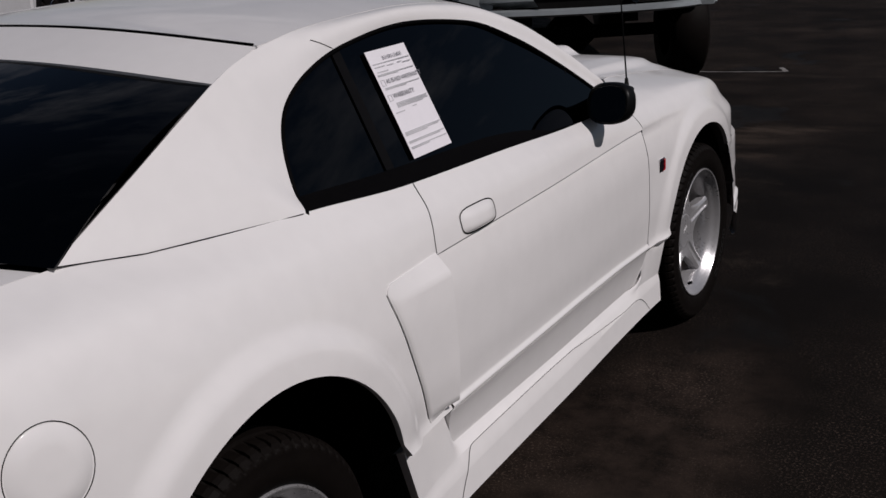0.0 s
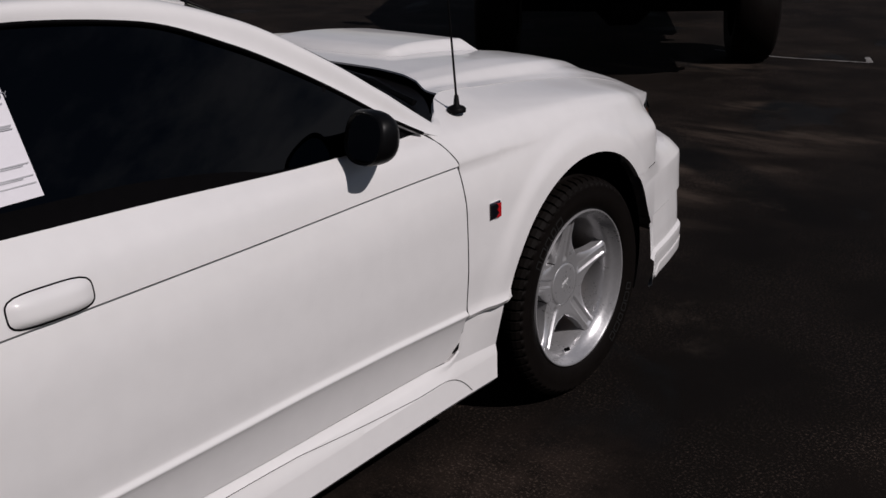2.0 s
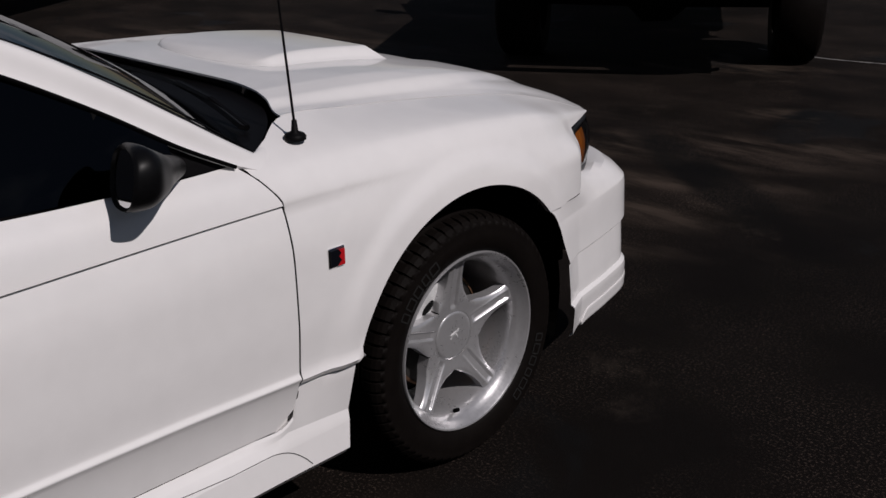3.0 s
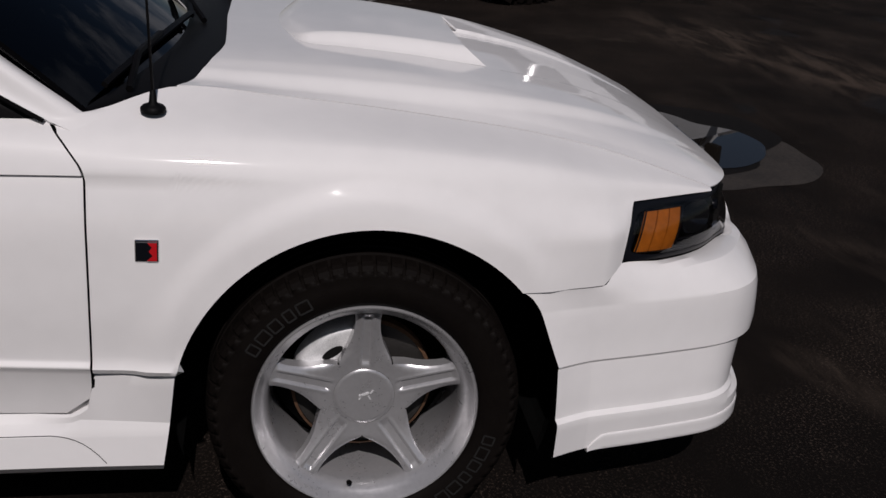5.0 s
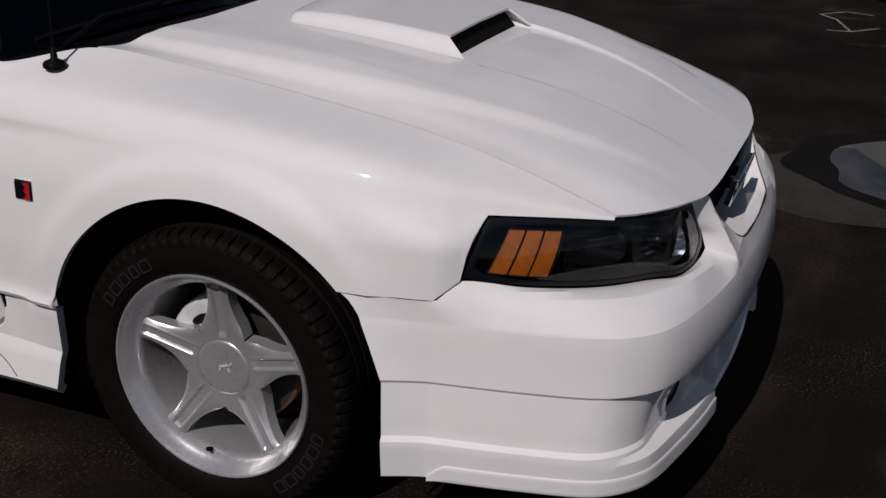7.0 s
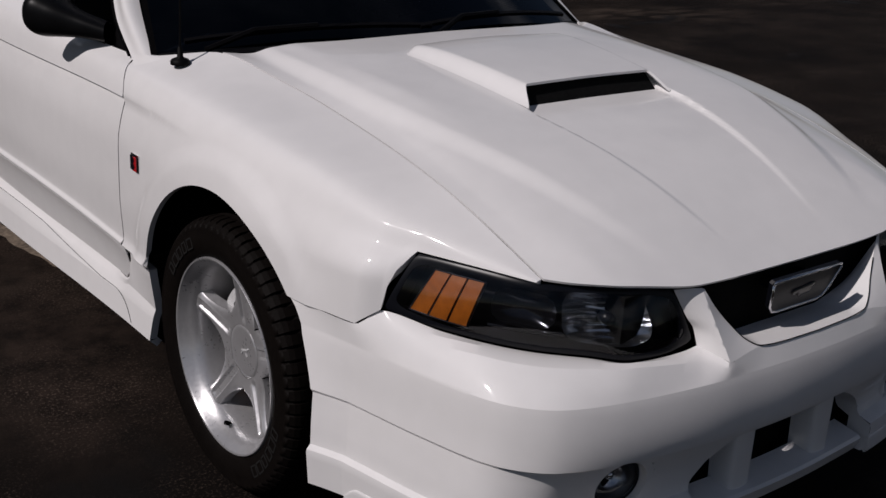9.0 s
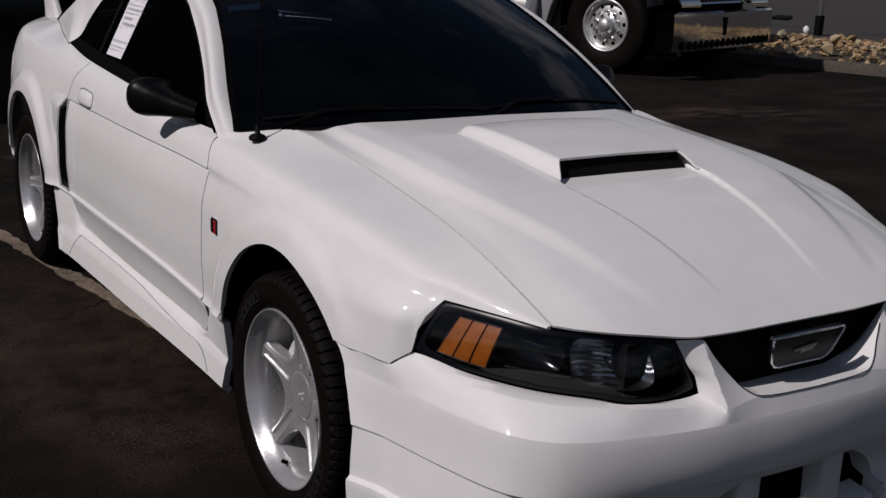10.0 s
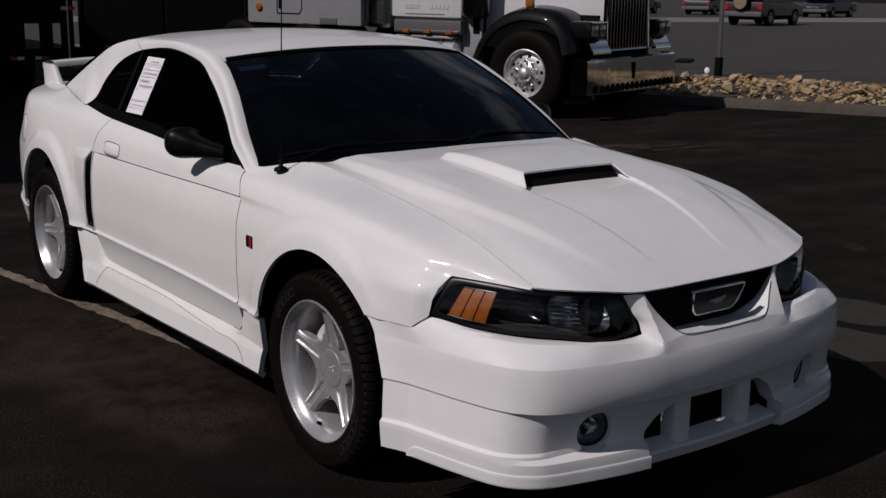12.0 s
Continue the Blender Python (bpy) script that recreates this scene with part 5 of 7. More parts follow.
for side in (1, -1):
    bm = bmesh.new()
    rows = []
    for k in range(64):
        a = 2 * math.pi * k / 64
        outer, rim, foot = fog_rim(a, FOG_R + (0.0165 if math.sin(a) > -0.72 else 0.001))[0] + FOG_N * 0.0008, fog_rim(a, FOG_R)[0] + FOG_N * 0.0016, fog_rim(a, 0.0545)[1]
        lip = rim.lerp(foot, 0.10) + FOG_N * 0.001
        rows.append([bm.verts.new((side * p.x, p.y, p.z)) for p in (outer, rim, lip, rim.lerp(foot, 0.6), foot)])
    for k in range(64):
        p, q = rows[k], rows[(k + 1) % 64]
        for j in range(4):
            f = (p[j], q[j], q[j + 1], p[j + 1])
            bm.faces.new(f if side > 0 else f[::-1])
    bm.normal_update()
    smooth_all(bm, 40)
    part("fog_bezel", bm, WHITE, bumper, "white recess round the fog lamp")
    m = Matrix.Translation((FOG_C.x * side, FOG_C.y, FOG_C.z)) @ Matrix.Rotation(math.atan2(FOG_N.y, FOG_N.x * side), 4, "Z")
    bm = lathe(bmesh.new(), [(0.0555, -0.012), (0.055, 0.004), (0.053, 0.007), (0.0505, 0.003), (0.050, -0.03)], 48, m)
    smooth_all(bm, 50)
    fog = part("fog_lamp", bm, HOUSING, CAR, "round clear fog lamp in a black ring")
    bm = lathe(bmesh.new(), [(0.0, -0.030), (0.013, -0.029), (0.029, -0.022), (0.043, -0.010), (0.0505, 0.002)], 48, m)
    smooth_all(bm, 50)
    part("fog_reflector", bm, BRIGHT, fog, "bright round reflector")
    bm = lathe(bmesh.new(), [(0.0, -0.006), (0.007, -0.007), (0.010, -0.012), (0.009, -0.03)], 20, m)
    smooth_all(bm, 50)
    part("fog_bulb", bm, CHROME, fog)
    bm = lathe(bmesh.new(), [(0.0, 0.014), (0.025, 0.0115), (0.043, 0.006), (0.0515, 0.001)], 48, m)
    smooth_all(bm, 50)
    g = part("fog_glass", bm, FOGGLASS, fog, "fog lamp glass")
    g.visible_shadow = False

p = skin(0.856, height(0.856, 0.676))
me = Matrix.Translation(p + Vector((0.001, 0, 0))) @ Matrix.Rotation(radians(90), 4, "Y") @ Matrix.Rotation(radians(90), 4, "Z")
bm = bmesh.new()
box(bm, (0.045, 0.045, 0.005), (0, 0, 0.002), 0.0015, me, 1)
emblem = part("fender_emblem", bm, CHROME, FENDER, "square black and red emblem in a chrome frame")
bm = bmesh.new()
box(bm, (0.039, 0.036, 0.003), (0, 0, 0), 0, me @ Matrix.Translation((0, 0.002, 0.004)))
part("emblem_plate", bm, HOUSING, emblem)
bm = bmesh.new()
extrude_outline(bm, [(0.0, -0.016), (0.019, -0.016), (0.019, 0.020), (0.002, 0.020), (0.010, 0.011), (0.004, 0.003), (0.011, -0.006)], 0.002, me @ Matrix.Translation((0, 0, 0.005)))
part("emblem_field", bm, RED, emblem)

# ---- aerial ----
base = Vector((0.722, 0.862, 0.921))
bm = bmesh.new()
lathe(bm, [(0.024, -0.006), (0.0245, 0.002), (0.020, 0.007), (0.008, 0.012), (0.0055, 0.036), (0.0, 0.038)], 24, Matrix.Translation(base) @ Matrix.Rotation(radians(-90), 4, "Y"))
smooth_all(bm, 50)
aerial = part("aerial", bm, BLACK, CAR, "thin black aerial with a round foot")
bm = bmesh.new()
tube(bm, [base + Vector((-0.040 * k / 6, -0.037 * k / 6, 0.03 + 0.78 * k / 6)) for k in range(7)], 0.0030, 6, 0.0016)
part("mast", bm, BLACK, aerial)

# ---- door handles and the fuel lid on the right quarter ----
for side in (1, -1):
    def on_door(y, z, out):
        q = skin(y, height(y, z)) + Vector((out, 0, 0))
        return Vector((q.x * side, q.y, q.z))
    def oval(n, ly, lz, out, bow):
        rows = []
        for k in range(n + 1):
            f = k / n
            row = []
            for j in range(36):
                a = 2 * math.pi * j / 36
                c, s = math.cos(a), math.sin(a)
                sq = (abs(c) ** 4 + abs(s) ** 4) ** -0.25
                y, z = -0.404 + ly * f * c * sq, 0.846 - 0.02 * (ly * f * c * sq) + lz * f * s * sq
                row.append(on_door(y, z, out + bow * (1 - f ** 4)))
            rows.append(row)
        return rows
    def add_rows(bm, rows):
        vs = [[bm.verts.new(q) for q in row] for row in rows[1:]]
        c = bm.verts.new(rows[0][0])
        for j in range(36):
            bm.faces.new((c, vs[0][j], vs[0][(j + 1) % 36]))
            for k in range(len(vs) - 1):
                bm.faces.new((vs[k][j], vs[k + 1][j], vs[k + 1][(j + 1) % 36], vs[k][(j + 1) % 36]))
        smooth_all(bm, 60)
        return bm
    rim = part("handle_recess", add_rows(bmesh.new(), oval(3, 0.0845, 0.0305, 0.0015, -0.0005)), TRIM, door_objects[side])
    part("door_handle", add_rows(bmesh.new(), oval(6, 0.0820, 0.0275, 0.0012, 0.014)), WHITE, door_objects[side], "white body-coloured door handle")


def on_lid(r, a):
    y, z = -1.668 + r * math.cos(a), 0.805 + r * math.sin(a)
    return skin(y, height(y, z))


bm = bmesh.new()
rows = [[bm.verts.new(on_lid(0.070 * f, a) + Vector((0.0008 if f < 1 else -0.002, 0, 0))) for a in np.linspace(0, 2 * math.pi, 48, endpoint=False)] for f in (0.001, 0.5, 0.96, 1.0)]
for p, q in zip(rows, rows[1:]):
    for j in range(48):
        bm.faces.new((p[j], q[j], q[(j + 1) % 48], p[(j + 1) % 48]))
smooth_all(bm, 60)
lid = part("fuel_lid", bm, WHITE, QUARTER, "round white fuel lid")
part("lid_gap", tube(bmesh.new(), [on_lid(0.0715, a) for a in np.linspace(0, 2 * math.pi, 49)], 0.0009, 6, caps=False), TRIM, lid)

# ---- the printed notice taped on the door window ----
notice = thing("window_notice", "white printed buyers guide sheet on the dark door window", "paper notice")
tl, tr, bl = Vector((0.6285, -0.500, 1.226)), Vector((0.6265, -0.327, 1.227)), Vector((0.7445, -0.4965, 0.9905))
ex, ey = (tr - tl), (tl - bl)
wide, tall = ex.length, ey.length
ex.normalize()
ey = (ey - ex * ey.dot(ex)).normalized()
ez = ex.cross(ey)
sheet = Matrix.Translation(bl + ez * 0.006) @ Matrix(((ex.x, ey.x, ez.x, 0), (ex.y, ey.y, ez.y, 0), (ex.z, ey.z, ez.z, 0), (0, 0, 0, 1)))
bm = bmesh.new()
grid = [[bm.verts.new(sheet @ Vector((wide * i / 8, tall * j / 12, 0.0012 * math.sin(3 * i / 8 + 2 * j / 12)))) for j in range(13)] for i in range(9)]
for i in range(8):
    for j in range(12):
        bm.faces.new((grid[i][j], grid[i + 1][j], grid[i + 1][j + 1], grid[i][j + 1]))
part("sheet", bm, PAPER, notice)


def printed(text, x, y, size, mat=INK, name="print_line"):
    cu = bpy.data.curves.new("lettering", "FONT")
    cu.body, cu.size, cu.offset = text, size, 0.0001
    ob = bpy.data.objects.new("lettering", cu)
    scene.collection.objects.link(ob)
    bpy.context.view_layer.update()
    me = bpy.data.meshes.new_from_object(ob.evaluated_get(bpy.context.evaluated_depsgraph_get()))
    bpy.data.objects.remove(ob)
    me.transform(sheet @ Matrix.Translation((x * wide, y * tall, 0.0022)))
    me.materials.clear()
    me.materials.append(mat)
    o = new(name, me)
    o.parent = notice
    return o


printed("BUYERS GUIDE", 0.33, 0.900, 0.0122)
printed("AS IS-NO WARRANTY", 0.17, 0.686, 0.0152)
printed("WARRANTY", 0.17, 0.546, 0.0165)
bm = bmesh.new()
for y, x0, x1 in ((0.875, 0.05, 0.97), (0.845, 0.06, 0.3), (0.842, 0.36, 0.52), (0.846, 0.62, 0.72), (0.835, 0.75, 0.95), (0.80, 0.08, 0.34), (0.765, 0.05, 0.55), (0.775, 0.05, 0.95), (0.65, 0.08, 0.95), (0.638, 0.08, 0.60), (0.50, 0.17, 0.95), (0.488, 0.17, 0.93), (0.476, 0.17, 0.95), (0.464, 0.17, 0.80), (0.42, 0.06, 0.28), (0.435, 0.5, 0.6), (0.235, 0.05, 0.97), (0.222, 0.05, 0.9), (0.209, 0.05, 0.6), (0.150, 0.05, 0.97), (0.138, 0.05, 0.85), (0.098, 0.05, 0.97), (0.086, 0.05, 0.5)):
    box(bm, ((x1 - x0) * wide, 0.0022, 0.0004), (0, 0, 0), 0, sheet @ Matrix.Translation(((x0 + x1) / 2 * wide, y * tall, 0.0022)))
tagged(part("small_print", bm, GREYINK, notice), kind="stuff")
for y in (0.70, 0.56):
    bm = bmesh.new()
    for dx, dy, w, h in ((0, 0.007, 0.015, 0.001), (0, -0.007, 0.015, 0.001), (-0.007, 0, 0.001, 0.015), (0.007, 0, 0.001, 0.015)):
        box(bm, (w, h, 0.0004), (0, 0, 0), 0, sheet @ Matrix.Translation((0.095 * wide + dx, y * tall + dy, 0.0022)))
    part("tick_box", bm, GREYINK, notice)
# ---- ground ----
def ground_surface():
    """Old asphalt: dark binder with pale grit, broad dusty streaks, oil spots and fine cracks."""
    m = material("worn_asphalt", (0.012, 0.0105, 0.010), 0.92)
    nt = m.node_tree
    b = nt.nodes["Principled BSDF"]
    b.inputs["Specular IOR Level"].default_value = 0.08
    tc = nt.nodes.new("ShaderNodeTexCoord")

    def noise(scale, detail, stretch=(1, 1, 1), turn=0.0, rough=0.5, warp=0.0):
        mp, n = nt.nodes.new("ShaderNodeMapping"), nt.nodes.new("ShaderNodeTexNoise")
        mp.inputs["Scale"].default_value, mp.inputs["Rotation"].default_value = stretch, (0, 0, turn)
        n.inputs["Scale"].default_value, n.inputs["Detail"].default_value = scale, detail
        n.inputs["Roughness"].default_value, n.inputs["Distortion"].default_value = rough, warp
        nt.links.new(tc.outputs["Object"], mp.inputs["Vector"])
        nt.links.new(mp.outputs[0], n.inputs["Vector"])
        return n.outputs["Fac"]

    def span(value, lo, hi, a=0.0, c=1.0):
        r = nt.nodes.new("ShaderNodeMapRange")
        r.interpolation_type = "SMOOTHSTEP"
        for k, v in (("From Min", lo), ("From Max", hi), ("To Min", a), ("To Max", c)):
            r.inputs[k].default_value = v
        nt.links.new(value, r.inputs["Value"])
        return r.outputs[0]

    def mix(fac, a, c):
        x = nt.nodes.new("ShaderNodeMix")
        x.data_type = "RGBA"
        nt.links.new(fac, x.inputs[0])
        for k, v in ((6, a), (7, c)):
            if isinstance(v, tuple):
                x.inputs[k].default_value = (*v, 1)
            else:
                nt.links.new(v, x.inputs[k])
        return x.outputs[2]

    def mul(a, c):
        x = nt.nodes.new("ShaderNodeMath")
        x.operation = "MULTIPLY"
        nt.links.new(a, x.inputs[0])
        nt.links.new(c, x.inputs[1])
        return x.outputs[0]

    base = mix(span(noise(0.5, 5, rough=0.6), 0.35, 0.65), (0.0043, 0.0031, 0.0026), (0.0096, 0.0068, 0.0053))
    streak = mul(span(noise(0.9, 6, (0.35, 1.7, 1), radians(-32), 0.62, 0.5), 0.50, 0.74), span(noise(3.0, 5), 0.30, 0.65))
    base = mix(streak, base, (0.027, 0.0205, 0.0165))
    # dusty drifts and one dark drag mark where cars turn
    def spot(x, y, turn, long, wide):
        mp, g = nt.nodes.new("ShaderNodeMapping"), nt.nodes.new("ShaderNodeTexGradient")
        mp.vector_type, g.gradient_type = "TEXTURE", "SPHERICAL"
        mp.inputs["Location"].default_value, mp.inputs["Rotation"].default_value = (x, y, 0), (0, 0, radians(turn))
        mp.inputs["Scale"].default_value = (long, wide, 1)
        nt.links.new(tc.outputs["Object"], mp.inputs["Vector"])
        nt.links.new(mp.outputs[0], g.inputs["Vector"])
        return g.outputs["Fac"]
    grain = span(noise(2.6, 8, (0.5, 1.6, 1), radians(-22), 0.68, 0.4), 0.40, 0.66)
    for x, y, turn, long, wide in ((-0.45, 4.15, 18, 1.3, 0.36), (0.15, 3.28, 32, 0.8, 0.30), (-0.05, 4.55, 20, 1.1, 0.22), (-0.3, 3.6, 26, 1.2, 0.22), (0.35, 2.9, 30, 0.7, 0.16), (-0.15, 5.3, 30, 0.8, 0.2), (-1.3, 6.1, 25, 1.2, 0.3), (-5.6, -3.6, -15, 1.8, 0.6), (-4.6, 4.6, 20, 2.2, 0.8)):
        base = mix(mul(span(spot(x, y, turn, long, wide), 0.0, 0.75), grain), base, (0.054, 0.040, 0.031))
    base = mix(span(spot(0.05, 3.8, -36, 1.5, 0.2), 0.0, 0.5, 0.0, 0.9), base, (0.0032, 0.003, 0.003))
    # a darker stretch with less grit before the wheel, and rough dusty ground beside the door
    dark_stretch = span(spot(1.10, 2.75, 84, 2.2, 1.2), 0.0, 0.5, 0.0, 0.8)
    base = mix(dark_stretch, base, (0.0037, 0.0028, 0.0025))
    base = mix(mul(span(spot(0.98, 0.0, 88, 1.35, 0.48), 0.0, 0.5, 0.0, 0.8), span(noise(7, 8, rough=0.72), 0.30, 0.66)), base, (0.030, 0.0205, 0.0160))
    patch_dust = mul(span(noise(1.7, 8, rough=0.7, warp=0.4), 0.57, 0.75), span(noise(0.28, 2), 0.42, 0.6))
    base = mix(patch_dust, base, (0.050, 0.039, 0.031))
    oil = span(noise(1.1, 4, warp=0.6), 0.30, 0.40, 1.0, 0.0)
    base = mix(oil, base, (0.005, 0.005, 0.0052))
    grit = span(noise(120, 3, rough=0.75), 0.53, 0.66)
    base = mix(mul(mul(grit, span(dark_stretch, 0.0, 1.0, 1.0, 0.6)), span(noise(2.2, 3), 0.35, 0.7)), base, (0.085, 0.062, 0.050))
    vor = nt.nodes.new("ShaderNodeTexVoronoi")
    vor.feature = "DISTANCE_TO_EDGE"
    vor.inputs["Scale"].default_value = 0.33
    wob, add = nt.nodes.new("ShaderNodeTexNoise"), nt.nodes.new("ShaderNodeVectorMath")
    wob.inputs["Scale"].default_value, wob.inputs["Detail"].default_value = 1.6, 6
    nt.links.new(tc.outputs["Object"], wob.inputs["Vector"])
    nt.links.new(tc.outputs["Object"], add.inputs[0])
    nt.links.new(wob.outputs["Color"], add.inputs[1])
    nt.links.new(add.outputs[0], vor.inputs["Vector"])
    crack = mul(span(vor.outputs["Distance"], 0.0, 0.005, 1.0, 0.0), span(noise(0.35, 2), 0.50, 0.60))
    base = mix(crack, base, (0.003, 0.003, 0.003))
    nt.links.new(base, b.inputs["Base Color"])
    nt.links.new(span(oil, 0, 1, 0.92, 0.7), b.inputs["Roughness"])
    bp = nt.nodes.new("ShaderNodeBump")
    bp.inputs["Strength"].default_value, bp.inputs["Distance"].default_value = 0.5, 0.004
    nt.links.new(noise(230, 5, rough=0.65), bp.inputs["Height"])
    nt.links.new(bp.outputs[0], b.inputs["Normal"])
    return m


bm = bmesh.new()
bmesh.ops.create_grid(bm, x_segments=2, y_segments=2, size=400)
ASPHALT = ground_surface()
tagged(link_mesh("ground", bm, ASPHALT), "dark worn asphalt of a parking lot", "ground", kind="structure")


def ragged(bm, centre, radii, z, seed, wobble=0.18, turn=0.0, steps=72):
    """A flat patch with an uneven edge."""
    r = random.Random(seed)
    ph = [(k, r.uniform(0, 6.28), r.uniform(0.4, 1.0) / k) for k in (2, 3, 4, 5, 7, 9, 13)]
    rim = []
    for i in range(steps):
        a = 2 * math.pi * i / steps
        q = 1 + wobble * sum(w * math.sin(k * a + p) for k, p, w in ph)
        x, y = radii[0] * q * math.cos(a), radii[1] * q * math.sin(a)
        rim.append(bm.verts.new((centre[0] + x * math.cos(turn) - y * math.sin(turn), centre[1] + x * math.sin(turn) + y * math.cos(turn), z)))
    bm.faces.new(rim)
    return bm


# a shallow puddle inside a damp rim and a band of dried silt
WATER = material("puddle_water", (0.010, 0.008, 0.0065), 0.015, bump=0.012, bump_scale=4, ior=1.33)
DAMP = material("damp_asphalt", (0.0045, 0.0034, 0.0030), 0.85, vary=0.5, scale=6, bump=0.4, bump_scale=200)
DAMP.node_tree.nodes["Principled BSDF"].inputs["Specular IOR Level"].default_value = 0.15
SILT = material("dried_silt", (0.024, 0.0185, 0.0148), 0.95, vary=0.6, scale=5, bump=0.4, bump_scale=120, tint=(0.0085, 0.0062, 0.005))
puddle = thing("puddle", "shallow brown rain puddle with a damp rim on asphalt", "puddle")
part("silt_band", ragged(bmesh.new(), (-2.28, 2.86), (0.72, 0.86), 0.002, 5, 0.22, radians(-6)), SILT, puddle, "tan dried silt")
part("damp_rim", ragged(bmesh.new(), (-2.50, 2.90), (0.66, 0.80), 0.004, 9, 0.16, radians(-6)), DAMP, puddle, "dark wet asphalt")
part("water", ragged(bmesh.new(), (-2.46, 2.90), (0.55, 0.66), 0.007, 14, 0.17, radians(-6)), WATER, puddle, "still mirroring water")
small = thing("puddle", "small drying puddle with a dark rim on asphalt", "puddle")
part("silt_band", ragged(bmesh.new(), (-2.05, 1.30), (0.50, 0.62), 0.002, 25, 0.2), SILT, small, "tan dried silt")
part("damp_rim", ragged(bmesh.new(), (-2.25, 1.18), (0.30, 0.40), 0.004, 29, 0.16), DAMP, small, "dark wet asphalt")
part("damp_middle", ragged(bmesh.new(), (-2.28, 1.16), (0.22, 0.31), 0.006, 34, 0.16), SILT, small, "grey drying silt")

# paint on the asphalt
LINE = material("worn_line_paint", (0.20, 0.155, 0.115), 0.9, vary=0.75, scale=7, bump=0.3, bump_scale=250, tint=(0.045, 0.034, 0.026))
CHALK = material("white_marking_spray", (0.24, 0.23, 0.22), 0.9, vary=0.7, scale=14, tint=(0.035, 0.032, 0.03))


def stroke(bm, pts, width, z=0.003, seed=1):
    """A hand-drawn stroke of uneven width on the ground."""
    r = random.Random(seed)
    f = straight_through(*[(x, y, z) for x, y in pts])
    n = max(6, int(20 * sum((Vector(a) - Vector(b)).length for a, b in zip(pts, pts[1:]))))
    rows = []
    for i in range(n + 1):
        p, q = f(max(0, i - 0.5) / n), f(min(n, i + 0.5) / n)
        d = (q - p).normalized()
        s = Vector((-d.y, d.x, 0)) * width / 2
        rows.append((bm.verts.new(f(i / n) + s * r.uniform(0.6, 1.1)), bm.verts.new(f(i / n) - s * r.uniform(0.6, 1.1))))
    for (a, b), (c, d) in zip(rows, rows[1:]):
        bm.faces.new((a, b, d, c))
    return bm


bm = stroke(bmesh.new(), [(1.60, -5.6), (1.25, -3.6), (1.03, -2.3), (0.70, -0.45), (0.50, 0.60)], 0.085, seed=3)
tagged(link_mesh("parking_line", bm, LINE), "worn tan parking bay line on asphalt", "road marking", kind="structure")
bm = stroke(bmesh.new(), [(-1.45, 6.86), (-1.15, 6.80), (-0.80, 6.83), (-0.28, 6.95)], 0.030, seed=4)
stroke(bm, [(-0.28, 6.95), (-0.37, 7.16)], 0.045, 0.0034, 5)
tagged(link_mesh("sprayed_tick", bm, CHALK), "white sprayed marking stroke on the asphalt", "road marking", kind="structure")
bm = stroke(bmesh.new(), [(-5.51, 1.98), (-5.54, 2.13), (-5.76, 2.30)], 0.030, seed=6)
stroke(bm, [(-5.54, 2.13), (-5.95, 2.00), (-6.10, 1.87)], 0.026, 0.0034, 7)
stroke(bm, [(-6.10, 1.88), (-6.30, 2.05), (-6.24, 2.23)], 0.028, 0.003, 8)
tagged(link_mesh("sprayed_mark", bm, CHALK), "white sprayed zigzag marking on the asphalt", "road marking", kind="structure")
# ---- the vehicles parked round the car ----
SILVER = material("silver_grey_paint", (0.30, 0.33, 0.345), 0.34, metal=0.25, coat=0.8, vary=0.06, scale=3, rough_vary=0.08)
OFFWHITE = material("truck_white_paint", (0.62, 0.62, 0.63), 0.35, coat=0.6, vary=0.06, scale=2, rough_vary=0.1)
GREYPAINT = material("light_grey_paint", (0.27, 0.27, 0.285), 0.4, coat=0.4, vary=0.08, scale=2, rough_vary=0.1)
FAIRING = material("dull_grey_fairing", (0.10, 0.10, 0.105), 0.5, vary=0.15, scale=5)
GLOSSBLACK = material("gloss_black_paint", (0.0025, 0.0025, 0.003), 0.5, coat=0.45, rough_vary=0.1, vary=0.2, scale=8)
MATTBLACK = material("dull_black_steel", (0.0022, 0.0022, 0.0024), 0.7, vary=0.4, scale=6)
POLISHED = material("polished_aluminium", (0.80, 0.79, 0.78), 0.28, metal=0.8, vary=0.12, scale=18, rough_vary=0.14)
MIRRORSTEEL = material("chromed_bumper_steel", (0.60, 0.60, 0.61), 0.05, metal=1.0, vary=0.1, scale=4, rough_vary=0.05)
for m in (GLOSSBLACK, MATTBLACK):
    m.node_tree.nodes["Principled BSDF"].inputs["Specular IOR Level"].default_value = 0.12
STACK = material("dark_chromed_stack", (0.20, 0.20, 0.21), 0.18, metal=1.0, vary=0.2, scale=6, rough_vary=0.1)
MAROON = material("dark_red_paint", (0.05, 0.012, 0.012), 0.35, coat=0.7, vary=0.1, scale=3)
NAVY = material("dark_blue_paint", (0.012, 0.015, 0.028), 0.35, coat=0.7, vary=0.1, scale=3)
CHARCOAL = material("charcoal_paint", (0.014, 0.014, 0.016), 0.35, coat=0.7, vary=0.1, scale=3)
TANVINYL = material("tan_vinyl_cover", (0.20, 0.16, 0.10), 0.6, vary=0.2, scale=8)
LAMPRED = material("red_lamp_lens", (0.35, 0.02, 0.02), 0.2, coat=1.0)
LAMPCLEAR = material("lamp_lens", (0.10, 0.105, 0.115), 0.16, metal=0.6, coat=1.0)
TAPERED = material("red_reflective_tape", (0.35, 0.02, 0.025), 0.4)
TAPEWHITE = material("white_reflective_tape", (0.55, 0.55, 0.55), 0.4)


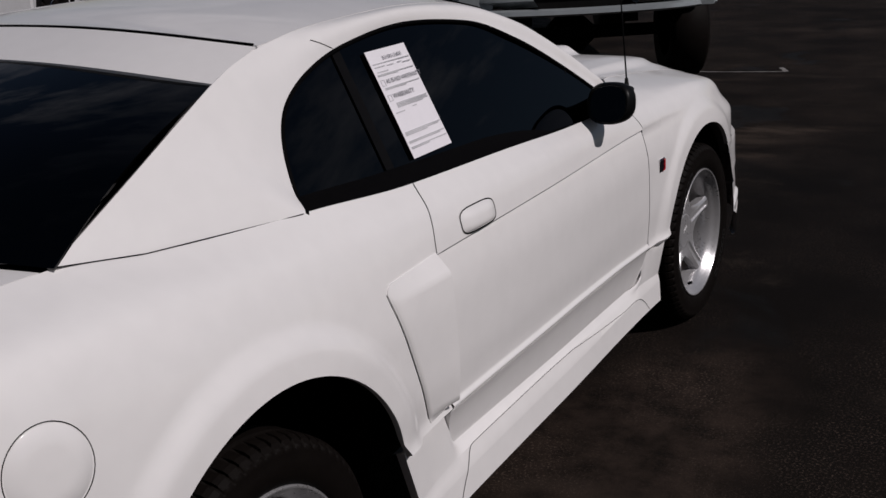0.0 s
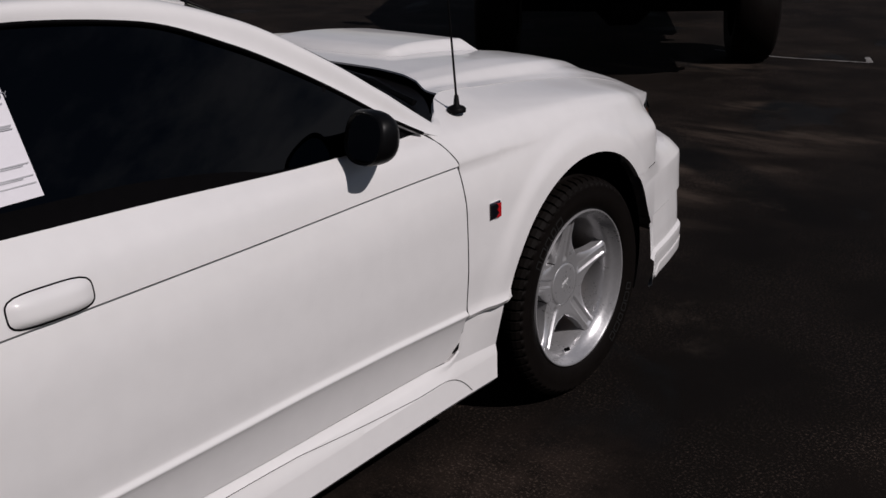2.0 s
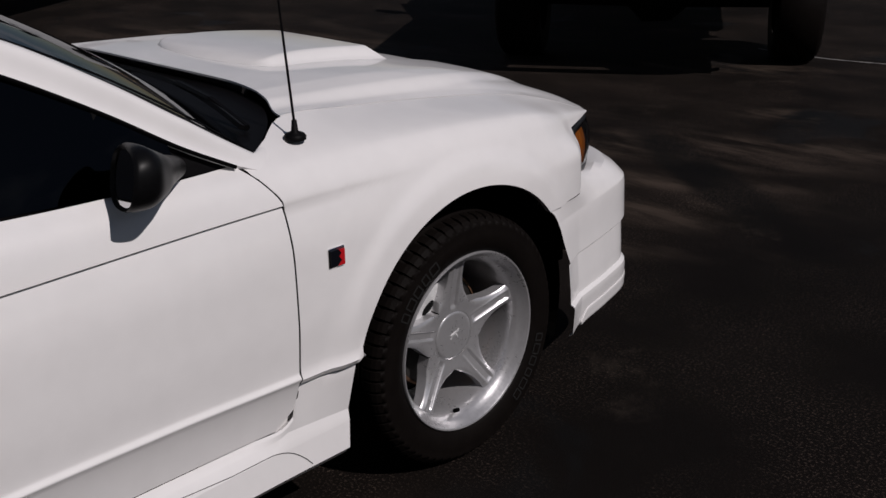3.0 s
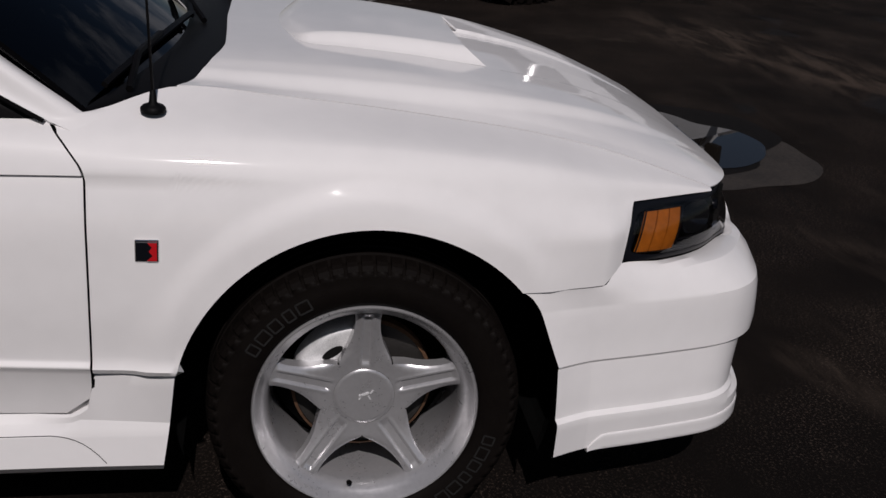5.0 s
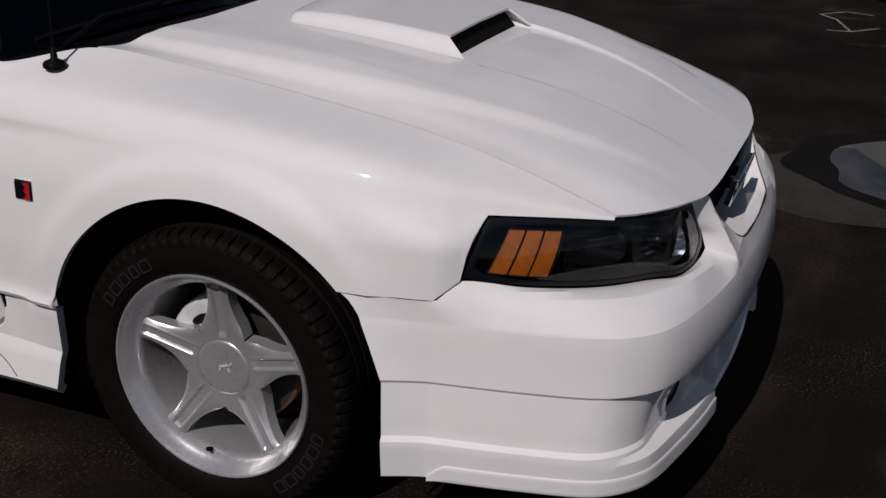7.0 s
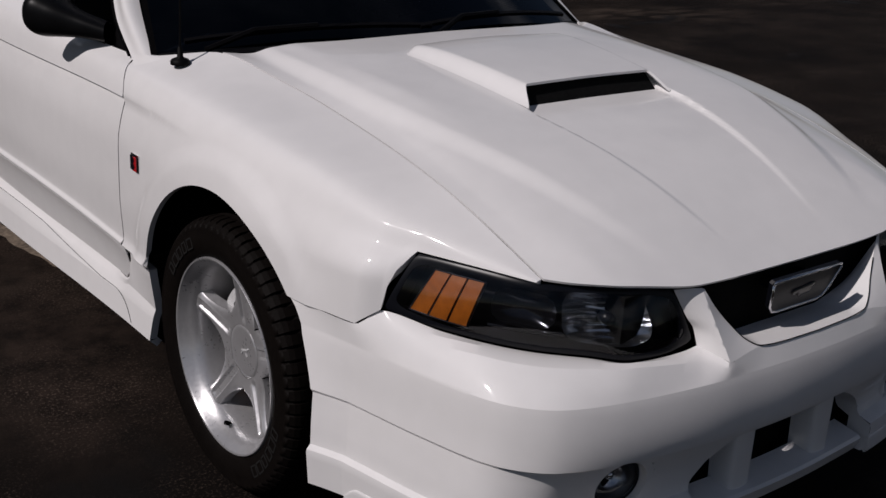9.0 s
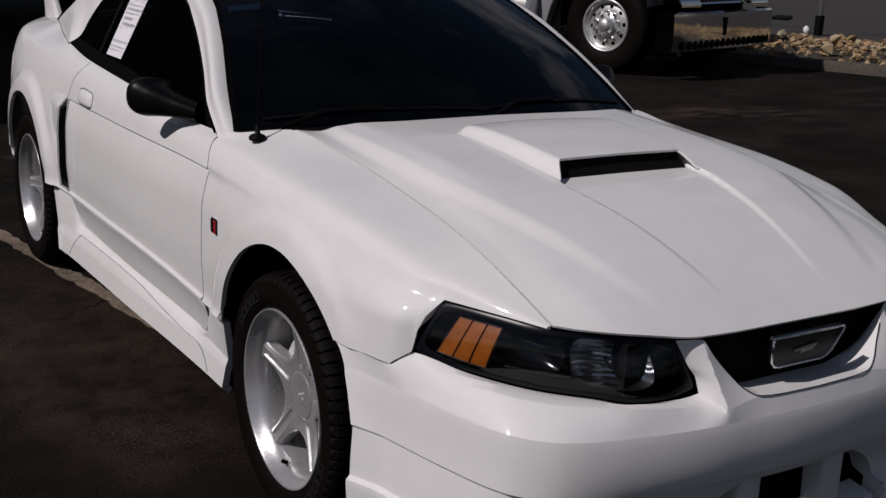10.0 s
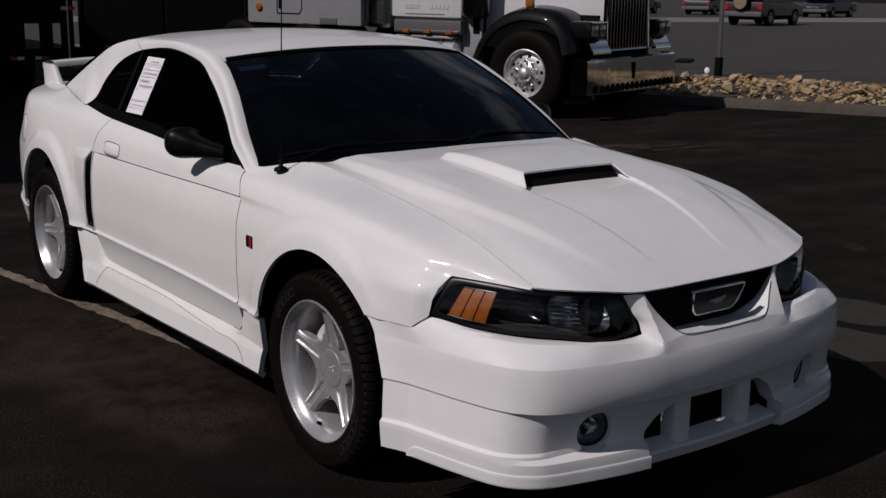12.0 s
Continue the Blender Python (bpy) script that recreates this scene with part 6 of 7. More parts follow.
def turned(x, y, degrees, z=0.0):
    return Matrix.Translation((x, y, z)) @ Matrix.Rotation(radians(degrees), 4, "Z")


def road_wheel(parent, at, R, half, rim_r, side, rim_mat=POLISHED, holes=10, hub=0.11, treads=0, tread_deep=0.012, label=""):
    """A tyre with its rim: a disc with round hand holes, a raised hub and wheel nuts."""
    m = Matrix.Translation(at) @ Matrix.Diagonal((side, 1, 1, 1))
    bm = bmesh.new()
    lathe(bm, [(rim_r, half * 0.80), (rim_r + (R - rim_r) * 0.25, half), (R - (R - rim_r) * 0.35, half * 1.02), (R - 0.03, half * 0.93), (R, half * 0.76), (R, -half * 0.76), (R - 0.03, -half * 0.93), (rim_r, -half * 0.85)], 64, m)
    knob = bmesh.new()
    if treads:
        for k in range(treads):
            for s, off in ((1, 0.0), (-1, 0.5)):
                t = Matrix.Rotation(2 * math.pi * (k + off) / treads, 4, "X")
                box(knob, (half * 0.78, 2 * math.pi * R / treads * 0.6, tread_deep * 2), (0, 0, 0), 0.0, m @ t @ Matrix.Translation((s * half * 0.5, 0, R + tread_deep * 0.4)) @ Matrix.Rotation(s * 0.18, 4, "Z"))
                box(knob, (0.012, 2 * math.pi * R / treads * 0.55, 0.05), (0, 0, 0), 0.0, m @ t @ Matrix.Translation((s * half * 0.94, 0, R - 0.035)))
    smooth_all(bm, 40)
    bmesh.ops.recalc_face_normals(bm, faces=bm.faces)
    wheel = part("wheel", bm, RUBBER, parent, label or "black rubber tyre")
    if treads:
        tagged(part("tread", knob, RUBBER, wheel, "chunky tread blocks"), kind="stuff")
    else:
        knob.free()
    bm = bmesh.new()
    face = half * 0.42
    lathe(bm, [(rim_r, half * 0.80), (rim_r + 0.012, half * 0.86), (rim_r - 0.012, half * 0.84), (rim_r - 0.03, face + 0.02), (rim_r * 0.86, face)], 64, m)
    # the disc between its holes
    n = 96
    ring = lambda r, x: [bm.verts.new(m @ Vector((x, r * math.cos(2 * math.pi * i / n), r * math.sin(2 * math.pi * i / n)))) for i in range(n)]
    a, b, c, d, e, f = ring(rim_r * 0.86, face), ring(rim_r * 0.80, face + 0.006), ring(rim_r * 0.68, face + 0.016), ring(rim_r * 0.60, face + 0.022), ring(hub, face + 0.02), ring(hub * 0.96, face + 0.085)
    for p, q, cut in ((a, b, 0), (b, c, 1), (c, d, 0), (d, e, 0), (e, f, 0)):
        for i in range(n):
            if cut and ((i * holes / n) % 1.0) < 0.30:
                continue
            bm.faces.new((p[i], p[(i + 1) % n], q[(i + 1) % n], q[i]))
    lathe(bm, [(hub * 0.96, face + 0.085), (hub * 0.8, face + 0.105), (hub * 0.45, face + 0.118), (0, face + 0.122)], 32, m)
    smooth_all(bm, 40)
    bmesh.ops.recalc_face_normals(bm, faces=bm.faces)
    rim = part("rim", bm, rim_mat, wheel, "polished metal rim with round hand holes")
    bm = bmesh.new()
    lathe(bm, [(rim_r * 0.9, -0.02), (0, -0.02)], 32, m)
    bmesh.ops.recalc_face_normals(bm, faces=bm.faces)
    part("brake_drum", bm, DARK, wheel)
    for k in range(10):
        a = 2 * math.pi * (k + 0.5) / 10
        bm = bmesh.new()
        lathe(bm, [(0.021, 0), (0.021, 0.022), (0.012, 0.048), (0, 0.052)], 8, m @ Matrix.Translation((face + 0.018, rim_r * 0.52 * math.cos(a), rim_r * 0.52 * math.sin(a))))
        bmesh.ops.recalc_face_normals(bm, faces=bm.faces)
        part("wheel_nut", bm, CHROME, wheel)
    return wheel


def side_sheet(bm, outline, x0, x1, bevel=0.02):
    """A body side: an outline in y, z, with thickness from x0 to x1 and a softened outer edge."""
    cy, cz = sum(p[0] for p in outline) / len(outline), sum(p[1] for p in outline) / len(outline)
    rows = []
    for x, k in ((x0, 0.0), (x1 - math.copysign(bevel, x1 - x0), 0.0), (x1, bevel)):
        rows.append([bm.verts.new((x, y + (k if y < cy else -k) * (abs(y - cy) > 0.3), z + (k if z < cz else -k) * (abs(z - cz) > 0.1))) for y, z in outline])
    n = len(outline)
    for p, q in zip(rows, rows[1:]):
        for i in range(n):
            bm.faces.new((p[i], p[(i + 1) % n], q[(i + 1) % n], q[i]))
    bm.faces.new(rows[0])
    bm.faces.new(rows[-1])
    return bm


def arch(cy, cz, r, a0, a1, n=12):
    return [(cy + r * math.cos(radians(a0 + (a1 - a0) * i / n)), cz + r * math.sin(radians(a0 + (a1 - a0) * i / n))) for i in range(n + 1)]


def shaped(name, bm, mat, parent, label="", angle=30):
    bmesh.ops.recalc_face_normals(bm, faces=bm.faces)
    smooth_all(bm, angle)
    return part(name, bm, mat, parent, label)


def loft(rows):
    bm = bmesh.new()
    vs = [[bm.verts.new(p) for p in row] for row in rows]
    for p, q in zip(vs, vs[1:]):
        for i in range(len(p) - 1):
            bm.faces.new((p[i], p[i + 1], q[i + 1], q[i]))
    return bm


def pickup(label, at, paint, bed_paint, low, R, half, rim_r, treads, rim_mat, knobs=0.014, opening=True, out=0.82, tall=0.62, tail=-5.65):
    """A full-size pickup: its front is at y = 0, facing +y, with its axles at -1.05 and -4.55."""
    truck = thing("pickup_truck", label, "pickup truck", at=at)
    W, top = 1.0, low + tall
    fy, ry = -1.05, -4.55
    wr = R + 0.09
    wz = R
    lowz = low + 0.03
    cut = math.degrees(math.asin(max(-0.9, min(0.9, (lowz - wz) / wr))))
    for s in (1, -1):
        fend = [(-0.10, lowz)] + [(-0.06, top - 0.2), (-0.10, top), (-1.75, top + 0.04), (-1.75, lowz)] + arch(fy, wz, wr, 180 - cut, cut)
        shaped("fender", side_sheet(bmesh.new(), fend, s * 0.70, s * W, 0.05), paint, truck)
        for y0, y1 in ((-2.68, -1.765), (-3.60, -2.695)):
            door = shaped("door", side_sheet(bmesh.new(), [(y0, lowz), (y1, lowz), (y1, top + 0.04), (y0, top + 0.04)], s * 0.80, s * W, 0.02), paint, truck)
            bm = box(bmesh.new(), (0.03, 0.17, 0.05), (s * (W + 0.02), y0 + 0.16, top - 0.08), 0.012)
            part("door_handle", bm, BLACK, door, "black pull handle")
        bed = [(-3.615, lowz), (-3.615, top + 0.02), (tail, top + 0.02), (tail, lowz)] + arch(ry, wz, wr, 180 - cut, cut)
        shaped("bed_side", side_sheet(bmesh.new(), bed, s * 0.78, s * W, 0.03), bed_paint, truck)
        bm = bmesh.new()
        for cy in (fy, ry):
            pts = arch(cy, wz, wr + 0.01, 180 - cut, cut, 20)
            rows = [[(s * (W - 0.02), y, z) for y, z in pts], [(s * (W + 0.035), y, z) for y, z in pts], [(s * (W + 0.035), cy + (y - cy) * 1.10, wz + (z - wz) * 1.10) for y, z in pts], [(s * (W - 0.01), cy + (y - cy) * 1.12, wz + (z - wz) * 1.12) for y, z in pts]]
            shaped("arch_flare", loft(rows), BLACK, truck)
        bm.free()
        shaped("step_bar", tube(bmesh.new(), [(s * (W - 0.06), y, lowz - 0.09 + 0.05 * (abs(y + 2.8) > 0.9)) for y in (-3.8, -3.65, -2.8, -1.95, -1.8)], 0.04, 10), BLACK, truck)
        for y in (fy, ry):
            road_wheel(truck, (s * (W - half * out), y, R), R, half, rim_r, s, rim_mat, 8, 0.075, treads, knobs)
    for x in (0.42, -0.42):
        part("frame_rail", box(bmesh.new(), (0.12, -tail - 0.75, 0.18), (x, (tail - 0.45) / 2, lowz - 0.06)), MATTBLACK, truck, "black chassis rail")
    part("underbody", box(bmesh.new(), (1.50, -tail - 0.45, 0.20), (0, (tail - 0.25) / 2, lowz + 0.16)), MATTBLACK, truck, "dark underbody")
    for y in (fy, ry):
        bm = lathe(bmesh.new(), [(0.05, -0.75), (0.055, -0.2), (0.15, -0.1), (0.16, 0.1), (0.055, 0.2), (0.05, 0.75)], 16, Matrix.Translation((0, y, R)))
        shaped("axle", bm, MATTBLACK, truck)
    rows = [[(x, y, top + h + 0.05 * math.cos(x / 0.82 * 1.45)) for x in np.linspace(-0.82, 0.82, 13)] for y, h in ((-0.10, -0.03), (-0.20, 0.06), (-0.8, 0.10), (-1.75, 0.13))]
    rows = [[(x, -0.08, top - 0.16) for x in np.linspace(-0.82, 0.82, 13)]] + rows
    shaped("hood", loft(rows), paint, truck)
    cab = []
    for y, w, z in ((-1.72, 0.90, top + 0.06), (-2.15, 0.74, top + 0.60), (-2.35, 0.70, top + 0.66), (-3.40, 0.70, top + 0.66), (-3.60, 0.74, top + 0.58), (-3.64, 0.90, top + 0.02)):
        cab.append([(-w, y, z), (-w * 0.55, y, z + 0.025), (0, y, z + 0.035), (w * 0.55, y, z + 0.025), (w, y, z)])
    shaped("roof", loft(cab[1:5]), paint, truck)
    shaped("windshield", loft(cab[0:2]), GLASS, truck, "dark glass")
    shaped("rear_window", loft(cab[4:6]), GLASS, truck, "dark glass")
    for s in (1, -1):
        for y0, y1, a0, a1 in ((-2.66, -1.80, -2.66, -2.22), (-3.56, -2.72, -3.48, -2.72)):
            bm = loft([[(s * 0.93, y0, top + 0.03), (s * 0.93, y1, top + 0.03)], [(s * 0.735, a0, top + 0.57), (s * 0.735, a1, top + 0.57)]])
            shaped("side_window", bm, GLASS, truck, "dark glass")
        for (y0, z0), (y1, z1) in (((-1.72, top + 0.04), (-2.18, top + 0.61)), ((-2.69, top + 0.04), (-2.69, top + 0.61)), ((-3.62, top + 0.04), (-3.56, top + 0.60))):
            shaped("pillar", tube(bmesh.new(), [(s * 0.92, y0, z0), (s * 0.73, y1, z1)], 0.045, 8), paint, truck)
        bm = box(bmesh.new(), (0.16, 0.10, 0.24), (s * 1.10, -1.95, top + 0.20), 0.03)
        shaped("door_mirror", bm, BLACK, truck)
    shaped("bed_floor", box(bmesh.new(), (1.56, -3.63 - tail, 0.06), (0, (tail - 3.63) / 2, low + 0.34)), MATTBLACK, truck)
    shaped("tailgate", box(bmesh.new(), (1.56, 0.06, 0.52), (0, tail + 0.03, low + 0.38), 0.015), bed_paint, truck)
    shaped("rear_bumper", box(bmesh.new(), (1.9, 0.16, 0.20), (0, tail - 0.11, low + 0.10), 0.03), CHROME, truck, "chrome step bumper")
    # the front: a moulded bumper with a wide opening, grille and lamps
    def face_y(x):
        return -0.02 - 0.16 * max(0, abs(x) - 0.55) ** 2 / 0.2 - 0.03 * x * x
    xs = np.linspace(-1.0, 1.0, 41)
    shaped("bumper_lip", loft([[(x, face_y(x) + d, z + 0.02 * x * x) for x in xs] for d, z in ((-0.12, low), (0.0, low + 0.005), (0.02, low + 0.02), (0.015, low + 0.05), (-0.03, low + 0.062))]), paint, truck)
    for s in (1, -1):
        xe = [0.30 + 0.70 * i / 14 for i in range(15)] if opening else [0.70 * i / 14 + 0.30 for i in range(15)]
        rows = []
        for z, inner, d in ((low + 0.060, 0.36, -0.02), (low + 0.12, 0.40, 0.0), (low + 0.24, 0.47, 0.0), (low + 0.30, 0.50, -0.02), (low + 0.31, 0.50, -0.12)):
            rows.append([(s * (inner + (1.0 - inner) * k / 14), face_y(inner + (1.0 - inner) * k / 14) + d, z + 0.01) for k in range(15)])
        rows[0] = [(p[0], p[1] - 0.1, p[2]) for p in rows[0]]
        shaped("bumper_corner", loft(rows), paint, truck)
        rows = [[(s * inner, face_y(inner) + d, z + 0.01) for z, inner in ((low + 0.06, 0.36), (low + 0.12, 0.40), (low + 0.24, 0.47), (low + 0.31, 0.50))] for d in (0.0, -0.2)]
        shaped("opening_cheek", loft(rows), paint, truck)
        rows = [[(s * x, face_y(x) - 0.07, z) for x in np.linspace(0.60, 0.96, 9)] for z in (top - 0.27, top - 0.06)]
        lamp = shaped("head_lamp", loft([[(p[0], p[1] - 0.12, p[2]) for p in rows[0]]] + rows + [[(p[0], p[1] - 0.12, p[2]) for p in rows[1]]]), LAMPCLEAR, truck, "clear head lamp lens")
        shaped("lamp_rim", tube(bmesh.new(), [(s * 0.60, face_y(0.6) - 0.06, top - 0.28), (s * 0.96, face_y(0.96) - 0.06, top - 0.28), (s * 0.96, face_y(0.96) - 0.06, top - 0.05), (s * 0.60, face_y(0.6) - 0.06, top - 0.05)], 0.014, 6), BLACK, lamp)
    part("opening_backing", box(bmesh.new(), (1.24, 0.03, 0.34), (0, -0.24, low + 0.18)), DARK, truck, "black opening")
    part("grille_backing", box(bmesh.new(), (1.70, 0.03, 0.36), (0, -0.20, top - 0.18)), DARK, truck, "black grille")
    for k in range(4):
        shaped("grille_bar", box(bmesh.new(), (1.14, 0.04, 0.028), (0, -0.10, top - 0.27 + 0.075 * k), 0.008), CHROME, truck, "chrome grille bar")
    return truck


pickup("silver-grey pickup truck with its dark lower grille, parked", turned(-1.31, 5.27, 212), SILVER, SILVER, 0.64, 0.40, 0.16, 0.23, 0, ALLOY, 0.006, True, 0.5)
# the white truck stands on chunky tyres beside the puddle
heading = Vector((-0.5, 0.866, 0))
spot = Vector((-7.17, 2.70, 0)) + heading * 4.55
pickup("white pickup truck on big knobbly off-road tyres", turned(spot.x, spot.y, 30), OFFWHITE, OFFWHITE, 0.50, 0.45, 0.16, 0.22, 26, CHROME, 0.02, True, 0.82, 0.92, -5.17)


# ---- the road tractor ----
semi = thing("road_tractor", "white long-nosed road tractor with black fenders and chrome bumper", "truck", at=turned(-7.56, -6.57, 18))
S = semi
for s in (1, -1):
    road_wheel(S, (s * 1.06, -0.05, 0.52), 0.52, 0.15, 0.285, s, POLISHED, 10, 0.085, 0, 0.0, "worn black truck tyre")
    for y in (-3.55, -4.85):
        road_wheel(S, (s * 0.98, y, 0.52), 0.52, 0.26, 0.285, s, POLISHED, 10, 0.1)
    # a swept fender with a rolled lip
    spine = [(-0.92, 0.42), (-0.84, 0.72), (-0.66, 1.02), (-0.38, 1.22), (-0.05, 1.30), (0.22, 1.27), (0.42, 1.17), (0.56, 1.00), (0.62, 0.80)]
    f = line_through(*[(0, y, z) for y, z in spine])
    rows = []
    for i in range(33):
        p = f(i / 32)
        q = f(min(1, i / 32 + 0.01)) - f(max(0, i / 32 - 0.01))
        nrm = Vector((0, -q.z, q.y)).normalized()
        rows.append([p + nrm * d + Vector((s * x, 0, 0)) for x, d in ((0.62, 0.02), (0.80, 0.03), (1.02, 0.02), (1.15, -0.02), (1.215, -0.08), (1.225, -0.14), (1.20, -0.16), (1.18, -0.14))])
    shaped("fender", loft(rows), GLOSSBLACK, S, "gloss black swept fender", 60)
    part("fender_liner", box(bmesh.new(), (0.05, 1.5, 1.0), (s * 0.66, -0.1, 0.72)), DARK, S)
    # hood side, tapering to the grille
    rows = []
    for y, w, z1 in ((-1.05, 0.86, 1.75), (-0.5, 0.80, 1.74), (0.1, 0.70, 1.70), (0.55, 0.60, 1.66), (0.66, 0.57, 1.64)):
        rows.append([(s * w, y, 0.80), (s * w, y, 1.2), (s * w * 0.99, y, z1 - 0.16), (s * (w - 0.05), y, z1 - 0.05), (s * (w - 0.16), y, z1), (0, y, z1 + 0.03)])
    shaped("hood", loft(rows), OFFWHITE, S, "white tapered hood", 50)
    # lamp pod on its bracket
    bm = box(bmesh.new(), (0.36, 0.30, 0.20), (s * 0.90, 0.62, 1.06), 0.04)
    pod = shaped("lamp_pod", bm, GLOSSBLACK, S, "gloss black lamp pod")
    for dx in (-0.085, 0.085):
        shaped("lamp_lens", box(bmesh.new(), (0.14, 0.03, 0.13), (s * 0.90 + dx, 0.775, 1.05), 0.012), LAMPCLEAR, pod, "clear square lamp")
    shaped("lamp_trim", box(bmesh.new(), (0.36, 0.05, 0.02), (s * 0.90, 0.77, 1.145), 0.008), CHROME, pod)
    rows = [[(s * x, 0.70 + d, z) for x in (0.62, 0.80, 0.98, 1.06)] for z, d in ((0.77, 0.10), (0.80, 0.11), (0.94, 0.03), (0.955, 0.0))]
    shaped("bumper_step", loft(rows), MIRRORSTEEL, S, "chromed filler panel", 60)
    shaped("air_cleaner", lathe(bmesh.new(), [(0.001, -0.45), (0.15, -0.45), (0.19, -0.41), (0.19, 0.40), (0.15, 0.46), (0.001, 0.46)], 32, Matrix.Translation((s * 1.02, -0.88, 1.62)) @ Matrix.Rotation(radians(90), 4, "Y")), STACK, S, "dark polished air cleaner canister", 40)
    shaped("canister_bracket", box(bmesh.new(), (0.16, 0.10, 0.24), (s * 0.94, -0.88, 1.08), 0.02), MATTBLACK, S)
    shaped("splash_panel", box(bmesh.new(), (0.05, 0.30, 0.75), (s * 0.98, -0.95, 0.80), 0.02), GREYPAINT, S)
    # cab door and its fairing with three amber lamps
    shaped("cab_side", box(bmesh.new(), (0.10, 1.10, 1.55), (s * 1.08, -1.58, 1.92), 0.03), OFFWHITE, S, "white cab door")
    fair = shaped("sill_fairing", box(bmesh.new(), (0.10, 1.06, 0.17), (s * 1.10, -1.55, 1.03), 0.02), FAIRING, S, "dull grey sill fairing")
    shaped("sill_strip", box(bmesh.new(), (0.02, 1.02, 0.03), (s * 1.16, -1.55, 0.975), 0.006), STEEL, fair)
    for y in (-1.86, -1.52, -1.18):
        lamp = shaped("marker_lamp", box(bmesh.new(), (0.03, 0.10, 0.045), (s * 1.18, y, 0.972), 0.01), AMBER, fair, "amber marker lamp")
    shaped("exhaust_pipe", lathe(bmesh.new(), [(0.001, -0.0), (0.17, 0.0), (0.215, 0.05), (0.215, 1.6), (0.09, 1.7), (0.09, 2.9), (0.001, 2.9)], 32, Matrix.Translation((s * 1.06, -2.33, 1.0)) @ Matrix.Rotation(radians(-90), 4, "Y")), STACK, S, "dark polished exhaust stack", 40)
    shaped("stack_foot", tube(bmesh.new(), [(s * 1.06, -2.33, 1.02), (s * 1.06, -2.33, 0.90), (s * 0.70, -2.33, 0.86)], 0.07, 12), MATTBLACK, S)
    tank = shaped("fuel_tank", lathe(bmesh.new(), [(0.001, -0.62), (0.26, -0.62), (0.30, -0.58), (0.30, 0.58), (0.26, 0.62), (0.001, 0.62)], 40, Matrix.Translation((s * 0.93, -1.72, 0.60)) @ Matrix.Rotation(radians(90), 4, "Z")), POLISHED, S, "polished aluminium fuel tank", 40)
    for y in (-2.1, -1.35):
        shaped("tank_strap", lathe(bmesh.new(), [(0.305, -0.03), (0.31, -0.03), (0.31, 0.03), (0.305, 0.03)], 40, Matrix.Translation((s * 0.93, y, 0.60)) @ Matrix.Rotation(radians(90), 4, "Z")), STEEL, tank)
    shaped("step_plate", box(bmesh.new(), (0.26, 0.9, 0.03), (s * 1.02, -1.6, 0.905), 0.01), POLISHED, S, "bright step plate")
    # the sleeper behind
    wall = shaped("sleeper_wall", box(bmesh.new(), (0.08, 2.08, 2.3), (s * 1.18, -3.615, 2.15), 0.03), GREYPAINT, S, "light grey sleeper side")
    x = s * 1.222
    bm = bmesh.new()
    loop = [(x, -4.08, 1.14), (x, -4.08, 1.75), (x, -3.62, 1.75), (x, -3.62, 1.20), (x, -3.67, 1.14), (x, -4.08, 1.14)]
    shaped("access_door_seal", tube(bm, loop, 0.009, 6), MATTBLACK, wall, "dark door seam")
    shaped("access_latch", box(bmesh.new(), (0.03, 0.05, 0.13), (x, -4.02, 1.27), 0.01), BLACK, wall)
    shaped("round_marker", lathe(bmesh.new(), [(0.06, 0), (0.06, 0.02), (0.045, 0.035), (0, 0.04)], 24, Matrix.Translation((x - s * 0.004, -4.42, 1.22)) @ Matrix.Diagonal((s, 1, 1, 1))), AMBER, wall, "round amber marker lamp")
    shaped("step_light", box(bmesh.new(), (0.02, 0.30, 0.09), (x, -3.14, 1.055), 0.008), FAIRING, wall, "small grey plate")
    shaped("sleeper_skirt", box(bmesh.new(), (0.06, 2.0, 0.10), (s * 1.14, -3.62, 0.95), 0.01), MATTBLACK, S)
bm = bmesh.new()
box(bm, (2.28, 2.0, 2.2), (0, -3.615, 2.1))
part("sleeper_box", bm, GREYPAINT, S, "light grey sleeper body")
part("cab_box", box(bmesh.new(), (2.10, 1.45, 1.5), (0, -1.8, 1.85)), OFFWHITE, S, "white cab body")
part("windshield", box(bmesh.new(), (1.8, 0.03, 0.62), (0, -1.06, 2.25), 0.01), GLASS, S, "dark glass")
part("roof", box(bmesh.new(), (2.2, 3.6, 0.10), (0, -2.85, 3.28), 0.04), OFFWHITE, S)
part("chassis", box(bmesh.new(), (0.9, 7.0, 0.28), (0, -2.9, 0.72)), MATTBLACK, S, "black chassis rail")
shaped("front_axle", lathe(bmesh.new(), [(0.07, -0.95), (0.07, 0.95)], 12, Matrix.Translation((0, -0.05, 0.5))), MATTBLACK, S)
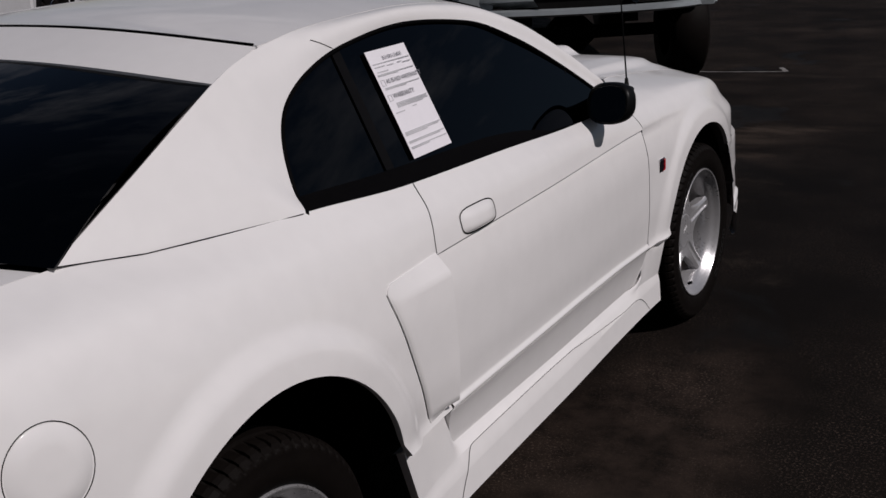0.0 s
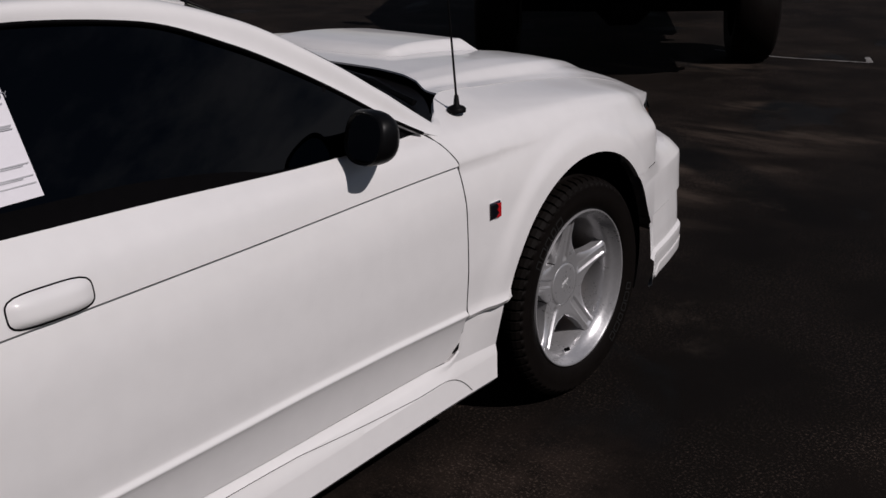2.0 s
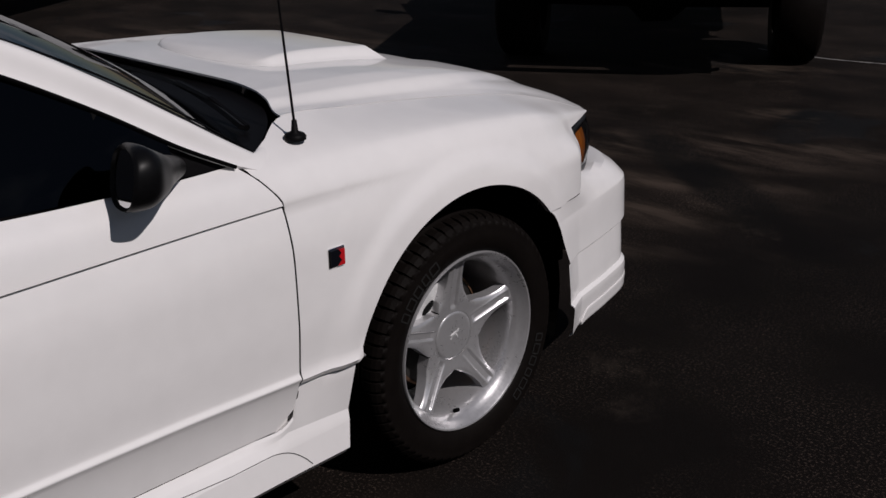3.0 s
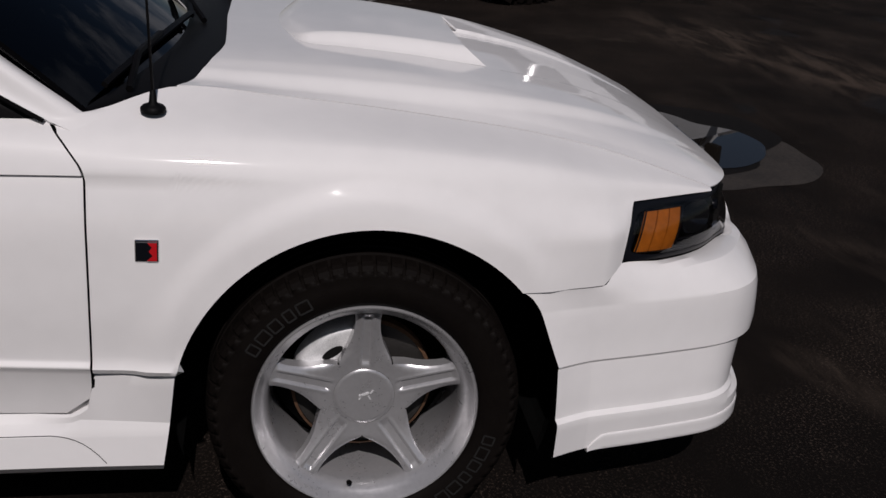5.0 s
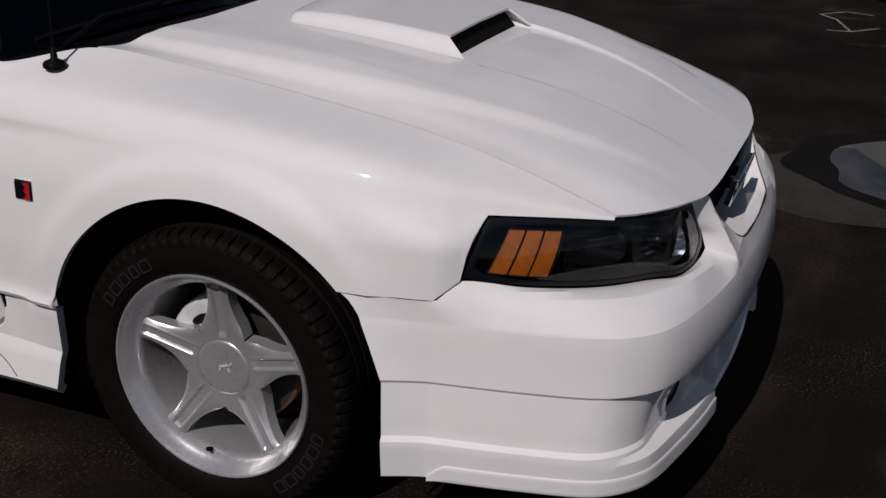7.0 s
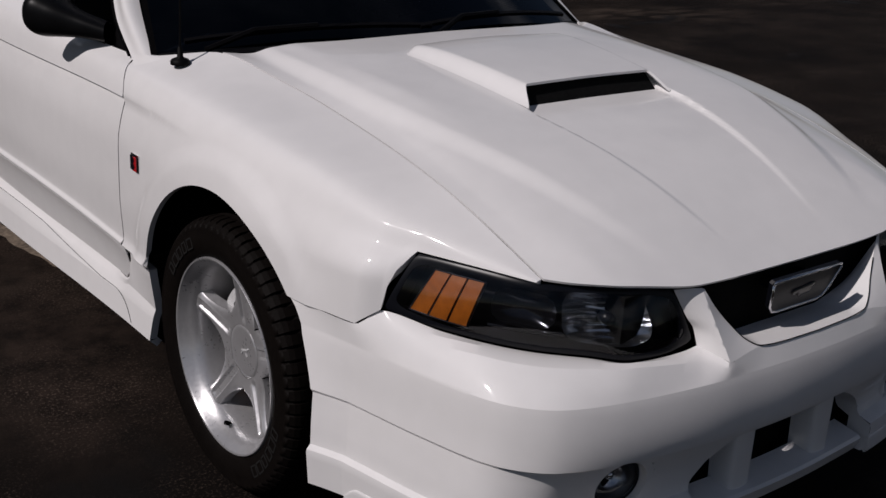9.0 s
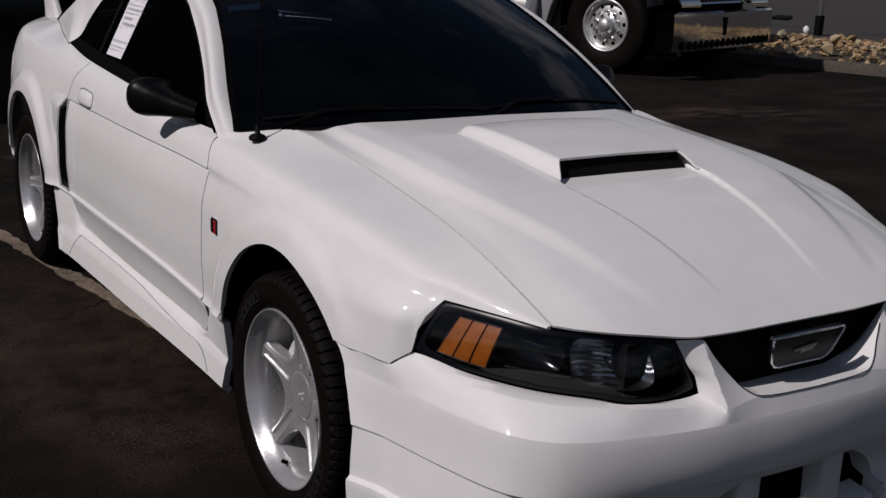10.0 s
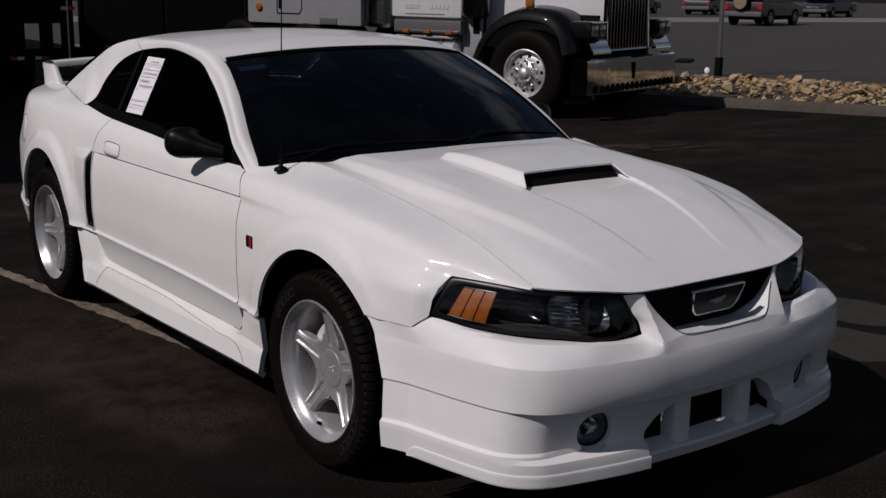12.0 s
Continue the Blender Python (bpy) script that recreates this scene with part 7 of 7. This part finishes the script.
# the bumper: a polished sheet with dark oval holes along its foot
rows = []
for z, d in ((0.30, -0.03), (0.31, 0.0), (0.50, 0.012), (0.71, 0.0), (0.73, -0.03)):
    rows.append([(x, 0.86 + d - 0.05 * max(0, abs(x) - 0.95) / 0.25, z) for x in (-1.20, -1.10, -0.95, -0.5, 0, 0.5, 0.95, 1.10, 1.20)])
rows = [[(-1.20, 0.60, r[0][2])] + r + [(1.20, 0.60, r[0][2])] for r in rows]
bumper = shaped("bumper", loft(rows), MIRRORSTEEL, S, "chromed steel bumper with a row of holes", 50)
for k in range(17):
    x = -1.04 + 0.13 * k
    shaped("bumper_hole", lathe(bmesh.new(), [(0.038, -0.01), (0.038, 0.006), (0.03, 0.007), (0, 0.004)], 14, Matrix.Translation((x, 0.872 - 0.05 * max(0, abs(x) - 0.95) / 0.25, 0.375)) @ Matrix.Rotation(radians(90), 4, "Z") @ Matrix.Diagonal((1, 1, 1.25, 1))), DARK, bumper, "dark oval hole")
part("plate_holder", box(bmesh.new(), (0.05, 0.02, 0.20), (0.12, 0.875, 0.56), 0.004), MATTBLACK, bumper)
part("bumper_backing", box(bmesh.new(), (2.2, 0.05, 0.30), (0, 0.70, 0.56)), DARK, S)
# the grille: upright bars in a bright surround
part("grille_backing", box(bmesh.new(), (1.06, 0.04, 1.0), (0, 0.64, 1.28)), DARK, S)
shaped("grille_surround", tube(bmesh.new(), [(-0.56, 0.70, 0.80), (-0.56, 0.70, 1.78), (0.56, 0.70, 1.78), (0.56, 0.70, 0.80), (-0.56, 0.70, 0.80)], 0.035, 10), CHROME, S, "chrome grille surround")
for k in range(13):
    shaped("grille_bar", box(bmesh.new(), (0.022, 0.05, 0.94), (-0.48 + 0.08 * k, 0.70, 1.28), 0.006), STACK, S, "upright metal grille bar")
# amber lamp on top of the fender
shaped("fender_lamp", box(bmesh.new(), (0.07, 0.10, 0.10), (1.02, -0.10, 1.36), 0.015), AMBER, S, "amber lamp on a stalk")


def lettering(text, size, m, mat, name, parent):
    cu = bpy.data.curves.new("lettering", "FONT")
    cu.body, cu.size, cu.extrude, cu.offset = text, size, 0.001, 0.002
    ob = bpy.data.objects.new("lettering", cu)
    scene.collection.objects.link(ob)
    bpy.context.view_layer.update()
    me = bpy.data.meshes.new_from_object(ob.evaluated_get(bpy.context.evaluated_depsgraph_get()))
    bpy.data.objects.remove(ob)
    me.transform(m)
    me.materials.clear()
    me.materials.append(mat)
    o = new(name, me)
    o.parent = parent
    return o


on_side = Matrix.Translation((1.134, -1.92, 1.255)) @ Matrix.Rotation(radians(90), 4, "Z") @ Matrix.Rotation(radians(90), 4, "X")
lettering("USDOT", 0.075, on_side, GREYINK, "door_lettering", S)
bm = bmesh.new()
for k in range(5):
    box(bm, (0.004, 0.042, 0.055), (1.134, -1.49 + 0.06 * k, 1.285))
tagged(part("number_bars", bm, GREYINK, S), kind="stuff")
part("small_lettering_bar", box(bmesh.new(), (0.004, 0.62, 0.012), (1.134, -1.60, 1.19)), INK, S)
# ---- kerb, rock bed, road and what stands beyond ----
CONCRETE = material("kerb_concrete", (0.075, 0.062, 0.052), 0.9, vary=0.3, scale=3, bump=0.4, bump_scale=90)
EARTH = material("dry_earth", (0.055, 0.044, 0.033), 0.95, vary=0.4, scale=2.5, bump=0.6, bump_scale=40)
ROADTOP = material("grey_road", (0.037, 0.031, 0.028), 0.9, vary=0.25, scale=0.6, bump=0.3, bump_scale=120)
PAVING = material("pale_pavement", (0.17, 0.155, 0.145), 0.9, vary=0.2, scale=0.8, bump=0.2, bump_scale=60)
SHADOWWALL = material("dark_shade_block", (0.05, 0.047, 0.045), 0.9, vary=0.25, scale=0.7, bump=0.3, bump_scale=30)


def stone_surface():
    m = material("tan_stone", (0.27, 0.19, 0.11), 0.9, bump=0.5, bump_scale=60)
    nt = m.node_tree
    oi, ramp, mix, n, tc = (nt.nodes.new(k) for k in ("ShaderNodeObjectInfo", "ShaderNodeValToRGB", "ShaderNodeMix", "ShaderNodeTexNoise", "ShaderNodeTexCoord"))
    geo, add = nt.nodes.new("ShaderNodeNewGeometry"), nt.nodes.new("ShaderNodeMath")
    add.operation = "FRACT"
    both = nt.nodes.new("ShaderNodeMath")
    nt.links.new(oi.outputs["Random"], both.inputs[0])
    nt.links.new(geo.outputs["Random Per Island"], both.inputs[1])
    nt.links.new(both.outputs[0], add.inputs[0])
    for i, (p, c) in enumerate(((0.0, (0.24, 0.145, 0.068)), (0.35, (0.40, 0.265, 0.13)), (0.7, (0.48, 0.34, 0.18)), (1.0, (0.55, 0.43, 0.29)))):
        e = ramp.color_ramp.elements[i] if i < 2 else ramp.color_ramp.elements.new(p)
        e.position, e.color = p, (*c, 1)
    nt.links.new(add.outputs[0], ramp.inputs[0])
    n.inputs["Scale"].default_value, n.inputs["Detail"].default_value = 9, 6
    nt.links.new(tc.outputs["Object"], n.inputs["Vector"])
    mix.data_type, mix.blend_type = "RGBA", "MULTIPLY"
    mix.inputs[0].default_value = 0.5
    nt.links.new(ramp.outputs[0], mix.inputs[6])
    nt.links.new(n.outputs["Color"], mix.inputs[7])
    nt.links.new(mix.outputs[2], nt.nodes["Principled BSDF"].inputs["Base Color"])
    return m


STONE = stone_surface()
K0, KD = Vector((-9.42, -6.05, 0)), Vector((-0.455, 0.89, 0)).normalized()
KN = Vector((-KD.y, KD.x, 0))        # away from the lot


def bed(s, d, z=0.0):
    return K0 + KD * s + KN * d + Vector((0, 0, z))


# kerb units with open joints
rnd = random.Random(11)
kerb = thing("kerb", "low grey concrete kerb along the rock bed", "kerb", kind="structure")
for k in range(-4, 15):
    bm = bmesh.new()
    s0, s1 = k * 1.8 + 0.002, k * 1.8 + 1.798
    rows = []
    for s in (s0, (s0 + s1) / 2, s1):
        rows.append([bed(s, d, z) for d, z in ((0, 0), (0.015, 0.09), (0.03, 0.115), (0.06, 0.125), (0.16, 0.125), (0.17, 0.0))])
    bm = loft(rows)
    vs = list(bm.verts)
    bm.faces.new(vs[0:6])
    bm.faces.new(vs[12:18])
    shaped("kerb_unit", bm, CONCRETE, kerb)


# a grey road beyond, the pale pavement past it
def quad(name, pts, mat, label, category):
    bm = bmesh.new()
    bm.faces.new([bm.verts.new(p) for p in pts])
    bmesh.ops.recalc_face_normals(bm, faces=bm.faces)
    if bm.faces[:][0].normal.z < 0:
        bmesh.ops.reverse_faces(bm, faces=bm.faces)
    return tagged(link_mesh(name, bm, mat), label, category, kind="structure")


FD, FN = Vector((-0.972, 0.235, 0)), Vector((-0.235, -0.972, 0))
F0 = Vector((-37.5, -32.8, 0))
quad("earth_strip", [bed(-40, 3.6, 0.006), bed(60, 3.6, 0.006), bed(60, 6.0, 0.006), bed(-40, 6.0, 0.006)], EARTH, "dry bare earth strip behind the rocks", "earth")
quad("road", [bed(-60, 5.9, 0.010), bed(120, 5.9, 0.010), bed(120, 140, 0.010), bed(-60, 140, 0.010)], ROADTOP, "wide grey asphalt road in sunlight", "road")
quad("far_pavement", [F0 - FD * 60 + Vector((0, 0, 0.016)), F0 + FD * 90 + Vector((0, 0, 0.016)), F0 + FD * 90 + FN * 7 + Vector((0, 0, 0.016)), F0 - FD * 60 + FN * 7 + Vector((0, 0, 0.016))], PAVING, "pale concrete pavement across the road", "pavement")

# the rock bed: a low bank of earth covered by angular stones
def bank(s, d):
    return 0.05 + 0.10 * math.sin(max(0, min(1, d / 3.7)) * math.pi) + 0.03 * math.sin(2.1 * s + d) * math.sin(1.3 * d + 0.7 * s)


bm = loft([[bed(s, 0.17 + d * 3.6, bank(s, d * 3.6) * (0 < d < 1) + 0.008) for d in np.linspace(0, 1, 13)] for s in np.linspace(-8, 28, 60)])
rock_bed = shaped("rock_bed", bm, EARTH, None, "", 60)
tagged(rock_bed, "bank of loose angular tan landscaping stones behind a kerb", "rock bed", kind="structure")


def stone_mesh(seed):
    r = random.Random(seed)
    bm = bmesh.new()
    for _ in range(15):
        v = Vector((r.gauss(0, 1), r.gauss(0, 1), r.gauss(0, 1))).normalized()
        bm.verts.new((v.x * r.uniform(0.42, 0.54), v.y * r.uniform(0.30, 0.42), v.z * r.uniform(0.20, 0.32)))
    bmesh.ops.convex_hull(bm, input=bm.verts)
    loose = [v for v in bm.verts if not v.link_faces]
    bmesh.ops.delete(bm, geom=loose, context="VERTS")
    bmesh.ops.recalc_face_normals(bm, faces=bm.faces)
    me = bpy.data.meshes.new("stone")
    bm.to_mesh(me)
    bm.free()
    me.materials.append(STONE)
    return me


stone_shapes = [stone_mesh(s) for s in range(12)]
verts, faces = [], []
near = 0
for k in range(8000):
    s, d = rnd.uniform(-7.5, 27), 0.24 + 3.4 * rnd.random()
    size = min(0.42, rnd.lognormvariate(-2.42, 0.40))
    turn = Matrix.Rotation(rnd.uniform(0, 6.28), 4, "Z") @ Matrix.Rotation(rnd.gauss(0, 0.35), 4, "X") @ Matrix.Rotation(rnd.gauss(0, 0.35), 4, "Y")
    z = bank(s, d) + size * rnd.uniform(0.08, 0.38)
    m = Matrix.Translation(bed(s, max(d, 0.2 + size * 0.5), z)) @ turn @ Matrix.Diagonal((size, size, size, 1))
    me = stone_shapes[k % 12]
    if near < 300 and -0.5 < s < 7.0 and d < 1.6:
        o = new("stone", me)
        o.parent = rock_bed
        o.matrix_world = m
        near += 1
        continue
    base = len(verts)
    verts += [m @ v.co for v in me.vertices]
    faces += [tuple(base + i for i in p.vertices) for p in me.polygons]
me = bpy.data.meshes.new("stones")
me.from_pydata(verts, [], faces)
me.materials.append(STONE)
rest = new("stones", me)
rest.parent = rock_bed
tagged(rest, "loose tan stones", kind="stuff")

# the sign post, a scrap of white at its foot, a dark cover in the road
post = thing("metal_post", "tall grey galvanised metal post in a dark sleeve", "post", at=Matrix.Translation((-13.85, -9.57, 0)))
shaped("shaft", tube(bmesh.new(), [(0, 0, 0.0), (0.02, 0, 3.4)], 0.045, 12), STEEL, post)
shaped("sleeve", tube(bmesh.new(), [(0, 0, 0.0), (0, 0, 0.34)], 0.075, 12), MATTBLACK, post, "dark base sleeve")
scrap = bmesh.new()
bmesh.ops.create_icosphere(scrap, subdivisions=2, radius=0.055)
for v in scrap.verts:
    v.co *= 1 + 0.25 * math.sin(17 * v.co.x + 31 * v.co.y + 23 * v.co.z)
    v.co = Vector((v.co.x * 0.8 - 13.98, v.co.y - 9.95, max(0, v.co.z * 1.2 + 0.055)))
tagged(link_mesh("plastic_bag", scrap, PAPER), "crumpled white plastic bag beside the post", "bag")
cover = thing("drain_cover", "dark iron cover in the road", "drain cover", at=turned(-16.3, -12.6, 35))
part("plate", box(bmesh.new(), (0.9, 0.32, 0.05), (0, 0, 0.036), 0.01), MATTBLACK, cover)
crack = stroke(bmesh.new(), [(-14.2, -13.4), (-14.6, -12.2), (-14.5, -11.3), (-14.9, -10.6)], 0.05, 0.014, 21)
tagged(link_mesh("road_crack", crack, MATTBLACK), "dark sealed crack in the road", "crack", kind="structure")
rnd = random.Random(31)
for k in range(7):
    bm = bmesh.new()
    bmesh.ops.create_icosphere(bm, subdivisions=2, radius=0.16)
    for v in bm.verts:
        v.co *= 1 + 0.4 * math.sin(29 * v.co.x + k) * math.sin(33 * v.co.y + 2 * k)
        v.co.z = max(-0.05, v.co.z * 0.6)
    bmesh.ops.translate(bm, verts=bm.verts, vec=bed(2.6 + 0.9 * k + rnd.uniform(-0.4, 0.4), 4.0 + rnd.uniform(-0.2, 0.3), 0.05))
    tagged(link_mesh("weed_clump", bm, MATTBLACK), "dry dark weed clump at the bed's edge", "weed", "weeds behind the rocks")


# ---- cars across the road ----
def far_car(name, label, category, at, paint, tall=1.45, long=4.5, wide=1.75, spare=False, estate=False):
    car = thing(name, label, category, at=at)
    h, R = tall, 0.20 * tall + 0.03
    belt = 0.58 * h
    half, w = long / 2, wide / 2
    prof = [(-half, 0.32 * h), (-half - 0.02, 0.45 * h), (-half + 0.05, belt), (half - 1.1, belt), (half - 0.25, 0.50 * h), (half, 0.42 * h), (half - 0.02, 0.22 * h), (-half + 0.05, 0.22 * h)]
    rows = []
    for x, k in ((-w, 0.06), (-w + 0.06, 0), (w - 0.06, 0), (w, 0.06)):
        rows.append([(x, y * (1 - k * 0.4), z + (k if z < 0.3 * h else -k * 0.5)) for y, z in prof + prof[:1]])
    bm = loft(rows)
    vs = list(bm.verts)
    n = len(prof) + 1
    bm.faces.new(vs[0:n - 1])
    bm.faces.new(vs[3 * n:4 * n - 1])
    shaped("body", bm, paint, car)
    back = -half + (0.12 if estate else 0.75)
    top = [(back, belt), (back + (0.12 if estate else 0.5), h - 0.04), (half - 2.2, h), (half - 1.75, h - 0.04), (half - 1.05, belt)]
    rows = [[(x * (1 - 0.20 * (z - belt) / (h - belt)), y, z) for y, z in top] for x in (-w + 0.05, -w * 0.5, 0, w * 0.5, w - 0.05)]
    bm = loft(rows)
    vs = list(bm.verts)
    bm.faces.new(vs[0:5])
    bm.faces.new(vs[20:25])
    shaped("glasshouse", bm, GLASS, car, "dark windows")
    rows = [[(x * 0.82, y, z + 0.012) for y, z in top[1:4]] for x in (-w + 0.05, 0, w - 0.05)]
    shaped("roof", loft(rows), paint, car)
    for s in (1, -1):
        for y in (-half + 0.85, half - 0.9):
            bm = lathe(bmesh.new(), [(0.6 * R, 0.10), (R - 0.02, 0.10), (R, 0.07), (R, -0.10)], 28, Matrix.Translation((s * (w - 0.09), y, R)) @ Matrix.Diagonal((s, 1, 1, 1)))
            wheel = shaped("wheel", bm, RUBBER, car, "black tyre")
            shaped("rim", lathe(bmesh.new(), [(0.6 * R, 0.095), (0.5 * R, 0.06), (0.12 * R, 0.08), (0, 0.08)], 20, Matrix.Translation((s * (w - 0.09), y, R)) @ Matrix.Diagonal((s, 1, 1, 1))), STEEL, wheel)
        shaped("tail_lamp", box(bmesh.new(), (0.16, 0.06, 0.26), (s * (w - 0.12), -half - 0.005, 0.47 * h), 0.02), LAMPRED, car, "red tail lamp")
        shaped("head_lamp", box(bmesh.new(), (0.34, 0.08, 0.14), (s * (w - 0.26), half - 0.04, 0.42 * h), 0.03), LAMPCLEAR, car, "clear head lamp")
    shaped("rear_bumper", box(bmesh.new(), (wide - 0.04, 0.16, 0.20), (0, -half - 0.05, 0.29 * h), 0.04), FAIRING, car, "grey bumper")
    shaped("front_bumper", box(bmesh.new(), (wide - 0.04, 0.12, 0.18), (0, half - 0.0, 0.27 * h), 0.04), FAIRING, car, "grey bumper")
    shaped("grille", box(bmesh.new(), (0.8, 0.05, 0.12), (0, half - 0.01, 0.40 * h), 0.02), CHROME, car, "bright grille")
    part("underbody", box(bmesh.new(), (wide - 0.3, long - 0.5, 0.18), (0, 0, 0.2 * h)), DARK, car)
    if spare:
        cv = shaped("spare_wheel", lathe(bmesh.new(), [(0.36, 0.0), (0.36, 0.20), (0.32, 0.24), (0, 0.25)], 32, Matrix.Translation((-0.05, -half - 0.02, 0.58 * h)) @ Matrix.Rotation(radians(-90), 4, "Z")), BLACK, car, "spare wheel")
        shaped("spare_cover", lathe(bmesh.new(), [(0.31, 0.245), (0.30, 0.262), (0, 0.268)], 32, Matrix.Translation((-0.05, -half - 0.02, 0.58 * h)) @ Matrix.Rotation(radians(-90), 4, "Z")), TANVINYL, cv, "tan spare wheel cover")
    return car


def heading_at(rear, deg, half):
    a = radians(deg)
    return turned(rear[0] - math.sin(a) * half, rear[1] + math.cos(a) * half, deg)


far_car("off_road_car", "dark red off-road car with a tan spare wheel cover", "car", heading_at((-37.4, -28.4), 104, 2.2), MAROON, 1.75, 4.3, 1.8, True, True)
far_car("saloon_car", "dark blue saloon car with a pale front bumper", "car", heading_at((-58.5, -38.2), -76, 2.2), NAVY)
far_car("saloon_car", "charcoal saloon car parked across the road", "car", heading_at((-50.5, -42.6), 110, 2.2), CHARCOAL)
far_car("saloon_car", "charcoal saloon car parked beside another car", "car", heading_at((-47.0, -45.6), 110, 2.2), CHARCOAL)

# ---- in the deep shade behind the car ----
# unseen block added east of the lot to cast the shade behind the car
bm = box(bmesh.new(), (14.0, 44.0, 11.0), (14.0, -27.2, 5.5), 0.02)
tagged(link_mesh("shade_block_east", bm, SHADOWWALL), "tall plain dark block, unseen, added to shade the lot", "building", kind="structure")
van = thing("cargo_trailer", "tall black enclosed cargo trailer standing in shade", "trailer", at=turned(-4.46, -12.4, -24))
part("box", box(bmesh.new(), (2.5, 5.2, 2.7), (0, -2.6, 1.85), 0.03), MATTBLACK, van, "black trailer body")
for s in (1, -1):
    part("rear_door", box(bmesh.new(), (1.17, 0.04, 2.5), (s * 0.60, 0.022, 1.85), 0.015), MATTBLACK, van, "black rear door")
    shaped("corner_post", tube(bmesh.new(), [(s * 1.22, 0.03, 0.5), (s * 1.22, 0.03, 3.2)], 0.035, 8), MATTBLACK, van)
    shaped("tail_lamp", lathe(bmesh.new(), [(0.05, 0), (0.045, 0.02), (0, 0.025)], 16, Matrix.Translation((s * 0.85, 0.05, 0.56)) @ Matrix.Rotation(radians(90), 4, "Z")), LAMPRED, van, "round red tail lamp")
    for y in (-2.0, -2.8):
        bm = lathe(bmesh.new(), [(0.2, 0.1), (0.33, 0.1), (0.35, 0.07), (0.35, -0.1)], 28, Matrix.Translation((s * 1.15, y, 0.35)) @ Matrix.Diagonal((s, 1, 1, 1)))
        shaped("wheel", bm, RUBBER, van, "black tyre")
part("rear_sill", box(bmesh.new(), (2.5, 0.12, 0.12), (0, 0.0, 0.46), 0.02), MATTBLACK, van)
part("drawbar", box(bmesh.new(), (0.12, 1.5, 0.12), (0, -5.8, 0.5)), MATTBLACK, van)
part("jack_stand", box(bmesh.new(), (0.08, 0.08, 0.5), (0, -6.4, 0.25)), MATTBLACK, van)
flat = thing("flatbed_trailer", "black flatbed trailer with a raised gate and reflective tape", "trailer", at=Matrix.Translation((-1.9, -10.4, 0)))
part("deck", box(bmesh.new(), (1.9, 5.0, 0.16), (0.30, -2.5, 0.62), 0.02), MATTBLACK, flat, "black deck")
for x0, x1 in ((0.12, 1.0), (-0.23, -0.07), (-0.50, -0.34)):
    part("gate_post", box(bmesh.new(), (x1 - x0, 0.06, 0.34), ((x0 + x1) / 2, -0.05, 0.85), 0.01), MATTBLACK, flat, "black gate upright")
for k in range(5):
    part("gate_board", box(bmesh.new(), (1.5, 0.06, 0.38), (0.25, -0.05, 1.20 + 0.39 * k), 0.012), MATTBLACK, flat, "black gate board")
for x, m in ((0.20, TAPEWHITE), (0.29, TAPERED), (-0.11, TAPERED), (-0.02, TAPEWHITE)):
    part("reflective_tape", box(bmesh.new(), (0.08, 0.008, 0.04), (x, 0.006, 0.585)), m, flat, "reflective tape")
part("ramp_floor", box(bmesh.new(), (0.7, 1.6, 0.06), (0, 0, 0), 0.01, Matrix.Translation((0.65, -0.9, 0.98)) @ Matrix.Rotation(radians(-16), 4, "X")), STEEL, flat, "worn steel ramp")
shaped("light_pole", tube(bmesh.new(), [(-0.41, 0.02, 0.55), (-0.41, 0.02, 2.2)], 0.010, 8), TAPEWHITE, flat, "thin pale pole")
for x, m in ((-0.46, TAPERED), (-0.37, TAPEWHITE)):
    part("pole_tape", box(bmesh.new(), (0.085, 0.012, 0.045), (x, 0.034, 1.20)), m, flat, "reflective tape")
for s in (1, -1):
    for y in (-2.4, -3.2):
        bm = lathe(bmesh.new(), [(0.2, 0.1), (0.33, 0.1), (0.35, 0.07), (0.35, -0.1)], 28, Matrix.Translation((0.30 + s * 0.8, y, 0.35)) @ Matrix.Diagonal((s, 1, 1, 1)))
        shaped("wheel", bm, RUBBER, flat, "black tyre")
quad("concrete_yard", [(-26, -70, 0.008), (4, -70, 0.008), (4, -20, 0.008), (-12, -20, 0.008)], PAVING, "pale sunlit concrete yard", "yard")
far_car("parked_car", "dark blue car parked in deep shade", "car", turned(1.3, -9.0, 10), NAVY)
